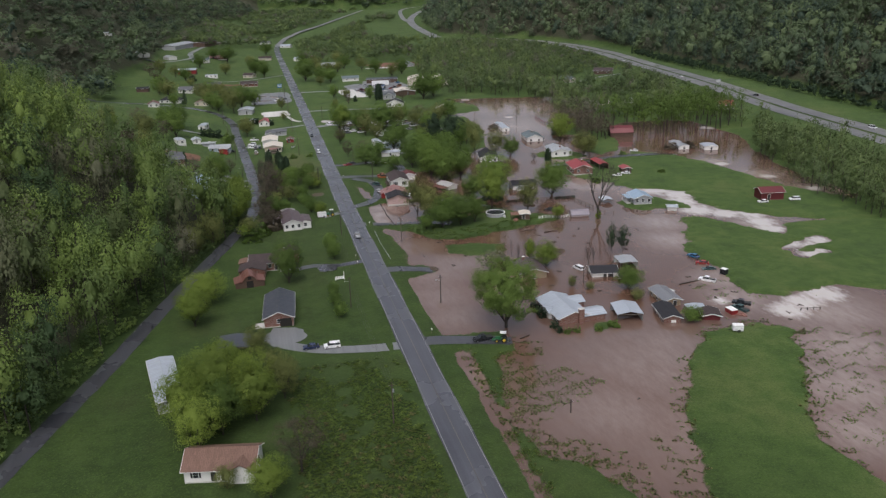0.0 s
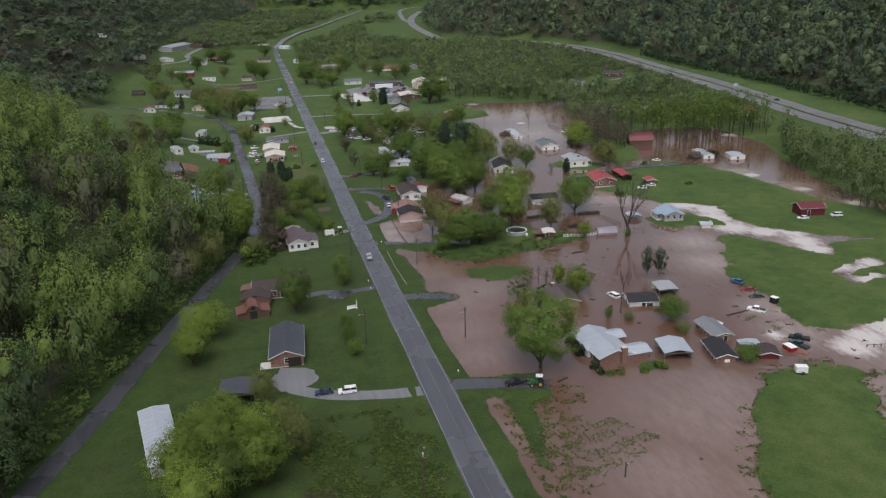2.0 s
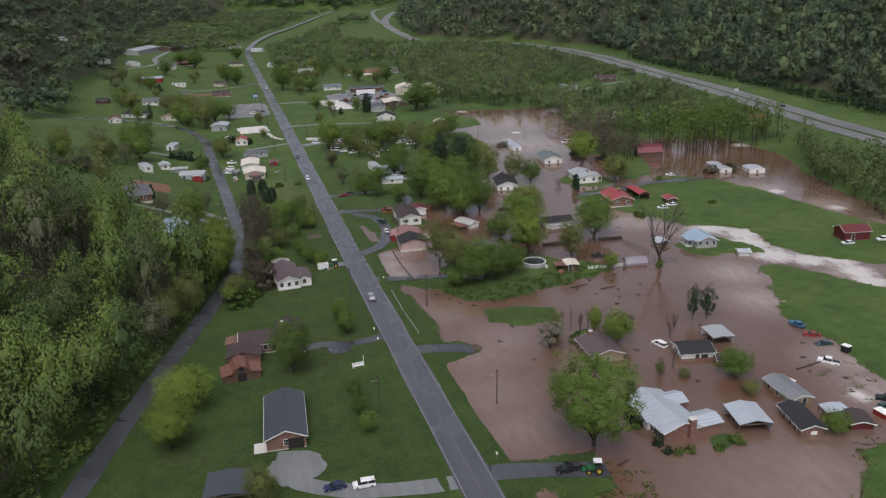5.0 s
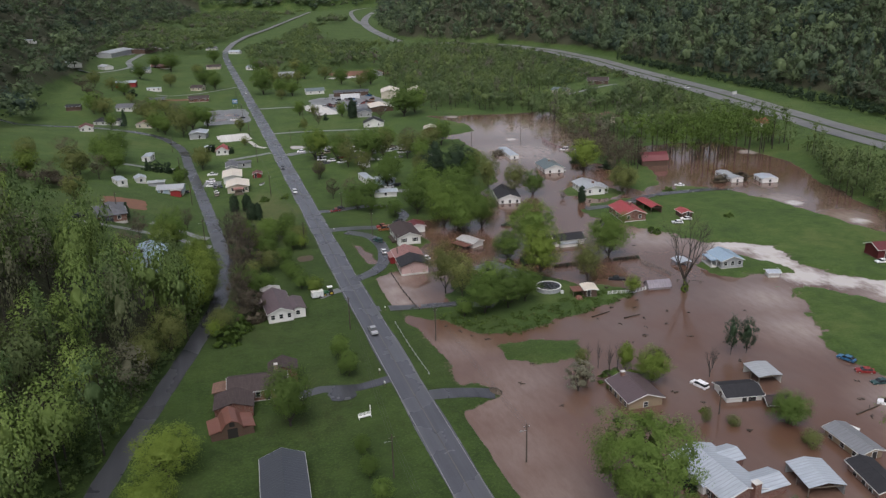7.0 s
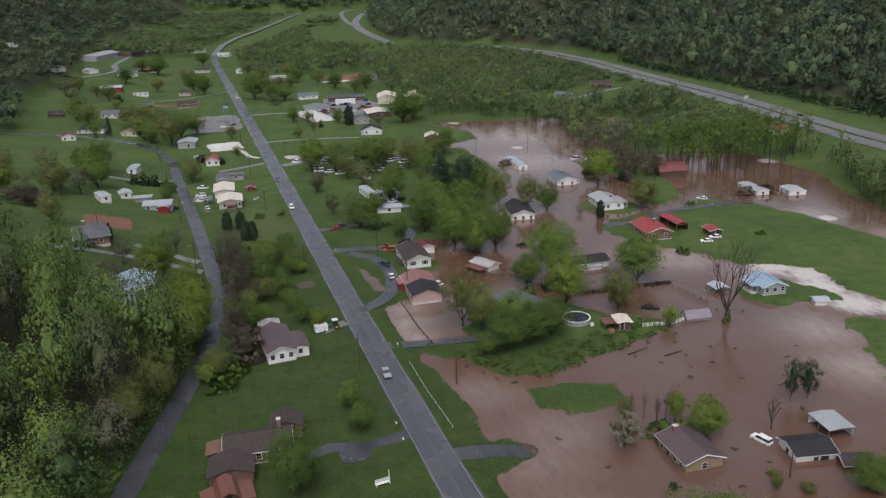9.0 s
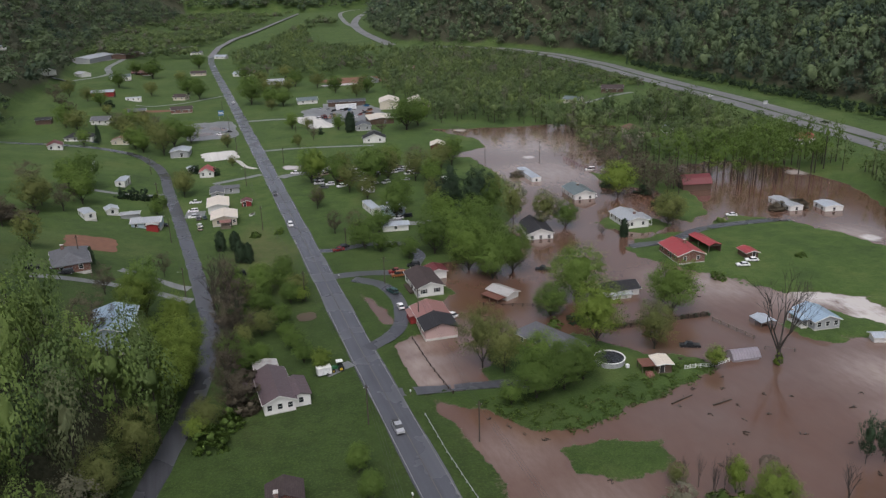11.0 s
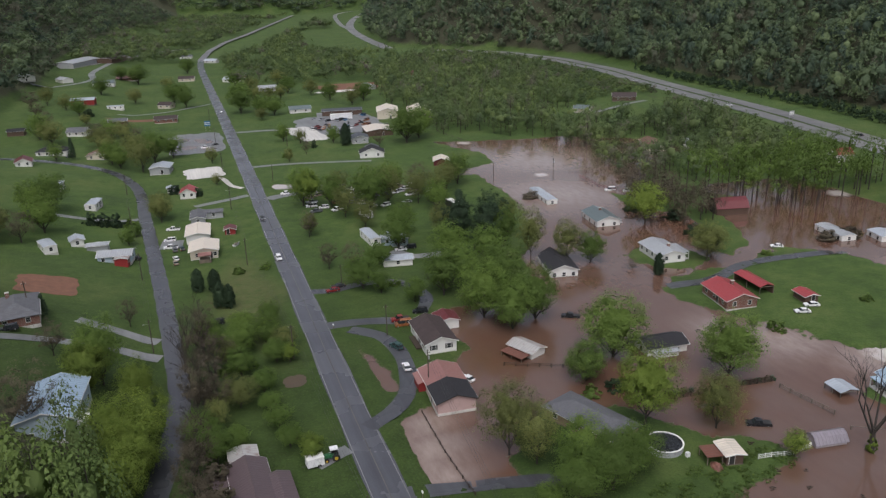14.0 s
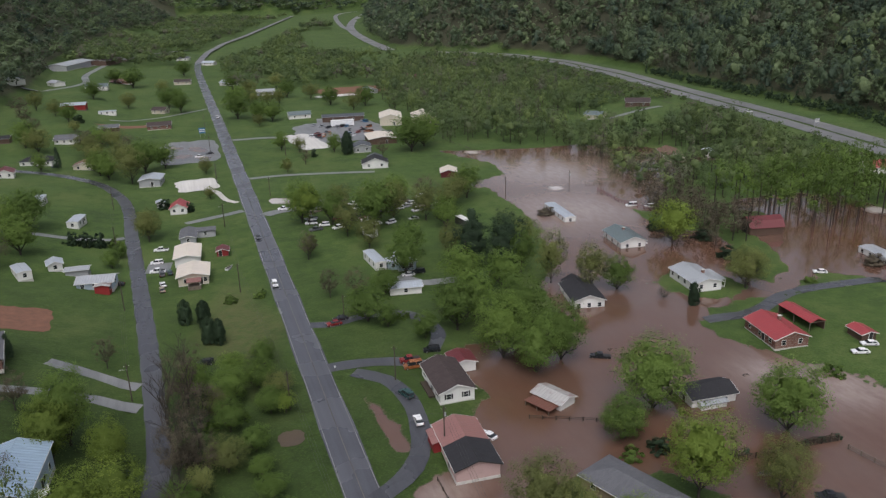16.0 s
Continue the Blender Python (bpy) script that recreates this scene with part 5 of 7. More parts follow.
grove("hedgerow", "brown hedgerow of bare brush along an open slope", ((-110, -50, 370, 490), lambda x, y: (np.abs(y - (402 - 0.45 * (x + 45))) < 12) & (ripple(x, y, 22, 19) > -0.5)), 3.6, 4.6, 5.6, "bud", (16, 10, 0.055), 116, 0, (0.0, 1.0), calm=0.3)
grove("roadside_brush", "rough brush and brambles on an overgrown lot", ((2, 28, 96, 166), lambda x, y: (x < 27.5 - 0.02 * (166 - y)) & (ripple(x, y, 9, 14) + 0.5 * ripple(x, y, 3.5, 34) > np.interp(y, [96, 150, 162, 168], [-0.75, -0.55, 0.0, 0.8]))), 0.95, 0.55, 1.8, "brush", (6, 8, 0.080), 113, 0, (0.1, 1.0), 0, 0.0, 0.0)
grove("hillfoot_brush", "dark shrubs and saplings along the foot of a wooded hill", ((-100, 0, 90, 300), lambda x, y: (lane_x(np.clip(y, 60, 530)) - x > 3.2) & (lane_x(np.clip(y, 60, 530)) - x < 9) & (ripple(x, y, 9, 31) > -0.7)), 2.3, 3.4, 3.2, "wood", (14, 12, 0.055), 118, 0, (0.0, 0.6), 0, 0.0, 0.0)
grove("bank_brush", "brown and green scrub along a muddy bank", ((50, 112, 244, 262), lambda x, y: (shore(x, y) > -0.8) & (shore(x, y) < 9.0) & (ripple(x, y, 6, 17) > -0.05)), 1.0, 0.7, 1.5, "brush", (6, 8, 0.085), 115, 0, (0.5, 1.0), 0, 0.0, 0.0)
TUFTS = ([(44, 147), (54, 150), (61, 151), (68.5, 140), (58, 133), (46, 130)], [(42, 127), (52, 119), (59, 106), (58, 98), (41, 103)], [(127, 151), (147, 144), (112, 101), (101, 103), (109, 128)], [(46, 164), (55, 162), (50, 152), (44, 152)], [(115, 184), (124, 190), (133, 174), (127, 166), (116, 172)])
grove("drowned_grass", "ragged patches of green grass half under flood water", ((41, 150, 96, 192), lambda x, y: (np.min([inside(t, x, y) for t in TUFTS], axis=0) < 0.8) & (shore(x, y) < 1.0) & (ripple(x, y, 5, 26) + 0.9 * ripple(x + 0.8 * y, y - 0.8 * x, 1.7, 28) > np.where(x > 90, 0.6, 0.12))), 0.5, 0.42, 0.8, "brush", (4, 5, 0.115), 117, 0, (0.1, 0.55), 0, 0.0, 0.0, -0.12)
grove("flooded_tufts", "tufts of drowned grass standing out of the water", ((42, 160, 96, 168), lambda x, y: (shore(x, y) < 0.8) & (shore(x, y) > np.where(x < 70, -7.0, -2.2) + 2.2 * ripple(x, y, 7, 15)) & (ripple(x, y, 5, 16) + 0.8 * ripple(x, y, 1.7, 18) > np.where(y < 160, 0.12, 0.45)) & ~((x > 64) & (x < 100) & (y > 146))), 0.55, 0.45, 0.6, "brush", (3, 4, 0.22), 114, 0, (0.15, 0.6), 0, 0.0, 0.0, -0.12)
for ob in MODELS:
    for o in (*ob.children_recursive, ob):
        bpy.data.objects.remove(o)


# ---- houses and sheds ----
def slope_slab(x0, z0, x1, z1, ya, yb, thick=0.14, ribs=0.0):
    """One pitch of a roof from the eave (x0, z0) to the ridge (x1, z1), with raised seams."""
    g = Geo()
    g.solid([(x0, ya, z0), (x1, ya, z1), (x1, ya, z1 + thick), (x0, ya, z0 + thick)], [(x0, yb, z0), (x1, yb, z1), (x1, yb, z1 + thick), (x0, yb, z0 + thick)])
    if ribs:
        n = max(2, int((yb - ya) / ribs))
        for k in range(n + 1):
            y = ya + (yb - ya) * k / n
            a, b = y - 0.03, y + 0.03
            t = thick + 0.055
            g.solid([(x0, a, z0 + thick), (x1, a, z1 + thick), (x1, a, z1 + t), (x0, a, z0 + t)], [(x0, b, z0 + thick), (x1, b, z1 + thick), (x1, b, z1 + t), (x0, b, z0 + t)])
    return g


def window(parent, face, u, z, w=0.95, h=1.15, half=3.0, shutters=False):
    """A framed window on a wall: face 0..3 is -y, +x, +y, -x; u runs along the wall, half is the wall's distance."""
    m = pose(0, 0, 0, 0, 0, 90 * face)

    def put(name, mat, x0, x1, z0, z1, d0, d1, to):
        g = Geo().box(u + x0, -half - d1, z + z0, u + x1, -half - d0, z + z1)
        g.v = [tuple(m @ Vector(p)) for p in g.v]
        return part(name, g, mat, to)

    f = put("window", TRIM, -w / 2 - 0.09, w / 2 + 0.09, -0.09, h + 0.09, 0.0, 0.05, parent)
    put("pane", GLASS, -w / 2, w / 2, 0.0, h / 2 - 0.03, 0.03, 0.065, f)
    put("pane", GLASS, -w / 2, w / 2, h / 2 + 0.03, h, 0.03, 0.065, f)
    if shutters:
        put("shutter", BLACKTRIM, -w / 2 - 0.45, -w / 2 - 0.11, -0.05, h + 0.05, 0.0, 0.05, f)
        put("shutter", BLACKTRIM, w / 2 + 0.11, w / 2 + 0.45, -0.05, h + 0.05, 0.0, 0.05, f)
    return f


def door(parent, face, u, half, w=0.95, h=2.05, mat=None, z=0.25):
    m = pose(0, 0, 0, 0, 0, 90 * face)
    for name, mt, a, b, d in (("door_frame", TRIM, w / 2 + 0.1, h + 0.1, 0.05), ("door", mat or BLACKTRIM, w / 2, h, 0.08)):
        g = Geo().box(u - a, -half - d, z, u + a, -half, z + b)
        g.v = [tuple(m @ Vector(p)) for p in g.v]
        part(name, g, mt, parent)


def house(name, label, x, y, turn, L, W, wall, roof, eave=2.7, pitch=0.40, sink=0.0, hip=False, wins=(2, 3, 0, 3), doors=((1, 0.0),), over=0.45, chimney=None, porch=None, extra=None, category="house", shutters=False, foundation=True, roof2=None, base=None, group=""):
    """A house with its ridge along local y. wins: windows on the -y, +x, +y and -x walls."""
    z = (gz(x, y) if base is None else base) - sink
    h = thing(name, x, y, z, turn, label, category, group)
    a, b, rise = W / 2, L / 2, W / 2 * pitch
    e = eave
    w = Geo()
    if hip:
        w.box(-a, -b, -0.6, a, b, e)
    else:
        w.solid([(-a, -b, -0.6), (a, -b, -0.6), (a, -b, e), (0, -b, e + rise), (-a, -b, e)], [(-a, b, -0.6), (a, b, -0.6), (a, b, e), (0, b, e + rise), (-a, b, e)])
    part("wall", w, WALL[wall], h)
    if foundation:
        box_part("foundation", h, WOOD if wall in ("tan", "brown", "dkred", "red") else CONCRETE, -a - 0.04, -b - 0.04, -0.7, a + 0.04, b + 0.04, 0.22)
    o, drop = over, over * pitch
    ribs = 0.0
    R = ROOF[roof]
    if hip:
        run = min(a, b) * 0.95
        g = Geo()
        A = [(-a - o, -b - o), (a + o, -b - o), (a + o, b + o), (-a - o, b + o)]
        zt, zb = e + a * pitch, e - drop
        r0, r1 = (0, -b + run, zt), (0, b - run, zt)
        if b < a:
            r0, r1 = (-a + run, 0, zt), (a - run, 0, zt)
        P = [(*p, zb) for p in A]
        part("roof_slope", _slab(P[0], P[1], r0, r0), R, h)
        part("roof_slope", _slab(P[1], P[2], r1, r0), R, h)
        part("roof_slope", _slab(P[2], P[3], r1, r1), R, h)
        part("roof_slope", _slab(P[3], P[0], r0, r1), R, h)
        top = zt
    else:
        top = e + rise
        for s in (-1, 1):
            if roof2:
                part("roof_slope", slope_slab(s * (a + o), e - drop, 0, top, -b - o, 0, 0.14, 0), ROOF[roof2], h)
                part("roof_slope", slope_slab(s * (a + o), e - drop, 0, top, 0.01, b + o, 0.14, ribs), R, h)
            else:
                part("roof_slope", slope_slab(s * (a + o), e - drop, 0, top, -b - o, b + o, 0.14, ribs), R, h)
        g = Geo()
        g.solid([(-0.16, -b - o, top + 0.10), (0.16, -b - o, top + 0.10), (0, -b - o, top + 0.2)], [(-0.16, b + o, top + 0.10), (0.16, b + o, top + 0.10), (0, b + o, top + 0.2)])
        if roof2:
            g = Geo().solid([(-0.16, 0.0, top + 0.10), (0.16, 0.0, top + 0.10), (0, 0.0, top + 0.2)], [(-0.16, b + o, top + 0.10), (0.16, b + o, top + 0.10), (0, b + o, top + 0.2)])
            front = Geo().solid([(-0.16, -b - o, top + 0.10), (0.16, -b - o, top + 0.10), (0, -b - o, top + 0.2)], [(-0.16, 0.0, top + 0.10), (0.16, 0.0, top + 0.10), (0, 0.0, top + 0.2)])
            part("ridge_cap", front, ROOF[roof2], h)
        part("ridge_cap", g, R, h)
        for yy in (-b - o - 0.03, b + o + 0.03):
            g = Geo()
            for s in (-1, 1):
                g.solid([(s * (a + o), yy - 0.03, e - drop - 0.06), (0, yy - 0.03, top - 0.06), (0, yy - 0.03, top + 0.13), (s * (a + o), yy - 0.03, e - drop + 0.13)],
                        [(s * (a + o), yy + 0.03, e - drop - 0.06), (0, yy + 0.03, top - 0.06), (0, yy + 0.03, top + 0.13), (s * (a + o), yy + 0.03, e - drop + 0.13)])
            part("bargeboard", g, BLACKTRIM if roof2 and yy < 0 else TRIM, h)
    for s in (-1, 1):
        part("gutter", Geo().box(s * (a + o) - 0.06, -b - o, e - drop - 0.04, s * (a + o) + 0.06, b + o, e - drop + 0.06), TRIM, h)
    for face, n in enumerate(wins):
        span, half = (W, b) if face % 2 == 0 else (L, a)
        for k in range(n):
            u = (k + 0.5) / n * span - span / 2
            if any(f == face and abs(u - du) < 1.1 for f, du in doors):
                u += 1.3
            if abs(u) < span / 2 - 0.6:
                window(h, face, u, min(1.05, e - 1.5), half=half, shutters=shutters)
    for face, u in doors:
        door(h, face, u, b if face % 2 == 0 else a)
    if chimney:
        cx, cy = chimney
        c = box_part("chimney", h, WALL["brick"], cx - 0.4, cy - 0.35, 0, cx + 0.4, cy + 0.35, top + 0.75)
        box_part("chimney_cap", c, CONCRETE, cx - 0.48, cy - 0.43, top + 0.75, cx + 0.48, cy + 0.43, top + 0.87)
    if porch:
        px0, py0, px1, py1, ph = porch
        p = box_part("porch_roof", h, R, px0, py0, ph, px1, py1, ph + 0.14)
        box_part("porch_floor", h, CONCRETE, px0 + 0.1, py0 + 0.1, 0, px1 - 0.1, py1 - 0.1, 0.2)
        for ux, uy in ((px0 + 0.2, py0 + 0.2), (px1 - 0.2, py0 + 0.2), (px0 + 0.2, py1 - 0.2), (px1 - 0.2, py1 - 0.2)):
            if abs(ux) > a + 0.15 or abs(uy) > b + 0.15:
                box_part("porch_post", h, TRIM, ux - 0.07, uy - 0.07, 0.2, ux + 0.07, uy + 0.07, ph)
    return h


def _slab(p, q, r, s, t=0.14):
    g = Geo()
    pts = [p, q, r] if r == s else [p, q, r, s]
    g.solid(pts, [(v[0], v[1], v[2] + t) for v in pts])
    return g


def wing(h, x0, y0, x1, y1, eave, pitch, wall, roof, along="x", over=0.35, wins=1):
    """A gabled wing of a house, in the house's own axes, as parts of it."""
    if along == "y":
        cx, a = (x0 + x1) / 2, (x1 - x0) / 2
        rise = a * pitch
        part("wall", Geo().solid([(x0, y0, -0.6), (x1, y0, -0.6), (x1, y0, eave), (cx, y0, eave + rise), (x0, y0, eave)], [(x0, y1, -0.6), (x1, y1, -0.6), (x1, y1, eave), (cx, y1, eave + rise), (x0, y1, eave)]), WALL[wall], h)
        for s in (-1, 1):
            g = slope_slab(s * (a + over), eave - over * pitch, 0, eave + rise, y0 - over, y1 + over, 0.13, 0)
            g.v = [(v[0] + cx, v[1], v[2]) for v in g.v]
            part("roof_slope", g, ROOF[roof], h)
        ends = [(0, cx, -y0)]
    else:
        cy, a = (y0 + y1) / 2, (y1 - y0) / 2
        rise = a * pitch
        part("wall", Geo().solid([(x0, y0, -0.6), (x0, y1, -0.6), (x0, y1, eave), (x0, cy, eave + rise), (x0, y0, eave)], [(x1, y0, -0.6), (x1, y1, -0.6), (x1, y1, eave), (x1, cy, eave + rise), (x1, y0, eave)]), WALL[wall], h)
        for s in (-1, 1):
            g = slope_slab(s * (a + over), eave - over * pitch, 0, eave + rise, x0 - over, x1 + over, 0.13, 0)
            g.v = [(v[1], v[0] + cy, v[2]) for v in g.v]
            part("roof_slope", g, ROOF[roof], h)
        ends = [(0, (x0 + x1) / 2, -y0)]
    if wins:
        for f, u, half in ends:
            window(h, f, u, min(1.0, eave - 1.45), half=half)


def open_shed(name, label, x, y, turn, L, W, roof, eave=2.4, pitch=0.12, wall=None, category="shed", sink=0.0, fronts=True):
    """A roof on posts, with a back wall where there is one."""
    h = thing(name, x, y, gz(x, y) - sink, turn, label, category)
    a, b = W / 2, L / 2
    top = eave + a * pitch
    for s in (-1, 1):
        part("roof_slope", slope_slab(s * a, eave, 0, top, -b, b, 0.1), ROOF[roof], h)
    for px in (-a + 0.15, a - 0.15):
        for k in range(3):
            py = (-b + 0.2) + (L - 0.4) * k / 2
            box_part("post", h, WOOD, px - 0.07, py - 0.07, -0.6, px + 0.07, py + 0.07, eave + 0.02)
    for py in (-b + 0.2, b - 0.2):
        box_part("beam", h, WOOD, -a, py - 0.05, eave - 0.2, a, py + 0.05, eave)
    if wall:
        box_part("back_wall", h, WALL[wall], -a + 0.1, b - 0.3, -0.6, a - 0.1, b - 0.24, eave - 0.02)
        box_part("side_wall", h, WALL[wall], a - 0.28, -b + 0.2, -0.6, a - 0.22, b - 0.2, eave - 0.02)
    return h


def barn(name, label, x, y, turn, L, W, wall, roof, eave=2.6, base=None, lean=0.0):
    """A gambrel barn with its ridge along local y and wide door panels painted as shade; lean adds side sheds."""
    h = thing(name, x, y, gz(x, y) if base is None else base, turn, label, "barn")
    a, b = W / 2, L / 2
    k, t = (a * 0.62, eave + a * 0.55), eave + a * 0.85
    line = [(-a, -0.6), (a, -0.6), (a, eave), (k[0], k[1]), (0, t), (-k[0], k[1]), (-a, eave)]
    part("wall", Geo().solid([(u, -b, v) for u, v in line], [(u, b, v) for u, v in line]), WALL[wall], h)
    for s in (-1, 1):
        part("roof_slope", slope_slab(s * (a + 0.3), eave - 0.3, s * k[0], k[1], -b - 0.3, b + 0.3, 0.12), ROOF[roof], h)
        part("roof_slope", slope_slab(s * k[0], k[1], 0, t, -b - 0.3, b + 0.3, 0.12), ROOF[roof], h)
        if lean:
            u0, u1 = s * a, s * (a + lean)
            part("lean_to_wall", Geo().box(min(u0, u1), -b + 0.2, -0.6, max(u0, u1), b - 0.2, eave * 0.72), WALL[wall], h)
            part("lean_to_roof", slope_slab(s * (a + lean + 0.3), eave * 0.72, s * a, eave * 0.98, -b, b, 0.1), ROOF[roof], h)
    # flat panels on the closed wall, painted as the shade within
    box_part("doorway", h, WALL["dark"], -a * 0.5, -b - 0.05, -0.3, a * 0.5, -b + 0.02, eave * 0.95)
    box_part("hay_door", h, WALL["dark"], -0.5, -b - 0.05, eave + 0.3, 0.5, -b + 0.02, eave + 1.2)
    return h


def mobile_home(label, x, y, turn, L, W, wall="white", roof="white", base=None, eave=2.6, group="mobile homes"):
    return house("mobile_home", label, x, y, turn, L, W, wall, roof, eave, 0.14, 0, False, (1, max(2, int(L / 3.5)), 1, max(2, int(L / 3.5))), ((1, 1.0),), 0.12, category="mobile home", base=base, group=group)


# west side of the road
h = house("bungalow", "white bungalow with tan shingle roof and front gable", -11.5, 129, 78, 12.5, 7.6, "white", "tan", 2.7, 0.5, wins=(1, 0, 1, 3), doors=((3, -1.0),), shutters=True)
wing(h, 2.0 - 6.6, -6.2, -0.5, -1.9, 2.7, 0.55, "white", "tan", "x")
house("metal_roofed_house", "long low house under a white metal roof", -24.5, 163.6, 11, 21, 5.4, "grey", "white", 2.7, 0.14, wins=(1, 4, 0, 2), over=0.3)
open_shed("carport", "open carport with dark grey metal roof", -9.6, 178.2, -8, 7.4, 8.0, "slate", 2.7, 0.12, "dark", "carport")
h = house("brick_house", "small brick house under a dark grey metal roof", 1.9, 198, -4, 16.5, 7.4, "brick", "slate", 2.7, 0.42, wins=(1, 3, 1, 3), doors=((3, -2.0),))
# flat panel painted as the shade inside the garage
box_part("garage_opening", h, WALL["dark"], 0.3, -8.32, 0, 3.3, -8.2, 2.3)
box_part("porch_slab", h, CONCRETE, -6.2, -8.4, -0.2, -3.8, -5.0, 0.12)
barn("small_barn", "small dark barn with rust-red gambrel roof", -5.7, 222.8, 4, 5.6, 3.9, "brown", "rust", 2.2, lean=2.2)
h = house("brick_house", "rambling brick house with brown roof and porch", 1.0, 236.5, 84, 12, 7.4, "brick", "brown", 2.8, 0.42, wins=(1, 2, 0, 3), doors=((3, 2.0),), chimney=(2.6, -4.0))
wing(h, -9.6, 1.0, -3.4, 8.6, 2.5, 0.3, "brick", "brown", "x")
wing(h, 3.0, -8.4, 8.2, -2.4, 2.8, 0.45, "brick", "brown", "x")
wing(h, -2.5, 5.6, 1.4, 9.2, 2.6, 0.2, "brown", "tan", "x", wins=0)
h = house("farmhouse", "white house under a purple-brown metal roof", 10.0, 279.5, 2, 14.5, 6.4, "white", "plum", 2.8, 0.42, wins=(3, 2, 1, 3), doors=((3, 0.0),))
wing(h, 2.6, -6.2, 6.6, 1.8, 2.6, 0.30, "white", "plum", "y", wins=1)
box_part("side_porch", h, ROOF["plum"], -6.4, 2.0, 2.2, -3.2, 6.6, 2.34)
for py in (2.3, 6.3):
    box_part("porch_post", h, TRIM, -6.3, py - 0.07, 0, -6.16, py + 0.07, 2.2)
house("rusty_shed", "low shed with patchy rusted metal roof", 9.5, 290.5, 0, 4.5, 4.6, "brown", "patch", 2.2, 0.2, wins=(0, 0, 0, 0), doors=(), category="shed")
h = house("white_house", "cream house with broad cream metal roof", 9.5, 418, -4, 10.5, 8.6, "cream", "cream", 3.0, 0.24, wins=(2, 3, 1, 3), doors=((0, 2.2),), over=0.6)
box_part("porch_deck", h, WOOD, -1.5, -9.4, -0.2, 2.2, -6.4, 1.1)
box_part("porch_roof", h, ROOF["rose"], -1.8, -9.6, 2.5, 2.4, -5.8, 2.62)
for px in (-1.4, 2.0):
    box_part("porch_post", h, TRIM, px - 0.06, -9.3, 1.1, px + 0.06, -9.18, 2.5)
house("white_house", "cream outbuilding with white metal roof", 8.5, 437, -4, 13, 7.6, "white", "cream", 3.0, 0.22, wins=(0, 3, 1, 2), over=0.5)
h = house("grey_house", "low grey house with two grey roof wings", 9.5, 459, -4, 11, 5, "grey", "grey", 2.5, 0.3, wins=(1, 2, 0, 2))
wing(h, 2.2, 1.2, 9.0, 5.6, 2.5, 0.3, "grey", "grey", "x")
house("red_roofed_house", "small white house with bright red roof", 7.5, 498, -8, 8, 6.2, "white", "red", 2.6, 0.55, wins=(2, 2, 0, 2))
house("red_shed", "small dark red garden shed", 19.5, 438, -6, 4.2, 3.6, "red", "maroon", 2.0, 0.4, wins=(1, 0, 0, 0), doors=((0, -0.7),), category="shed")
house("white_hut", "small pale hut beside a shrub", 0.5, 509, 0, 3, 3, "white", "white", 2.2, 0.3, wins=(0, 1, 0, 0), doors=(), category="shed")
house("white_warehouse", "low building under a white metal roof among trees", -3, 551, -10, 11, 9, "grey", "white", 3.2, 0.2, wins=(1, 2, 0, 2), doors=((0, 1.0),), category="workshop")
house("grey_house", "house with a hipped grey roof on a slope", -36, 357.5, 8, 15, 9.6, "brick", "grey", 2.7, 0.42, hip=True, wins=(2, 3, 1, 3), chimney=(-1.5, 3.0))
h = house("blue_roofed_house", "tall house under a pale blue metal roof", -22.6, 306.5, -6, 15, 9.6, "blue", "blue", 4.6, 0.3, wins=(2, 3, 1, 3))
box_part("balcony", h, TRIM, 4.8, -6.5, 2.1, 6.6, -2.5, 2.25)
for py in (-6.3, -2.7):
    box_part("balcony_post", h, TRIM, 6.4, py - 0.07, -0.3, 6.54, py + 0.07, 3.1)
mobile_home("narrow white mobile home on a lawn", -44, 515, -6, 8, 3.8)
mobile_home("white mobile home with a side porch", -28.5, 486, -12, 9.5, 4)
h = house("blue_white_house", "white house with pale roof and red porch", -17.5, 419, 80, 10, 6.6, "blue", "silver", 2.6, 0.3, wins=(1, 3, 1, 3))
wing(h, -6.0, -4.6, -3.0, -0.6, 2.2, 0.2, "red", "patch", "x")
house("white_shed", "small white shed with gable roof", -30, 433, 10, 5.0, 4.0, "white", "white", 2.3, 0.4, wins=(1, 0, 0, 0), category="shed")
house("grey_shed", "low shed with pale metal roof", -23.5, 429, 85, 6.4, 3.4, "grey", "silver", 2.1, 0.15, wins=(0, 1, 0, 0), category="shed")
mobile_home("pale mobile home half hidden by trees", -37.5, 424, 20, 8.5, 3.8)
# village to the north-west
house("white_farmhouse", "long white house with dark hipped roof", -55.5, 606, 78, 15, 8.5, "white", "black", 2.7, 0.42, hip=True, wins=(1, 3, 1, 4))
house("cottage", "white cottage under a maroon roof", -64, 569, 5, 9, 7, "white", "maroon", 2.5, 0.45, wins=(2, 2, 0, 2))
house("cottage", "small cottage with rust-brown roof", -33.9, 592, -6, 7, 9, "cream", "rust", 2.4, 0.35, wins=(2, 2, 0, 2))
house("cottage", "white cottage with grey-blue roof", -48, 662, 75, 11, 8, "white", "grey", 2.6, 0.5, wins=(1, 2, 1, 3))
house("dark_shed", "dark barn-like shed among trees", -82, 672, 85, 9, 6, "brown", "black", 2.8, 0.35, wins=(0, 0, 0, 0), category="shed")
house("dark_shed", "dark shed with pale roof on a red track", -28, 700, 88, 11, 7, "brown", "grey", 2.6, 0.35, wins=(0, 1, 0, 1), category="shed")
house("brick_bungalow", "brick bungalow with brown roof", 1, 702, 86, 14, 8, "brick", "brown", 2.6, 0.4, wins=(1, 2, 1, 3))
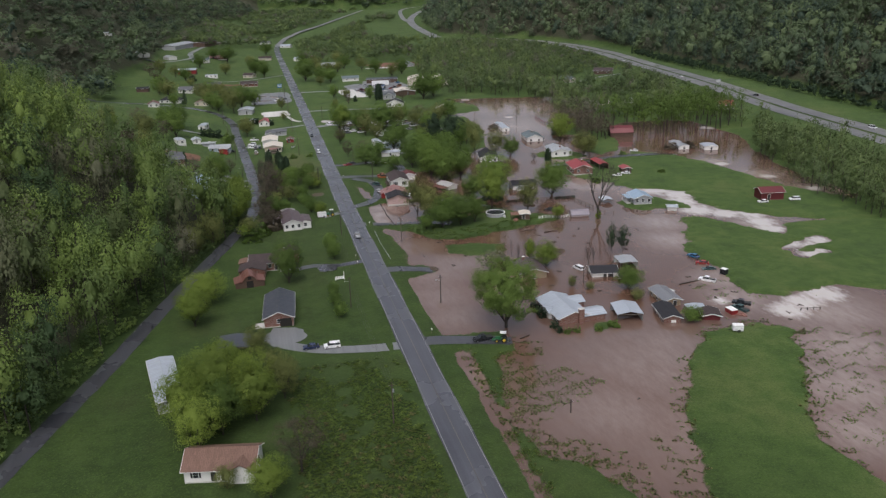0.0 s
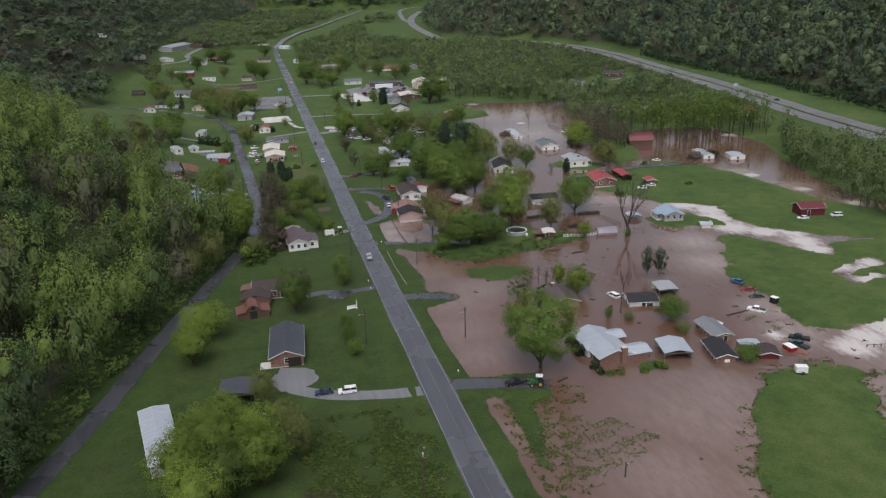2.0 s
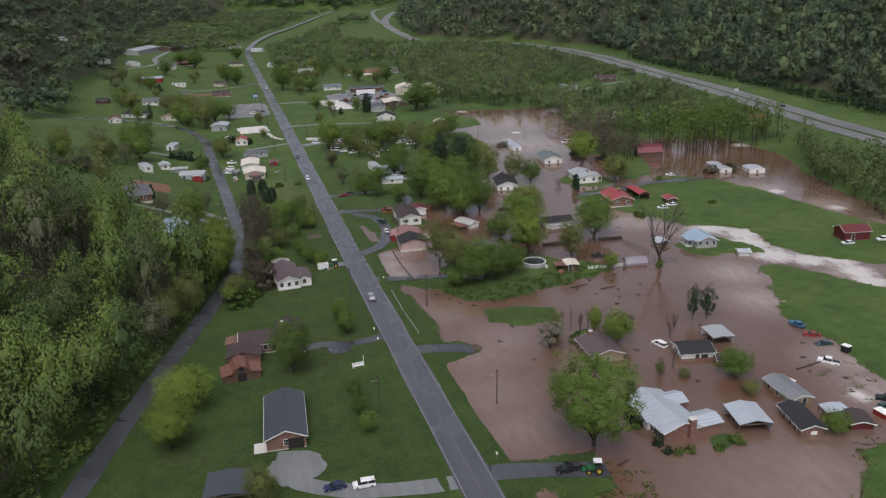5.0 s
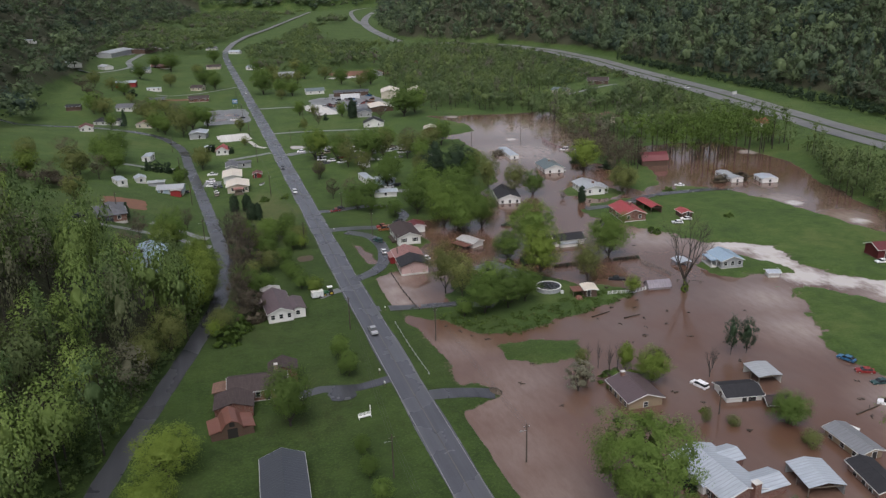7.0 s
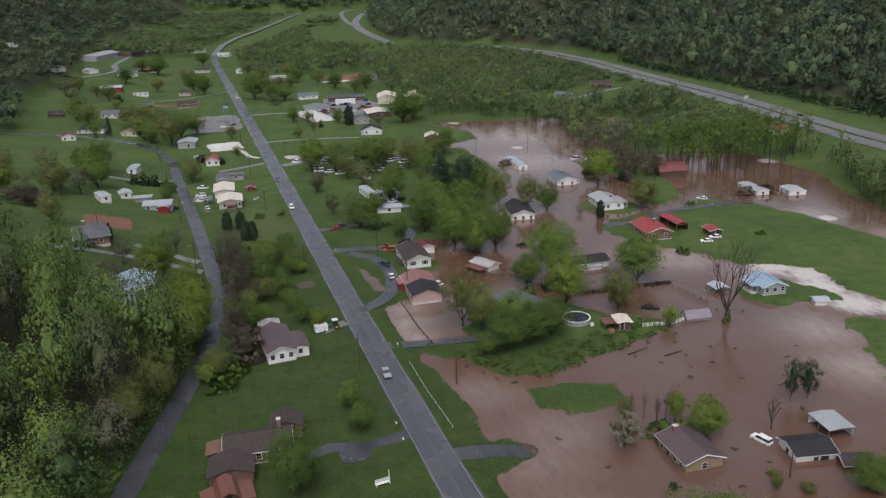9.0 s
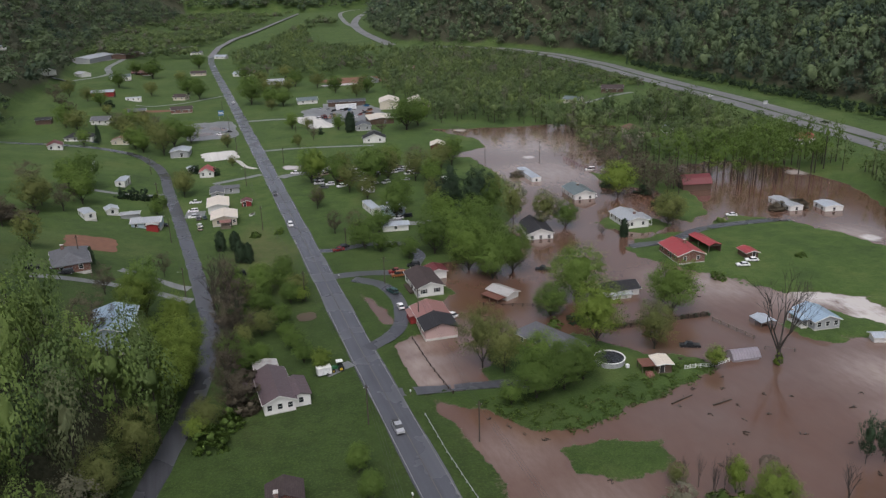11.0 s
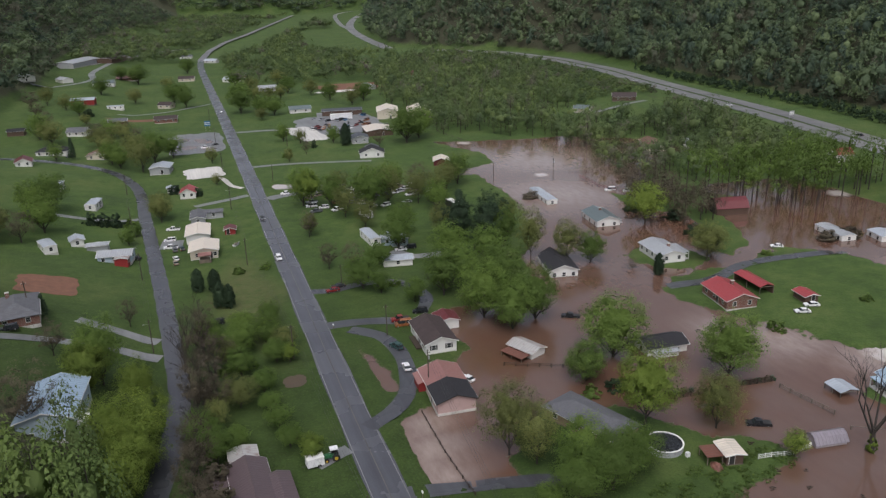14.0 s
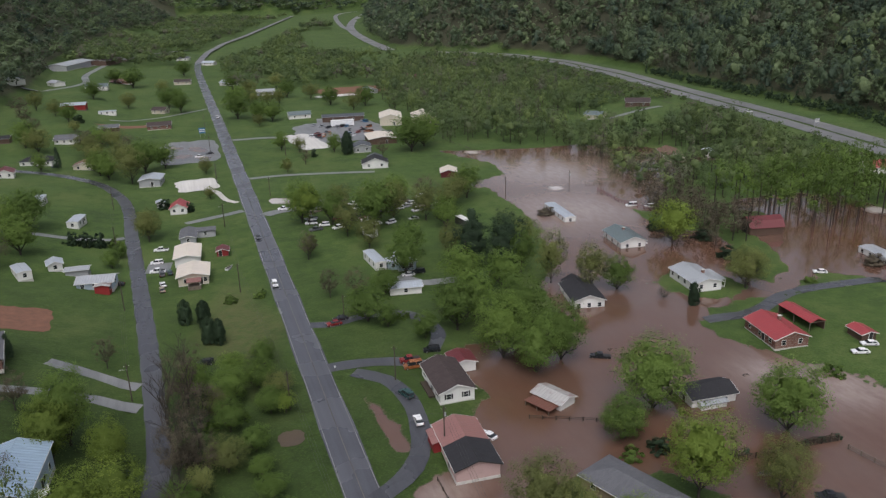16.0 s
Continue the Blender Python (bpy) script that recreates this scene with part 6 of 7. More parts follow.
house("red_barn", "long red barn with white metal roof", -53, 772, 84, 15.5, 8, "red", "white", 3.6, 0.3, wins=(0, 0, 0, 0), doors=((3, 0),), category="barn")
mobile_home("white mobile home in a meadow", -32, 762, 86, 11, 4.4)
house("cottage", "pale cottage on a far meadow", 2, 768, 60, 10, 7, "cream", "brown", 2.6, 0.5, wins=(1, 2, 1, 2))
house("green_roofed_house", "white house with grey-green roof", -46, 890, 84, 17, 9, "white", "teal", 2.8, 0.42, wins=(1, 2, 1, 3))
house("brick_bungalow", "brick bungalow with red roof", -30, 955, 84, 18, 9, "brick", "rose", 2.6, 0.4, wins=(1, 2, 1, 3))
house("white_workshop", "white metal workshop with rounded pale roof", -104, 878, 20, 17, 13, "white", "white", 3.4, 0.35, wins=(0, 0, 0, 0), doors=((0, 0),), category="workshop")
mobile_home("far white mobile home by the wood", -131, 850, 60, 12, 5)
house("white_workshop", "pale workshop beside the wood", -80, 925, 30, 14, 9, "white", "silver", 3.0, 0.35, wins=(0, 1, 0, 1), category="workshop")
house("mill_building", "long low pale industrial building", -84, 1085, -20, 62, 24, "grey", "silver", 5, 0.14, wins=(0, 0, 0, 0), doors=((3, 0),), category="factory")
house("mill_building", "low dark industrial building", -52, 1120, -20, 40, 20, "brown", "brown", 4.5, 0.14, wins=(0, 0, 0, 0), doors=(), category="factory")
for px, py, tn, rf, wl_ in ((22, 935, 80, "brown", "cream"), (60, 905, 50, "white", "white"), (70, 940, 60, "brown", "brick"), (82, 826, 85, "silver", "grey"), (88, 700, 88, "teal", "white"), (30, 1180, 70, "grey", "white"), (55, 1105, 60, "white", "white"), (78, 1090, 60, "brown", "brown"), (160, 795, 5, "teal", "grey")):
    house("far_house", "distant house among the valley's trees", px, py, tn, 14, 8, wl_, rf, 2.7, 0.42, wins=(1, 2, 1, 2), group="distant houses")

# east side: houses in the flood
h = house("brown_roofed_house", "white house under a brown roof at the flood's edge", 58.8, 327, -2, 14, 7.6, "white", "brown", 2.8, 0.38, wins=(2, 3, 1, 3), doors=((3, 1.0),), shutters=True)
box_part("deck", h, DARKWOOD, -5.2, -3.5, -0.4, -3.8, 3.5, 0.45)
house("maroon_shed", "white shed with maroon metal roof", 65.2, 335.5, -3, 5.6, 5.2, "white", "maroon", 2.6, 0.3, wins=(0, 1, 0, 0), doors=(), category="shed")
house("lean_to", "narrow shed with pale flat roof", 61.9, 333.0, -2, 4.4, 1.4, "white", "white", 2.5, 0.05, wins=(0, 0, 0, 0), doors=(), over=0.1, category="shed")
h = house("flooded_workshop", "flooded pink-walled workshop, roof half red half black", 53.3, 301.2, -4, 15.5, 8.2, "pink", "rose", 2.7, 0.34, wins=(0, 1, 0, 1), doors=((3, 3.0),), roof2="black")
wing(h, -5.6, 2.4, -3.4, 7.0, 2.2, 0.25, "red", "rose", "y", wins=0)
box_part("white_canopy", h, ROOF["white"], -4.6, 7.4, 2.0, -1.2, 9.2, 2.12)
h = house("tin_shed", "white shed with rust-stained tin roof standing in water", 77.8, 313.6, 24, 7.4, 4.6, "white", "patch", 2.5, 0.3, wins=(0, 0, 0, 0), doors=(), category="shed")
box_part("lean_to_roof", h, ROOF["rust"], -5.6, -3.4, 1.9, -2.4, 3.4, 2.02)
for py in (-3.1, 0.0, 3.1):
    box_part("post", h, WOOD, -5.5, py - 0.07, -0.6, -5.36, py + 0.07, 1.9)
house("grey_roofed_house", "long house under a plain grey hipped roof", 75.2, 278.5, 21, 17, 8, "tan", "grey", 2.6, 0.34, hip=True, wins=(1, 3, 1, 3))
h = house("black_roofed_house", "white flooded house with black shingle roof", 108, 303.2, 86, 10.2, 6.4, "white", "black", 2.9, 0.36, wins=(2, 1, 1, 2), doors=((3, 0.5),))
wing(h, -4.7, -2.0, -3.0, 3.8, 2.1, 0.2, "white", "silver", "y", wins=0)
h = house("red_roofed_house", "brick house with bright red metal roof", 141, 320.3, -8, 12.8, 8.6, "brick", "red", 2.7, 0.36, wins=(2, 2, 1, 3), doors=((3, 1.5),), chimney=(1.2, 1.0))
h = open_shed("red_carport", "long open shed under a red metal roof", 152.9, 325, -4, 12, 4.6, "red", 2.4, 0.3, "brown", "carport")
house("red_roofed_shed", "small shed with red metal roof on a lawn", 159.6, 312.5, -8, 5, 3.8, "brown", "red", 2.0, 0.3, wins=(0, 0, 0, 0), doors=((0, 0.5),), category="shed")
house("white_roofed_house", "house with pale roof on a small dry island", 144.8, 357.2, -6, 13.6, 8.4, "white", "silver", 2.7, 0.28, wins=(2, 3, 1, 4), doors=((1, 1.0),), porch=(4.1, -5.5, 6.4, 3.0, 2.4), chimney=(1.0, -2.0))
house("grey_green_house", "white flooded house with grey-green roof", 147, 398.5, -7, 14, 8.6, "white", "teal", 3.0, 0.36, wins=(2, 3, 1, 3), chimney=(0.0, 1.0))
mobile_home("long white mobile home standing in flood water", 141.8, 435, -5, 20, 4.2)
h = house("black_roofed_cottage", "dark-roofed flooded cottage with a white porch", 110.2, 360.5, -12, 13.5, 8.6, "white", "black", 3.0, 0.36, wins=(3, 2, 1, 2))
wing(h, -3.2, 3.0, 2.8, 9.2, 3.0, 0.55, "grey", "black", "y", wins=0)
barn("gambrel_barn", "dark barn with rounded maroon roof", 194.2, 388.2, -102, 12, 7.2, "brown", "maroon", 3.0)
mobile_home("white flooded mobile home with porch", 209.5, 353, -8, 14, 5.2, "white", "silver")
mobile_home("white flooded cabin with a pale roof", 221, 344, -14, 8, 6.8, "white", "white")
mobile_home("white mobile home on a green lawn", 63.7, 409, 4, 12.5, 3.4)
h = house("blue_trailer_house", "pale blue house with white stepped roof", 72, 404, -6, 9.5, 5.4, "blue", "white", 2.8, 0.2, wins=(2, 2, 1, 2), doors=((1, 0),))
wing(h, -5.6, -2.8, -2.4, 1.6, 2.5, 0.15, "blue", "white", "y")
house("white_shed", "pale low shed under tree branches", 66, 383.5, 80, 9, 4.6, "white", "white", 2.2, 0.2, wins=(0, 1, 0, 1), doors=(), category="shed")
house("cream_factory", "large cream metal factory building", 137.1, 653.4, -14, 20, 13, "cream", "cream", 5, 0.3, wins=(0, 0, 0, 0), doors=((0, 2.0),), category="factory")
house("cream_factory", "cream factory annex with pale roof", 155.3, 643.4, -14, 18, 14, "cream", "cream", 5, 0.3, wins=(0, 0, 0, 0), doors=(), category="factory")
house("long_workshop", "long dark workshop behind an industrial yard", 112, 676, 80, 26, 9, "brown", "slate", 3.4, 0.2, wins=(0, 2, 0, 2), doors=((3, 2.0),), category="workshop")
house("blue_roofed_office", "small dark-roofed office beside an industrial yard", 101, 580, -10, 11, 9, "grey", "slate", 2.8, 0.35, wins=(2, 2, 1, 2), category="office")
house("low_workshop", "low workshop with broad pale roof", 116.5, 600, -6, 18, 15, "brown", "cream", 3, 0.14, wins=(0, 0, 0, 0), doors=((0, 2.0),), category="workshop")
h = house("dark_roofed_house", "white house with dark roof beside an industrial yard", 98, 541, -12, 9, 12, "white", "black", 2.6, 0.4, wins=(2, 2, 0, 2))
wing(h, -3.0, 4.0, 4.0, 13.0, 2.6, 0.4, "grey", "slate", "y", wins=0)
house("red_shed", "small red shed with pale roof in a field", 124, 509, -18, 9, 7, "dkred", "cream", 2.4, 0.35, wins=(0, 0, 0, 0), category="shed")
house("tan_house", "tan house among trees beside flood water", 234, 498, -20, 18, 9, "cream", "tan", 2.8, 0.35, wins=(2, 3, 1, 3))
house("white_shed", "small white shed among trees", 252, 492, -10, 7, 5, "white", "white", 2.4, 0.35, wins=(0, 1, 0, 0), category="shed")
house("teal_roofed_house", "pale house with grey-green roof in a clearing", 253, 604, 40, 11, 8, "cream", "teal", 2.8, 0.4, wins=(1, 2, 1, 2))
house("dark_roofed_house", "dark-roofed house in a clearing", 290, 616, 60, 15, 9, "brown", "brown", 2.8, 0.45, wins=(2, 2, 1, 2))
house("red_roofed_house", "white house with red roof below the highway", 281, 424, 80, 8.5, 8, "white", "red", 3.0, 0.45, wins=(1, 2, 1, 2))
house("red_roofed_lodge", "long building with an orange-red roof", 222, 860, 85, 22, 10, "brick", "rose", 3, 0.35, wins=(1, 2, 1, 3))

# the drowned group round the white-roofed house
h = house("white_roofed_brick_house", "brick house under white metal roofs, ringed by shrubs", 74.4, 177, 3, 14, 8.4, "brick", "white", 2.9, 0.32, wins=(0, 2, 1, 4), doors=((3, 1.0),), shutters=True)
wing(h, 2.0, -7.4, 8.6, -2.6, 2.7, 0.30, "brick", "white", "x", wins=0)
wing(h, 1.4, 1.6, 7.0, 6.0, 2.7, 0.35, "brick", "white", "x", wins=0)
wing(h, -4.9, -2.4, -1.2, 1.8, 2.7, 0.34, "white", "white", "x", wins=0)
c = box_part("chimney", h, WALL["brick"], 1.0, -8.0, 0, 2.3, -7.0, 4.9)
box_part("chimney_cap", c, CONCRETE, 0.9, -8.1, 4.9, 2.4, -6.9, 5.05)
open_shed("white_carport", "carport with a broad white metal roof in the water", 89.6, 170.6, -12, 7.8, 6.8, "white", 2.6, 0.22, "grey", "carport")
house("tan_shed", "long tan shed with grey roof standing in water", 104.4, 177.3, -3, 9.2, 4.6, "tan", "dull", 2.5, 0.3, wins=(0, 0, 0, 3), doors=((0, 0.6),), category="shed")
h = house("brick_shed", "small brick building with black roof in water", 99.4, 167.2, -12, 9, 4.4, "brick", "black", 2.4, 0.34, wins=(0, 1, 0, 2), doors=((3, 0.3),), category="shed")
box_part("sign_panel", h, TRIM, -0.3, -4.58, 1.0, 0.9, -4.5, 1.7)
h = house("white_garage", "white garage with black roof standing in water", 96.8, 200.5, 78, 7.6, 6.0, "white", "black", 2.3, 0.3, wins=(0, 0, 1, 1), doors=((3, 0.0), (3, 2.0)), category="garage")
open_shed("metal_shed", "open shed under patched white metal roof", 106.4, 204.8, -8, 6.6, 5.6, "silver", 2.8, 0.1, "white")
house("small_brown_shed", "small dark brown shed in flood water", 101.8, 194.6, 70, 4.4, 3.4, "brown", "brown", 1.8, 0.35, wins=(0, 0, 0, 0), doors=(), category="shed")
h = house("purple_roofed_house", "flooded house with purple-brown roof", 76.2, 207.4, -3, 9.6, 7.6, "tan", "plum", 2.8, 0.34, wins=(1, 2, 1, 3), doors=((3, -1.0),), chimney=(-0.8, 4.0))
house("red_shed", "dark red shed beside a white canopy", 109.6, 163.6, -20, 4.6, 4.2, "dkred", "brown", 2.2, 0.25, wins=(0, 0, 0, 0), doors=(), category="shed")
open_shed("white_canopy", "small white canopy behind a bush", 108, 168, -10, 3.4, 5, "white", 2.2, 0.1, None, "canopy")
h = house("bungalow", "grey bungalow with pale blue metal roof", 142.6, 266.2, -8, 8.6, 6.8, "grey", "blue", 2.5, 0.36, wins=(3, 2, 1, 3), porch=(-5.9, -2.6, -3.9, 3.4, 2.2))
house("white_shed", "tiny white shed with a red front on a wet lawn", 149.4, 253.5, 70, 3.2, 2.6, "white", "white", 1.7, 0.3, wins=(0, 0, 0, 0), doors=((0, 0.3),), category="shed")
open_shed("boat_canopy", "white arched canopy over stored goods in water", 131, 271.5, -4, 5, 4.6, "white", 2.0, 0.25, None, "canopy")
house("red_barn", "dark red barn with a worn red metal roof", 191.5, 254.5, 80, 8.8, 6.2, "dkred", "maroon", 3.2, 0.42, wins=(0, 0, 0, 0), doors=((3, -1.5),), category="barn")
h = house("log_cabin", "small dark cabin with pale roof", 93.2, 259.6, -12, 4.2, 3.2, "brown", "cream", 2.2, 0.15, wins=(0, 0, 0, 0), doors=((0, -0.6),), category="cabin")
box_part("lean_to_roof", h, ROOF["rust"], -5.0, -1.6, 1.7, -1.7, 2.2, 1.82)
for px, py in ((-4.8, -1.4), (-4.8, 2.0), (-2.0, -1.4)):
    box_part("post", h, WOOD, px - 0.07, py - 0.07, -0.3, px + 0.07, py + 0.07, 1.7)
barn("arched_shed", "small mauve shed with rounded roof in water", 114, 258, 82, 6.4, 3.3, "mauve", "mauve", 1.7)


# ---- vehicles ----
PAINT = {k: plain(k + "_car_paint", c, 0.3, 0.1, 0.08) for k, c in dict(
    white=(0.75, 0.75, 0.76), silver=(0.36, 0.37, 0.39), black=(0.016, 0.017, 0.02), navy=(0.02, 0.03, 0.075), red=(0.21, 0.02, 0.02), green=(0.03, 0.12, 0.05), grey=(0.10, 0.105, 0.115),
    orange=(0.26, 0.10, 0.035), blue=(0.04, 0.14, 0.27), tan=(0.30, 0.25, 0.19), leaf=(0.10, 0.32, 0.05), teal=(0.03, 0.07, 0.07)).items()}
LAMP_RED = plain("red_lamp_glass", (0.25, 0.01, 0.01), 0.2)
LAMP_WHITE = plain("clear_lamp_glass", (0.6, 0.6, 0.58), 0.15)


def profile(w, line, mat_inset=0.0):
    """A side outline (y, z) swept across the width w, narrowed at the top by the inset."""
    zs = [z for _, z in line]
    lo, hi = min(zs), max(zs)

    def half(z):
        return w / 2 - mat_inset * (z - lo) / (hi - lo + 1e-6)

    return Geo().solid([(-half(z), y, z) for y, z in line], [(half(z), y, z) for y, z in line])


def vehicle(kind, colour, x, y, turn, label, group="parked vehicles", z=None):
    """A car, estate, van or pickup, front towards local +y."""
    if z is None:
        z = max(gz(x, y), -0.35)
    v = thing({"car": "car", "suv": "suv", "pickup": "pickup_truck", "van": "van"}[kind], x, y, z, turn, label, "truck" if kind == "pickup" else "car", group)
    v.scale = (0.86, 0.86, 0.86)
    P = PAINT[colour]
    L, W, H = dict(car=(4.6, 1.78, 1.42), suv=(4.7, 1.86, 1.75), pickup=(5.6, 1.95, 1.82), van=(5.2, 2.0, 2.1))[kind]
    f, b = L / 2, -L / 2
    belt = dict(car=0.92, suv=1.08, pickup=1.08, van=1.12)[kind]
    part("body", profile(W, [(b + 0.05, 0.30), (f - 0.05, 0.30), (f, 0.55), (f - 0.06, belt - 0.14), (f - 1.15, belt), (b + 0.12, belt), (b, belt - 0.2), (b, 0.5)], 0.05), P, v)
    if kind == "car":
        glass = [(f - 1.25, belt), (f - 2.0, H - 0.03), (b + 1.2, H - 0.03), (b + 0.45, belt)]
    elif kind == "pickup":
        glass = [(f - 1.35, belt), (f - 2.0, H - 0.04), (f - 3.35, H - 0.04), (f - 3.5, belt)]
    else:
        glass = [(f - 1.05, belt), (f - 1.75, H - 0.04), (b + 0.3, H - 0.04), (b + 0.1, belt)]
    part("glasshouse", profile(W - 0.12, glass, 0.16), GLASS, v)
    (ya, za), (yb, zb) = glass[1], glass[2]
    part("roof", Geo().box(-W / 2 + 0.18, yb - 0.12, za - 0.02, W / 2 - 0.18, ya + 0.1, za + 0.05, 0.04), P, v)
    for s in (-1, 1):
        part("pillar", Geo().solid([(s * (W / 2 - 0.1), (ya + yb) / 2 - 0.06, belt), (s * (W / 2 - 0.1), (ya + yb) / 2 + 0.06, belt), (s * (W / 2 - 0.2), (ya + yb) / 2 + 0.06, za), (s * (W / 2 - 0.2), (ya + yb) / 2 - 0.06, za)],
                                   [(s * (W / 2 - 0.03), (ya + yb) / 2 - 0.06, belt), (s * (W / 2 - 0.03), (ya + yb) / 2 + 0.06, belt), (s * (W / 2 - 0.17), (ya + yb) / 2 + 0.06, za), (s * (W / 2 - 0.17), (ya + yb) / 2 - 0.06, za)]), P, v)
        for yy in (f - 0.85, b + 0.9):
            w = part("tyre", Geo().tube((s * (W / 2 - 0.2), yy, 0.33), (s * (W / 2 + 0.02), yy, 0.33), 0.33, 0.33, 12), RUBBER, v)
            part("rim", Geo().tube((s * (W / 2 - 0.1), yy, 0.33), (s * (W / 2 + 0.03), yy, 0.33), 0.2, 0.19, 10), CHROME, w)
        part("headlight", Geo().box(s * (W / 2 - 0.25) - 0.18, f - 0.12, 0.6, s * (W / 2 - 0.25) + 0.18, f + 0.01, 0.75), LAMP_WHITE, v)
        part("tail_light", Geo().box(s * (W / 2 - 0.2) - 0.14, b - 0.01, 0.65, s * (W / 2 - 0.2) + 0.14, b + 0.1, 0.85), LAMP_RED, v)
    part("bumper", Geo().box(-W / 2 + 0.05, f - 0.08, 0.32, W / 2 - 0.05, f + 0.06, 0.5), BLACKTRIM, v)
    part("bumper", Geo().box(-W / 2 + 0.05, b - 0.06, 0.32, W / 2 - 0.05, b + 0.08, 0.5), BLACKTRIM, v)
    if kind == "pickup":
        # thin dark plate on the closed body in place of an open bed
        part("load_bed", Geo().box(-W / 2 + 0.14, b + 0.1, belt - 0.02, W / 2 - 0.14, f - 3.6, belt + 0.012), BLACKTRIM, v, "flat dark panel on the load bed")
    return v


for row in (
    ("pickup", "silver", 31.2, 257, 180, "silver pickup truck on the main road", "traffic"),
    ("suv", "white", 31.6, 402, 180, "white car on the main road", "traffic"),
    ("car", "grey", 32.4, 450, 180, "grey car on the main road", "traffic"),
    ("pickup", "white", 37.6, 725, 180, "white pickup on the far road", "traffic"),
    ("suv", "white", 13.2, 173.6, 88, "white estate car parked on a gravel driveway"), ("car", "navy", 8.2, 174.6, 92, "dark blue car parked on a gravel driveway"),
    ("pickup", "black", 49.3, 166.6, 95, "dark pickup truck at the water's edge"), ("suv", "white", 91.6, 206.4, 16, "white and green car standing in flood water"),
    ("car", "white", 48.5, 315.5, -4, "white car parked on a curved driveway"), ("suv", "teal", 49.3, 326.5, 20, "dark teal car parked on a curved driveway"),
    ("car", "red", 42.3, 368.5, 95, "red car parked beside the road"), ("car", "black", 44.5, 371, 95, "black car parked behind a red car"),
    ("car", "white", 152.6, 306, 70, "white car parked on a lawn"), ("car", "white", 157.8, 308.4, 70, "white car parked on a lawn"), ("car", "white", 183, 350, 60, "white car on a green lawn"),
    ("pickup", "white", 0.2, 450, 80, "white pickup beside the lane"), ("suv", "white", -1.2, 437, 85, "white car beside the lane"), ("pickup", "white", -1.0, 428.5, 85, "white pickup beside the lane"), ("suv", "grey", 0.2, 425.5, 5, "grey car beside a cream house"), ("car", "teal", 2.6, 426, 5, "dark car beside a cream house"),
    ("car", "white", 0.4, 416, 10, "white car on bare ground"), ("car", "tan", 0.2, 411.5, 5, "tan car on bare ground"), ("suv", "black", 9.5, 358, 85, "black car under trees"), ("car", "black", -12.4, 421, 70, "dark car beside a white house"),
    ("car", "white", 70.4, 395, 85, "white car beside mobile homes"), ("suv", "silver", 71.5, 400.5, 85, "silver car beside mobile homes"), ("suv", "black", 74, 396, 85, "black car beside mobile homes"), ("pickup", "white", 46.2, 483.5, 85, "white pickup at a lot entrance"),
    ("suv", "black", 61, 344.5, 80, "dark car behind a brown-roofed house"), ("pickup", "red", 54.6, 341.5, 85, "red truck behind a brown-roofed house"), ("van", "orange", 54.4, 338.2, 85, "orange and white truck on a driveway"),
    ("pickup", "black", 106.5, 267.5, 65, "black pickup with a loaded bed half under water"), ("van", "white", 172, 434, 75, "white van parked beside a flooded fence"), ("suv", "white", 177.5, 430, 80, "white car parked beside a flooded fence"), ("car", "white", 59.9, 306.4, 25, "pale car half under flood water"), ("pickup", "black", 97, 327.5, 60, "dark pickup standing in flood water"), ("car", "white", 150.6, 393.8, 80, "white car beside a flooded house"), ("suv", "grey", 147.5, 393, 85, "grey car beside a flooded house"),
    ("pickup", "white", 122.8, 186.2, 40, "white flatbed pickup in shallow water"), ("car", "red", 129, 199, 60, "red wrecked car by the water"), ("car", "teal", 128.2, 194, 80, "dark green car by the water"), ("car", "blue", 129.3, 204.6, 20, "bright blue car in shallow water"),
    ("pickup", "teal", 119.8, 165.5, 15, "dark green pickup in shallow water"), ("pickup", "black", 122.2, 168.6, 50, "dark pickup with open bed in water"), ("car", "white", 185.5, 249.5, 80, "white car beside a red barn"), ("suv", "white", 198.5, 248.5, 80, "white car beside a red barn"),
    ("pickup", "black", -44, 345, 100, "black pickup on a driveway"), ("suv", "black", -36, 346.5, 100, "black car on a driveway"),
    ("car", "black", 25.5, 607, 90, "dark car in a wide parking lot"), ("pickup", "white", 20, 601, 90, "white pickup in a wide parking lot"), ("car", "navy", -47, 596, 85, "dark car on a driveway"),
    ("suv", "white", 330, 560, 190, "white car on the highway", "traffic"), ("car", "white", 345, 690, 190, "white car on the highway", "traffic"), ("van", "white", 309, 335, 190, "white van on the highway", "traffic"), ("car", "black", 324, 455, 10, "dark car on the highway", "traffic")):
    kind, colour, x, y, turn, label, *group = row
    vehicle(kind, colour, x, y, turn, label, *group, z=(0.70 if label.endswith("main road") or label.endswith("far road") else gz(x, y) + 0.32 if "highway" in label else None))
lot = random.Random(8)
for k in range(42):
    x, y = lot.uniform(52, 108), lot.uniform(446, 486)
    if gz(x, y) > 0.2:
        vehicle(lot.choice(("car", "suv", "van", "pickup", "suv")), lot.choice(("white", "white", "white", "silver", "tan", "grey", "red")), x, y, lot.uniform(60, 120), "old vehicle parked among trees on a lot", "vehicles on the lot")
for k in range(32):
    x, y = lot.uniform(82, 128), lot.uniform(618, 668)
    vehicle(lot.choice(("car", "suv", "van", "pickup")), lot.choice(("white", "red", "orange", "blue", "silver", "grey", "black")), x, y, lot.uniform(0, 180), "vehicle parked in an industrial yard", "vehicles in the industrial yard")


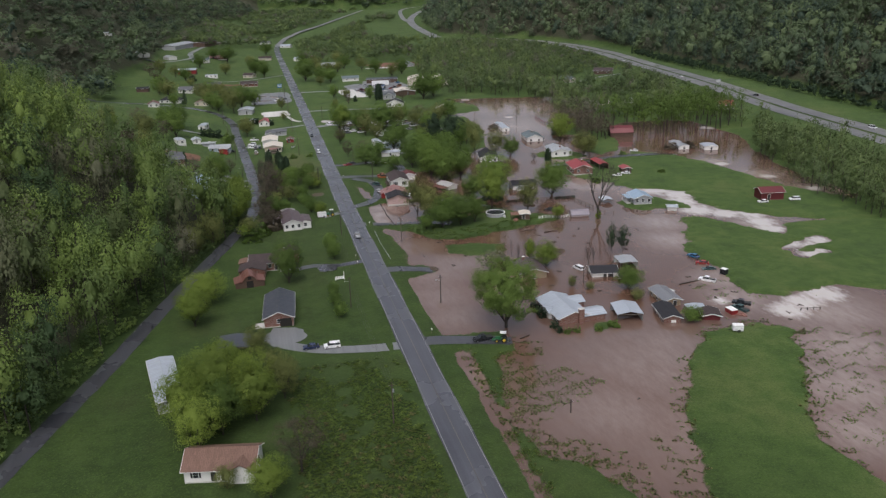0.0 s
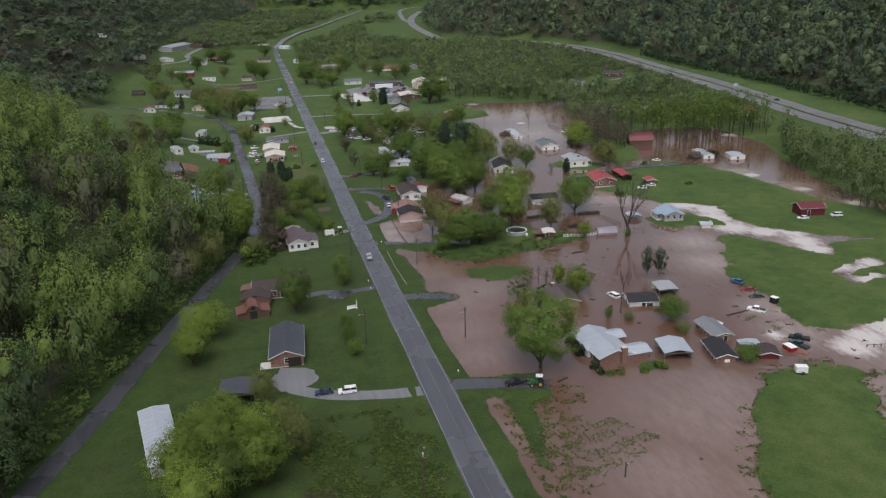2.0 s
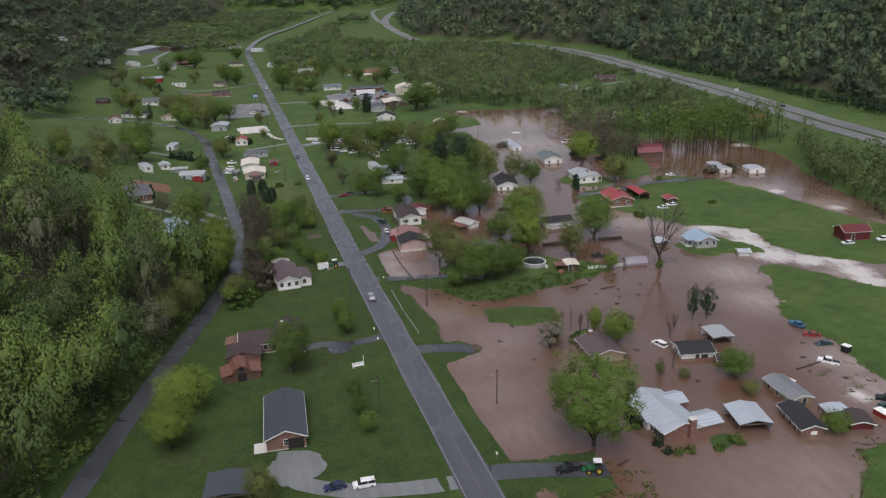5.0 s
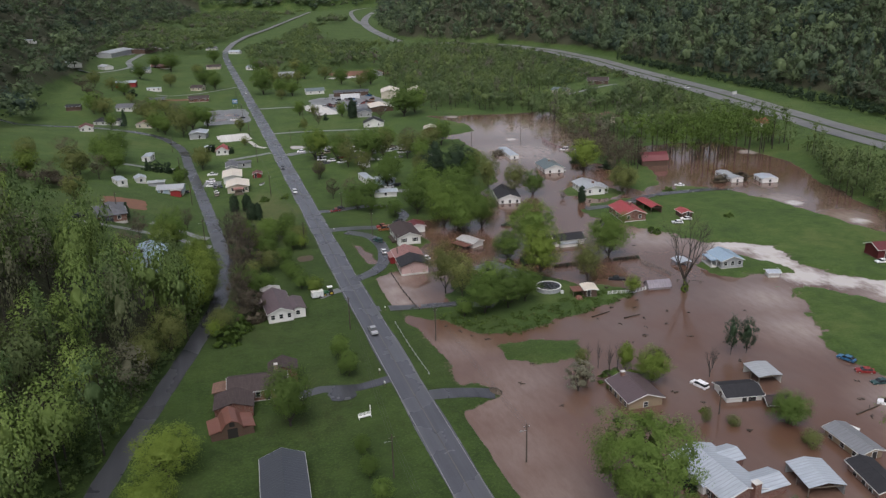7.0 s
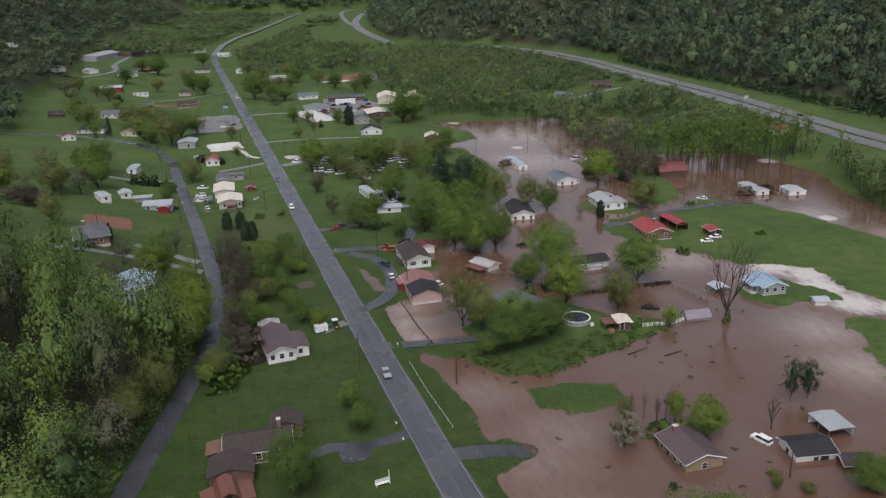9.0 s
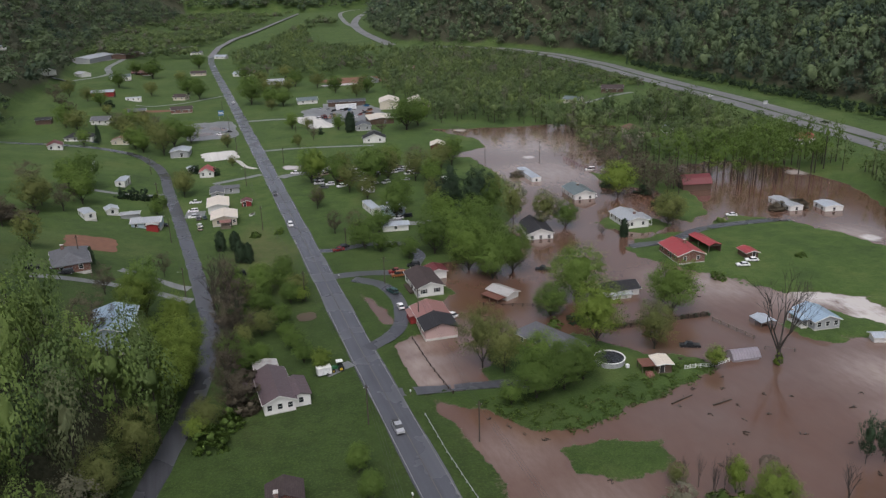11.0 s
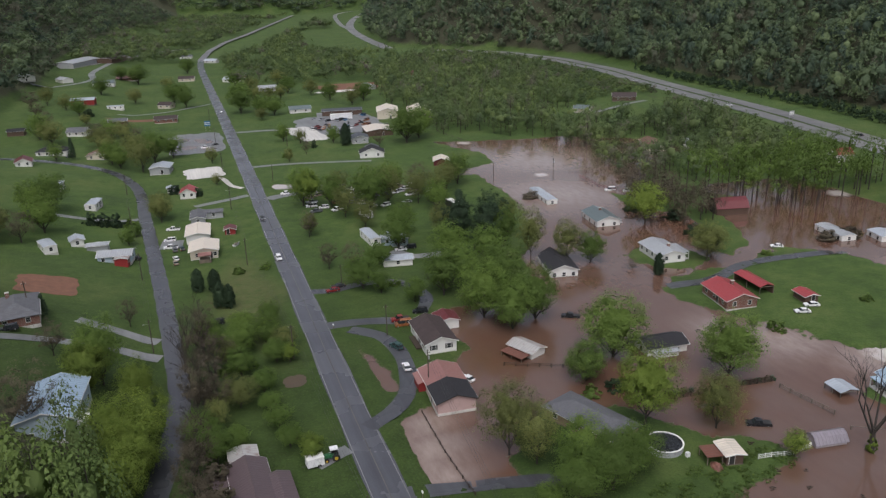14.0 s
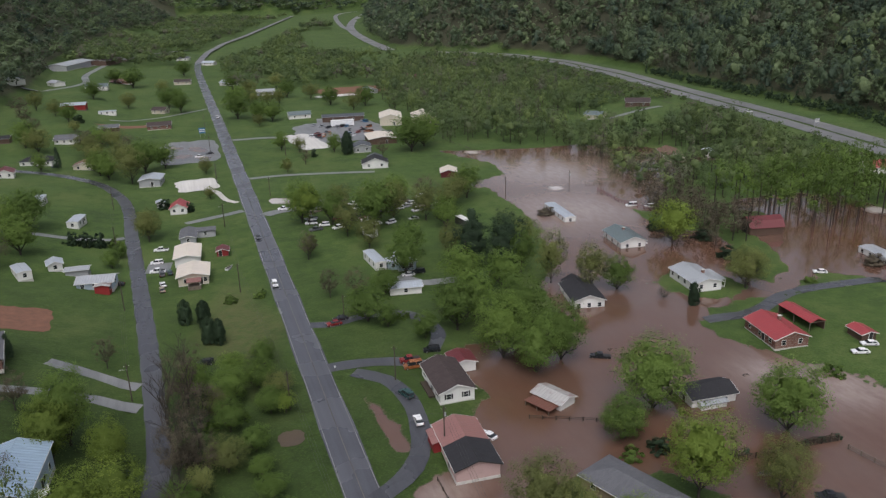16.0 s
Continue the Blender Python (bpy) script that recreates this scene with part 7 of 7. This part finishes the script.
def box_trailer(name, label, x, y, turn, L, W, H, mat, z=None, wheels=True):
    t = thing(name, x, y, gz(x, y) if z is None else z, turn, label, "trailer")
    lift = 0.5 if wheels else 0.0
    part("body", Geo().box(-W / 2, -L / 2, lift, W / 2, L / 2, H, 0.03), mat, t)
    part("roof_cap", Geo().box(-W / 2 - 0.03, -L / 2 - 0.03, H, W / 2 + 0.03, L / 2 + 0.03, H + 0.06), TRIM, t)
    if wheels:
        for s in (-1, 1):
            for yy in ((-L / 2 + 1.0,) if L < 6 else (-L / 2 + 1.2, -L / 2 + 2.4, L / 2 - 1.5)):
                w = part("tyre", Geo().tube((s * (W / 2 - 0.25), yy, 0.4), (s * W / 2, yy, 0.4), 0.4, 0.4, 12), RUBBER, t)
                part("rim", Geo().tube((s * (W / 2 - 0.2), yy, 0.4), (s * (W / 2 + 0.01), yy, 0.4), 0.22, 0.2, 10), CHROME, w)
        part("drawbar", Geo().box(-0.06, L / 2, 0.45, 0.06, L / 2 + 0.9, 0.55), BLACKTRIM, t)
    return t


box_trailer("cargo_trailer", "white cargo trailer on a green lawn", 110.6, 153, 70, 2.5, 1.6, 1.8, PAINT["white"])
box_trailer("semi_trailer", "long white semi-trailer in a yard", 107, 655, 84, 14, 2.6, 4.0, PAINT["white"])
box_trailer("camper", "white and red camper beside the road", 21.8, 285.2, 95, 3.2, 1.9, 2.1, PAINT["white"])
box_trailer("red_camper", "red camper standing at the water's edge", 116.3, 164.2, 5, 2.8, 1.9, 2.0, PAINT["red"])
box_trailer("metal_box", "grey metal box trailer in flood water", 107.8, 181.5, 20, 3.2, 1.6, 1.6, PAINT["silver"])
box_trailer("dark_crate", "dark crate on the bank", 130, 189, 20, 1.8, 1.5, 1.6, PAINT["black"], wheels=False)
box_trailer("school_van", "white camper van on the parking lot", 69, 437, 20, 7, 2.3, 2.9, PAINT["white"])
box_trailer("dock_container", "brown container by the channel", 104, 436, 10, 9, 2.6, 2.5, plain("brown_container", (0.09, 0.08, 0.075), 0.7), wheels=False)


def tractor(x, y, turn, label):
    t = thing("tractor", x, y, max(gz(x, y), -0.2), turn, label, "tractor")
    G = PAINT["green"]
    part("bonnet", Geo().box(-0.4, 0.2, 0.7, 0.4, 1.7, 1.35, 0.06), G, t)
    part("seat_deck", Geo().box(-0.6, -0.9, 0.7, 0.6, 0.2, 0.95), G, t)
    part("seat", Geo().box(-0.25, -0.7, 0.95, 0.25, -0.2, 1.4, 0.04), BLACKTRIM, t)
    for sx in (-0.55, 0.55):
        part("canopy_post", Geo().box(sx - 0.04, -0.8, 0.9, sx + 0.04, -0.72, 2.4), BLACKTRIM, t)
    part("canopy", Geo().box(-0.7, -1.0, 2.4, 0.7, 0.5, 2.5), PAINT["white"], t)
    for s in (-1, 1):
        for yy, r in ((-0.5, 0.72), (1.3, 0.45)):
            w = part("tyre", Geo().tube((s * 0.6, yy, r), (s * 0.95, yy, r), r, r, 14), RUBBER, t)
            part("rim", Geo().tube((s * 0.75, yy, r), (s * 0.97, yy, r), r * 0.55, r * 0.5, 10), plain("yellow_rim", (0.5, 0.35, 0.03), 0.5), w)
    part("loader_arm", Geo().box(-0.5, 1.6, 0.5, 0.5, 2.5, 0.62), G, t)


tractor(53.6, 164.6, 70, "green tractor with canopy on a flooded driveway")
tractor(25.3, 286, 90, "bright green tractor parked by the road")


# ---- poles, wires, fences, small things ----
def utility_pole(x, y, h, turn=0, lamp=False):
    p = thing("utility_pole", x, y, gz(x, y), turn, "weathered wooden utility pole with a crossarm" if not lamp else "wooden utility pole carrying a street lamp", "utility pole", "utility poles")
    part("pole", Geo().tube((0, 0, -0.6), (0, 0, h), 0.16, 0.11, 8), POLE, p)
    part("crossarm", Geo().box(-0.55, -0.05, h - 0.72, 0.55, 0.05, h - 0.62), POLE, p)
    for u in (-0.5, 0.0, 0.5):
        part("insulator", Geo().tube((u, 0, h - 0.62), (u, 0, h - 0.48), 0.045, 0.03, 6), TRIM, p)
    if lamp:
        part("lamp_arm", Geo().tube((0, 0, h - 1.4), (-1.2, -0.3, h - 1.1), 0.03, 0.03, 6), CHROME, p)
        part("lamp_head", Geo().box(-1.5, -0.42, h - 1.2, -1.1, -0.2, h - 1.05, 0.03), CHROME, p)
    elif h > 9.2:
        part("transformer", Geo().tube((0.24, 0.0, h - 2.2), (0.24, 0.0, h - 1.5), 0.2, 0.2, 10), PAINT["silver"], p)
    return p


LINE = [(21.2, 135.1, 9.5), (20.9, 196.6, 9.0), (26.2, 261, 9.0), (25.0, 330, 9.0), (21.6, 401.5, 9.0), (22.5, 470, 9.0), (24.5, 540, 9.0), (26, 610, 9.0), (27.5, 690, 9.0)]
EAST_LINE = [(45.3, 193.5, 9.0), (45.0, 248.1, 9.0), (50.2, 304.3, 9.5), (49.0, 334, 8.5)]
WEST_LINE = [(-6.5, 346.3, 9.0), (-9.8, 400, 9.0), (-14, 455, 9.0), (-17.5, 512, 9.0)]
for k, (x, y, h) in enumerate(LINE + EAST_LINE + WEST_LINE):
    utility_pole(x, y, h, 3 * math.sin(k), k % 4 == 1 or (x, y) == (-6.5, 346.3))
for x, y, h in ((-33.8, 359.7, 9), (45.5, 371, 7), (135, 470, 8), (160, 462, 10), (228, 352, 8), (44, 508, 8), (62, 585, 9), (88.3, 195.2, 6), (57, 130, 4)):
    utility_pole(x, y, h, 20)


def wire(name, a, b, sag, parent=None):
    c = bpy.data.curves.new(name, "CURVE")
    c.dimensions, c.bevel_depth, c.bevel_resolution, c.resolution_u = "3D", 0.018, 0, 1
    s = c.splines.new("POLY")
    s.points.add(12)
    for k in range(13):
        t = k / 12
        s.points[k].co = (a[0] + (b[0] - a[0]) * t, a[1] + (b[1] - a[1]) * t, a[2] + (b[2] - a[2]) * t - sag * 4 * t * (1 - t), 1)
    c.materials.append(WIRE)
    return tagged(new(name, c), "thin black cable hanging between utility poles", "cable", "overhead cables")


for line in (LINE, EAST_LINE, WEST_LINE):
    for (xa, ya, ha), (xb, yb, hb) in zip(line, line[1:]):
        for u in (-0.5, 0.0, 0.5):
            wire("overhead_cable", (xa + u, ya, gz(xa, ya) + ha - 0.45 - abs(u) * 0.0), (xb + u, yb, gz(xb, yb) + hb - 0.45), 0.9)
wire("overhead_cable", (50.2, 304.3, gz(50.2, 304.3) + 8), (40.5, 322, 0.5), 0.2)


def fence(label, pts, h=1.2, every=2.4, rails=3, mat=None, base=None):
    f = thing("fence", pts[0][0], pts[0][1], 0, 0, label, "fence")
    ox, oy = pts[0]
    mat = mat or WOOD
    for (ax, ay), (bx, by) in zip(pts, pts[1:]):
        n = max(1, int(math.hypot(bx - ax, by - ay) / every))
        prev = None
        for k in range(n + 1):
            x, y = ax + (bx - ax) * k / n, ay + (by - ay) * k / n
            z = gz(x, y)
            top = max(z, 0) + h if z > -0.6 else h
            box_part("post", f, mat, x - ox - 0.08, y - oy - 0.08, z - 0.4, x - ox + 0.08, y - oy + 0.08, top)
            if prev:
                for r in range(rails):
                    d = top - 0.15 - r * 0.36
                    e = prev[2] - 0.15 - r * 0.36
                    part("rail", Geo().tube((prev[0] - ox, prev[1] - oy, e), (x - ox, y - oy, d), 0.055, 0.055, 4), mat, f)
            prev = (x, y, top)
    return f


fence("dark board fence standing in flood water", [(94, 282.4), (102.7, 281.4), (112, 281.3), (120.8, 280.3)], 1.3, 1.6, 4, DARKWOOD)
fence("weathered rail fence running through flood water", [(120.4, 277.5), (122.8, 264.9)], 1.1, 2.2, 3)
fence("rail fence posts leading to a shed", [(121.5, 259.5), (127, 256)], 0.9, 2.4, 1)
fence("low wooden fence across a flooded garden", [(46, 296.2), (45.7, 281), (46.2, 266.6)], 0.8, 2.6, 2, DARKWOOD)
fence("dark fence behind a flooded shed", [(70, 309), (82, 303), (85, 296)], 1.0, 2.6, 2, DARKWOOD)
fence("long rusty red board fence in flood water", [(171, 458), (170, 440), (176, 418)], 1.6, 3.0, 4, ROOF["maroon"])
fence("grey fence between flooded fields", [(172, 470), (190, 466), (215, 462)], 1.0, 3.5, 2)
fence("wire fence posts on a flooded bank", [(134, 160), (139, 159)], 0.8, 1.6, 1, DARKWOOD)
fence("roadside guard rail of grey steel", [(38.0, 231), (37.6, 246), (37.8, 260)], 0.6, 2.5, 1, PAINT["silver"])
# pale rails added where a row of white and grey junk stands
fence("pale rails in place of a junk row beside a flooded yard", [(98, 257.5), (104.5, 256.8), (110, 257.6)], 1.0, 1.1, 3, TRIM)
fence("white garden fence beside a brick house", [(3.5, 230.5), (9.5, 230.3)], 0.8, 1.2, 2, TRIM)


def ring(r0, r1, z0, z1, n=32):
    """A closed band with a square section."""
    g = Geo()
    for k in range(n):
        c, d = math.cos(6.2832 * k / n), math.sin(6.2832 * k / n)
        g.v += [(r0 * c, r0 * d, z0), (r1 * c, r1 * d, z0), (r1 * c, r1 * d, z1), (r0 * c, r0 * d, z1)]
    for k in range(n):
        a, b = 4 * k, 4 * ((k + 1) % n)
        g.f += [(a + m, a + (m + 1) % 4, b + (m + 1) % 4, b + m) for m in range(4)]
    return g


def pool(x, y, r):
    p = thing("swimming_pool", x, y, gz(x, y), 0, "round above-ground pool with dark cover", "swimming pool")
    part("side_wall", ring(r - 0.05, r, 0.0, 1.2), PAINT["silver"], p)
    part("rim", ring(r - 0.2, r + 0.12, 1.2, 1.28), TRIM, p)
    part("cover", Geo().tube((0, 0, 0.8), (0, 0, 0.95), r - 0.06, r - 0.06, 32), plain("black_pool_cover", (0.018, 0.02, 0.022), 0.25), p)
    part("pump", Geo().box(r * 0.55, -r - 0.9, 0, r * 0.55 + 0.7, -r - 0.2, 0.9), PAINT["white"], p)


pool(84.4, 267, 3.5)


def swing(x, y, turn):
    s = thing("garden_bench", x, y, gz(x, y), turn, "white wooden bench and post on a lawn", "bench")
    for k in range(4):
        part("seat_slat", Geo().box(-1.3, -0.5 + 0.18 * k, 0.45, 1.3, -0.36 + 0.18 * k, 0.5), TRIM, s)
    for k in range(9):
        part("back_slat", Geo().box(-1.3 + 0.3 * k, 0.22, 0.5, -1.12 + 0.3 * k, 0.27, 1.1), TRIM, s)
    for px in (-1.3, 1.2):
        for py in (-0.5, 0.2):
            part("leg", Geo().box(px, py, 0, px + 0.1, py + 0.1, 0.48), TRIM, s)
    part("tall_post", Geo().box(1.35, 0.2, 0, 1.5, 0.35, 2.4), TRIM, s)


swing(20.4, 218.4, 8)


def boat(x, y, turn, label, mat):
    b = thing("rowing_boat", x, y, max(gz(x, y), -0.15), turn, label, "boat")
    line = [(-0.6, -2.0), (0.6, -2.0), (0.75, 0.2), (0.4, 1.5), (0, 2.3), (-0.4, 1.5), (-0.75, 0.2)]
    part("hull", Geo().solid([(u * 0.75, v * 0.92, 0) for u, v in line], [(u, v, 0.6) for u, v in line]), mat, b)
    # thin dark plate on the solid hull in place of a hollow
    part("inside_floor", Geo().solid([(u * 0.85, v * 0.9, 0.6) for u, v in line], [(u * 0.85, v * 0.9, 0.612) for u, v in line]), BLACKTRIM, b)
    for yy in (-1.2, 0.0, 1.0):
        part("bench", Geo().box(-0.6, yy - 0.14, 0.58, 0.6, yy + 0.14, 0.64), WOOD, b)


boat(101.5, 276.6, 80, "pale green rowing boat adrift in a flooded garden", PAINT["tan"])
boat(20.2, 423, -30, "small white boat on a lawn", PAINT["white"])


def driftwood(x, y, turn, n, seed, label="tangle of dark driftwood caught in the flood"):
    d, r = thing("driftwood", x, y, max(gz(x, y), -0.05), turn, label, "driftwood", "flood debris"), random.Random(seed)
    for k in range(n):
        a, c = r.uniform(0, 3.1), Vector((r.uniform(-1, 1), r.uniform(-0.6, 0.6), r.uniform(0.0, 0.25)))
        w = Vector((math.cos(a), math.sin(a), r.uniform(-0.1, 0.35))) * r.uniform(0.15, 0.55)
        part("branch", Geo().tube(c * 0.6 - w, c * 0.6 + w, r.uniform(0.09, 0.2), 0.06, 5), DARKWOOD, d)


deb = random.Random(4)
spots = [(50, 255), (52.5, 251), (54, 247), (57, 244), (89, 230), (94, 232), (97, 236), (92, 240), (99, 241), (103, 236), (88, 245), (95, 250), (101, 248), (107, 243), (112, 240), (104, 228), (110, 222), (113, 218), (107, 213), (92, 219), (86, 222), (83, 225), (85, 206), (88, 200), (120, 232), (126, 236), (124, 196), (119, 190), (116, 184), (121, 179), (125, 176), (118, 174), (130, 160), (136, 163), (128, 156), (62, 228), (56, 221), (60, 209), (73, 131), (79, 196), (90, 188), (100, 262), (104, 252.5), (99, 254), (108, 268), (127, 292), (118, 300), (122, 308), (96, 320), (101, 330)]
for k, (x, y) in enumerate(spots):
    driftwood(x, y, deb.uniform(0, 360), deb.randint(3, 8), k)
for x, y, a, L in ((97, 243, 5, 5), (90, 247, 12, 6), (117, 186, 8, 7), (60, 166, 20, 3)):
    lg = thing("fallen_log", x, y, 0.05, a, "long fallen log lying across flood water", "log", "flood debris")
    part("log", Geo().tube((-L / 2, 0, 0.1), (L / 2, 0.1, 0.16), 0.2, 0.12, 8), DARKWOOD, lg)
    part("stub", Geo().tube((0.3, 0, 0.1), (0.8, 0.5, 0.7), 0.07, 0.04, 5), DARKWOOD, lg)


def heap(x, y, r, h, mat, label, name="earth_mound", seed=0):
    g = Geo()
    n, rings = 20, 5
    rr = random.Random(seed)
    g.v.append((0, 0, h))
    for k in range(1, rings + 1):
        for j in range(n):
            a, q = 6.2832 * j / n, r * k / rings * rr.uniform(0.85, 1.12)
            g.v.append((q * math.cos(a), 0.7 * q * math.sin(a), h * math.cos(1.57 * k / rings) * rr.uniform(0.75, 1.1) - (0.4 if k == rings else 0)))
    for j in range(n):
        g.f.append((0, 1 + j, 1 + (j + 1) % n))
        for k in range(rings - 1):
            a, b = 1 + k * n, 1 + (k + 1) * n
            g.f.append((a + j, b + j, b + (j + 1) % n, a + (j + 1) % n))
    ob = new(name, g.mesh(name, mat))
    ob.matrix_basis = pose(x, y, max(gz(x, y), -0.1), 0, 0, seed * 37)
    tagged(ob, label, "mound", "earth mounds")


heap(91.5, 222.5, 3.4, 1.0, MUD, "dark heap of mud and roots in the flood", seed=1)
heap(88, 217, 2.0, 0.6, MUD, "low heap of mud and roots", seed=2)
heap(49.5, 219.5, 2.0, 0.8, MUD, "muddy culvert bank at a driveway's end", seed=3)
heap(89.5, 258.2, 1.8, 0.8, ROOF["rust"], "heap of rusty scrap beside a cabin", "debris_mound", seed=7)
heap(118, 162.5, 2.2, 0.6, ROOF["rust"], "heap of scrap metal by the water", "debris_mound", seed=8)
heap(84, 349, 2.0, 1.2, DARKWOOD, "dark round heap beside a flooded shed", "debris_mound", seed=9)


def road_sign(x, y, turn, label, mat, w, h, z0):
    s = thing("road_sign", x, y, gz(x, y), turn, label, "sign")
    for u in (-w * 0.35, w * 0.35):
        part("post", Geo().box(u - 0.06, -0.06, -0.3, u + 0.06, 0.06, z0 + 0.1), CHROME, s)
    b = part("board", Geo().box(-w / 2, -0.08, z0, w / 2, 0.08, z0 + h), mat, s)
    part("stripe", Geo().box(-w / 2 + 0.2, -0.1, z0 + h * 0.3, w / 2 - 0.2, -0.08, z0 + h * 0.42), TRIM, b)
    part("stripe", Geo().box(-w / 2 + 0.2, -0.1, z0 + h * 0.6, w / 2 - 0.2, -0.08, z0 + h * 0.72), TRIM, b)


road_sign(24.5, 655, 0, "tall blue sign with pale bars beside a parking lot", PAINT["blue"], 3.6, 3.2, 3.0)
road_sign(327.5, 505, 10, "back of a large highway sign on posts", PAINT["silver"], 4.0, 2.6, 2.6)


def letter_box(x, y):
    m = thing("letter_box", x, y, gz(x, y), 0, "pale letter box on a post by the road", "letter box", "letter boxes")
    part("post", Geo().box(-0.06, -0.06, -0.2, 0.06, 0.06, 1.0), WOOD, m)
    part("box", Geo().box(-0.14, -0.28, 1.0, 0.14, 0.28, 1.3, 0.03), TRIM, m)


for x, y in ((37.2, 343), (27.3, 229), (27.6, 235), (38.2, 174), (37.4, 269)):
    letter_box(x, y)
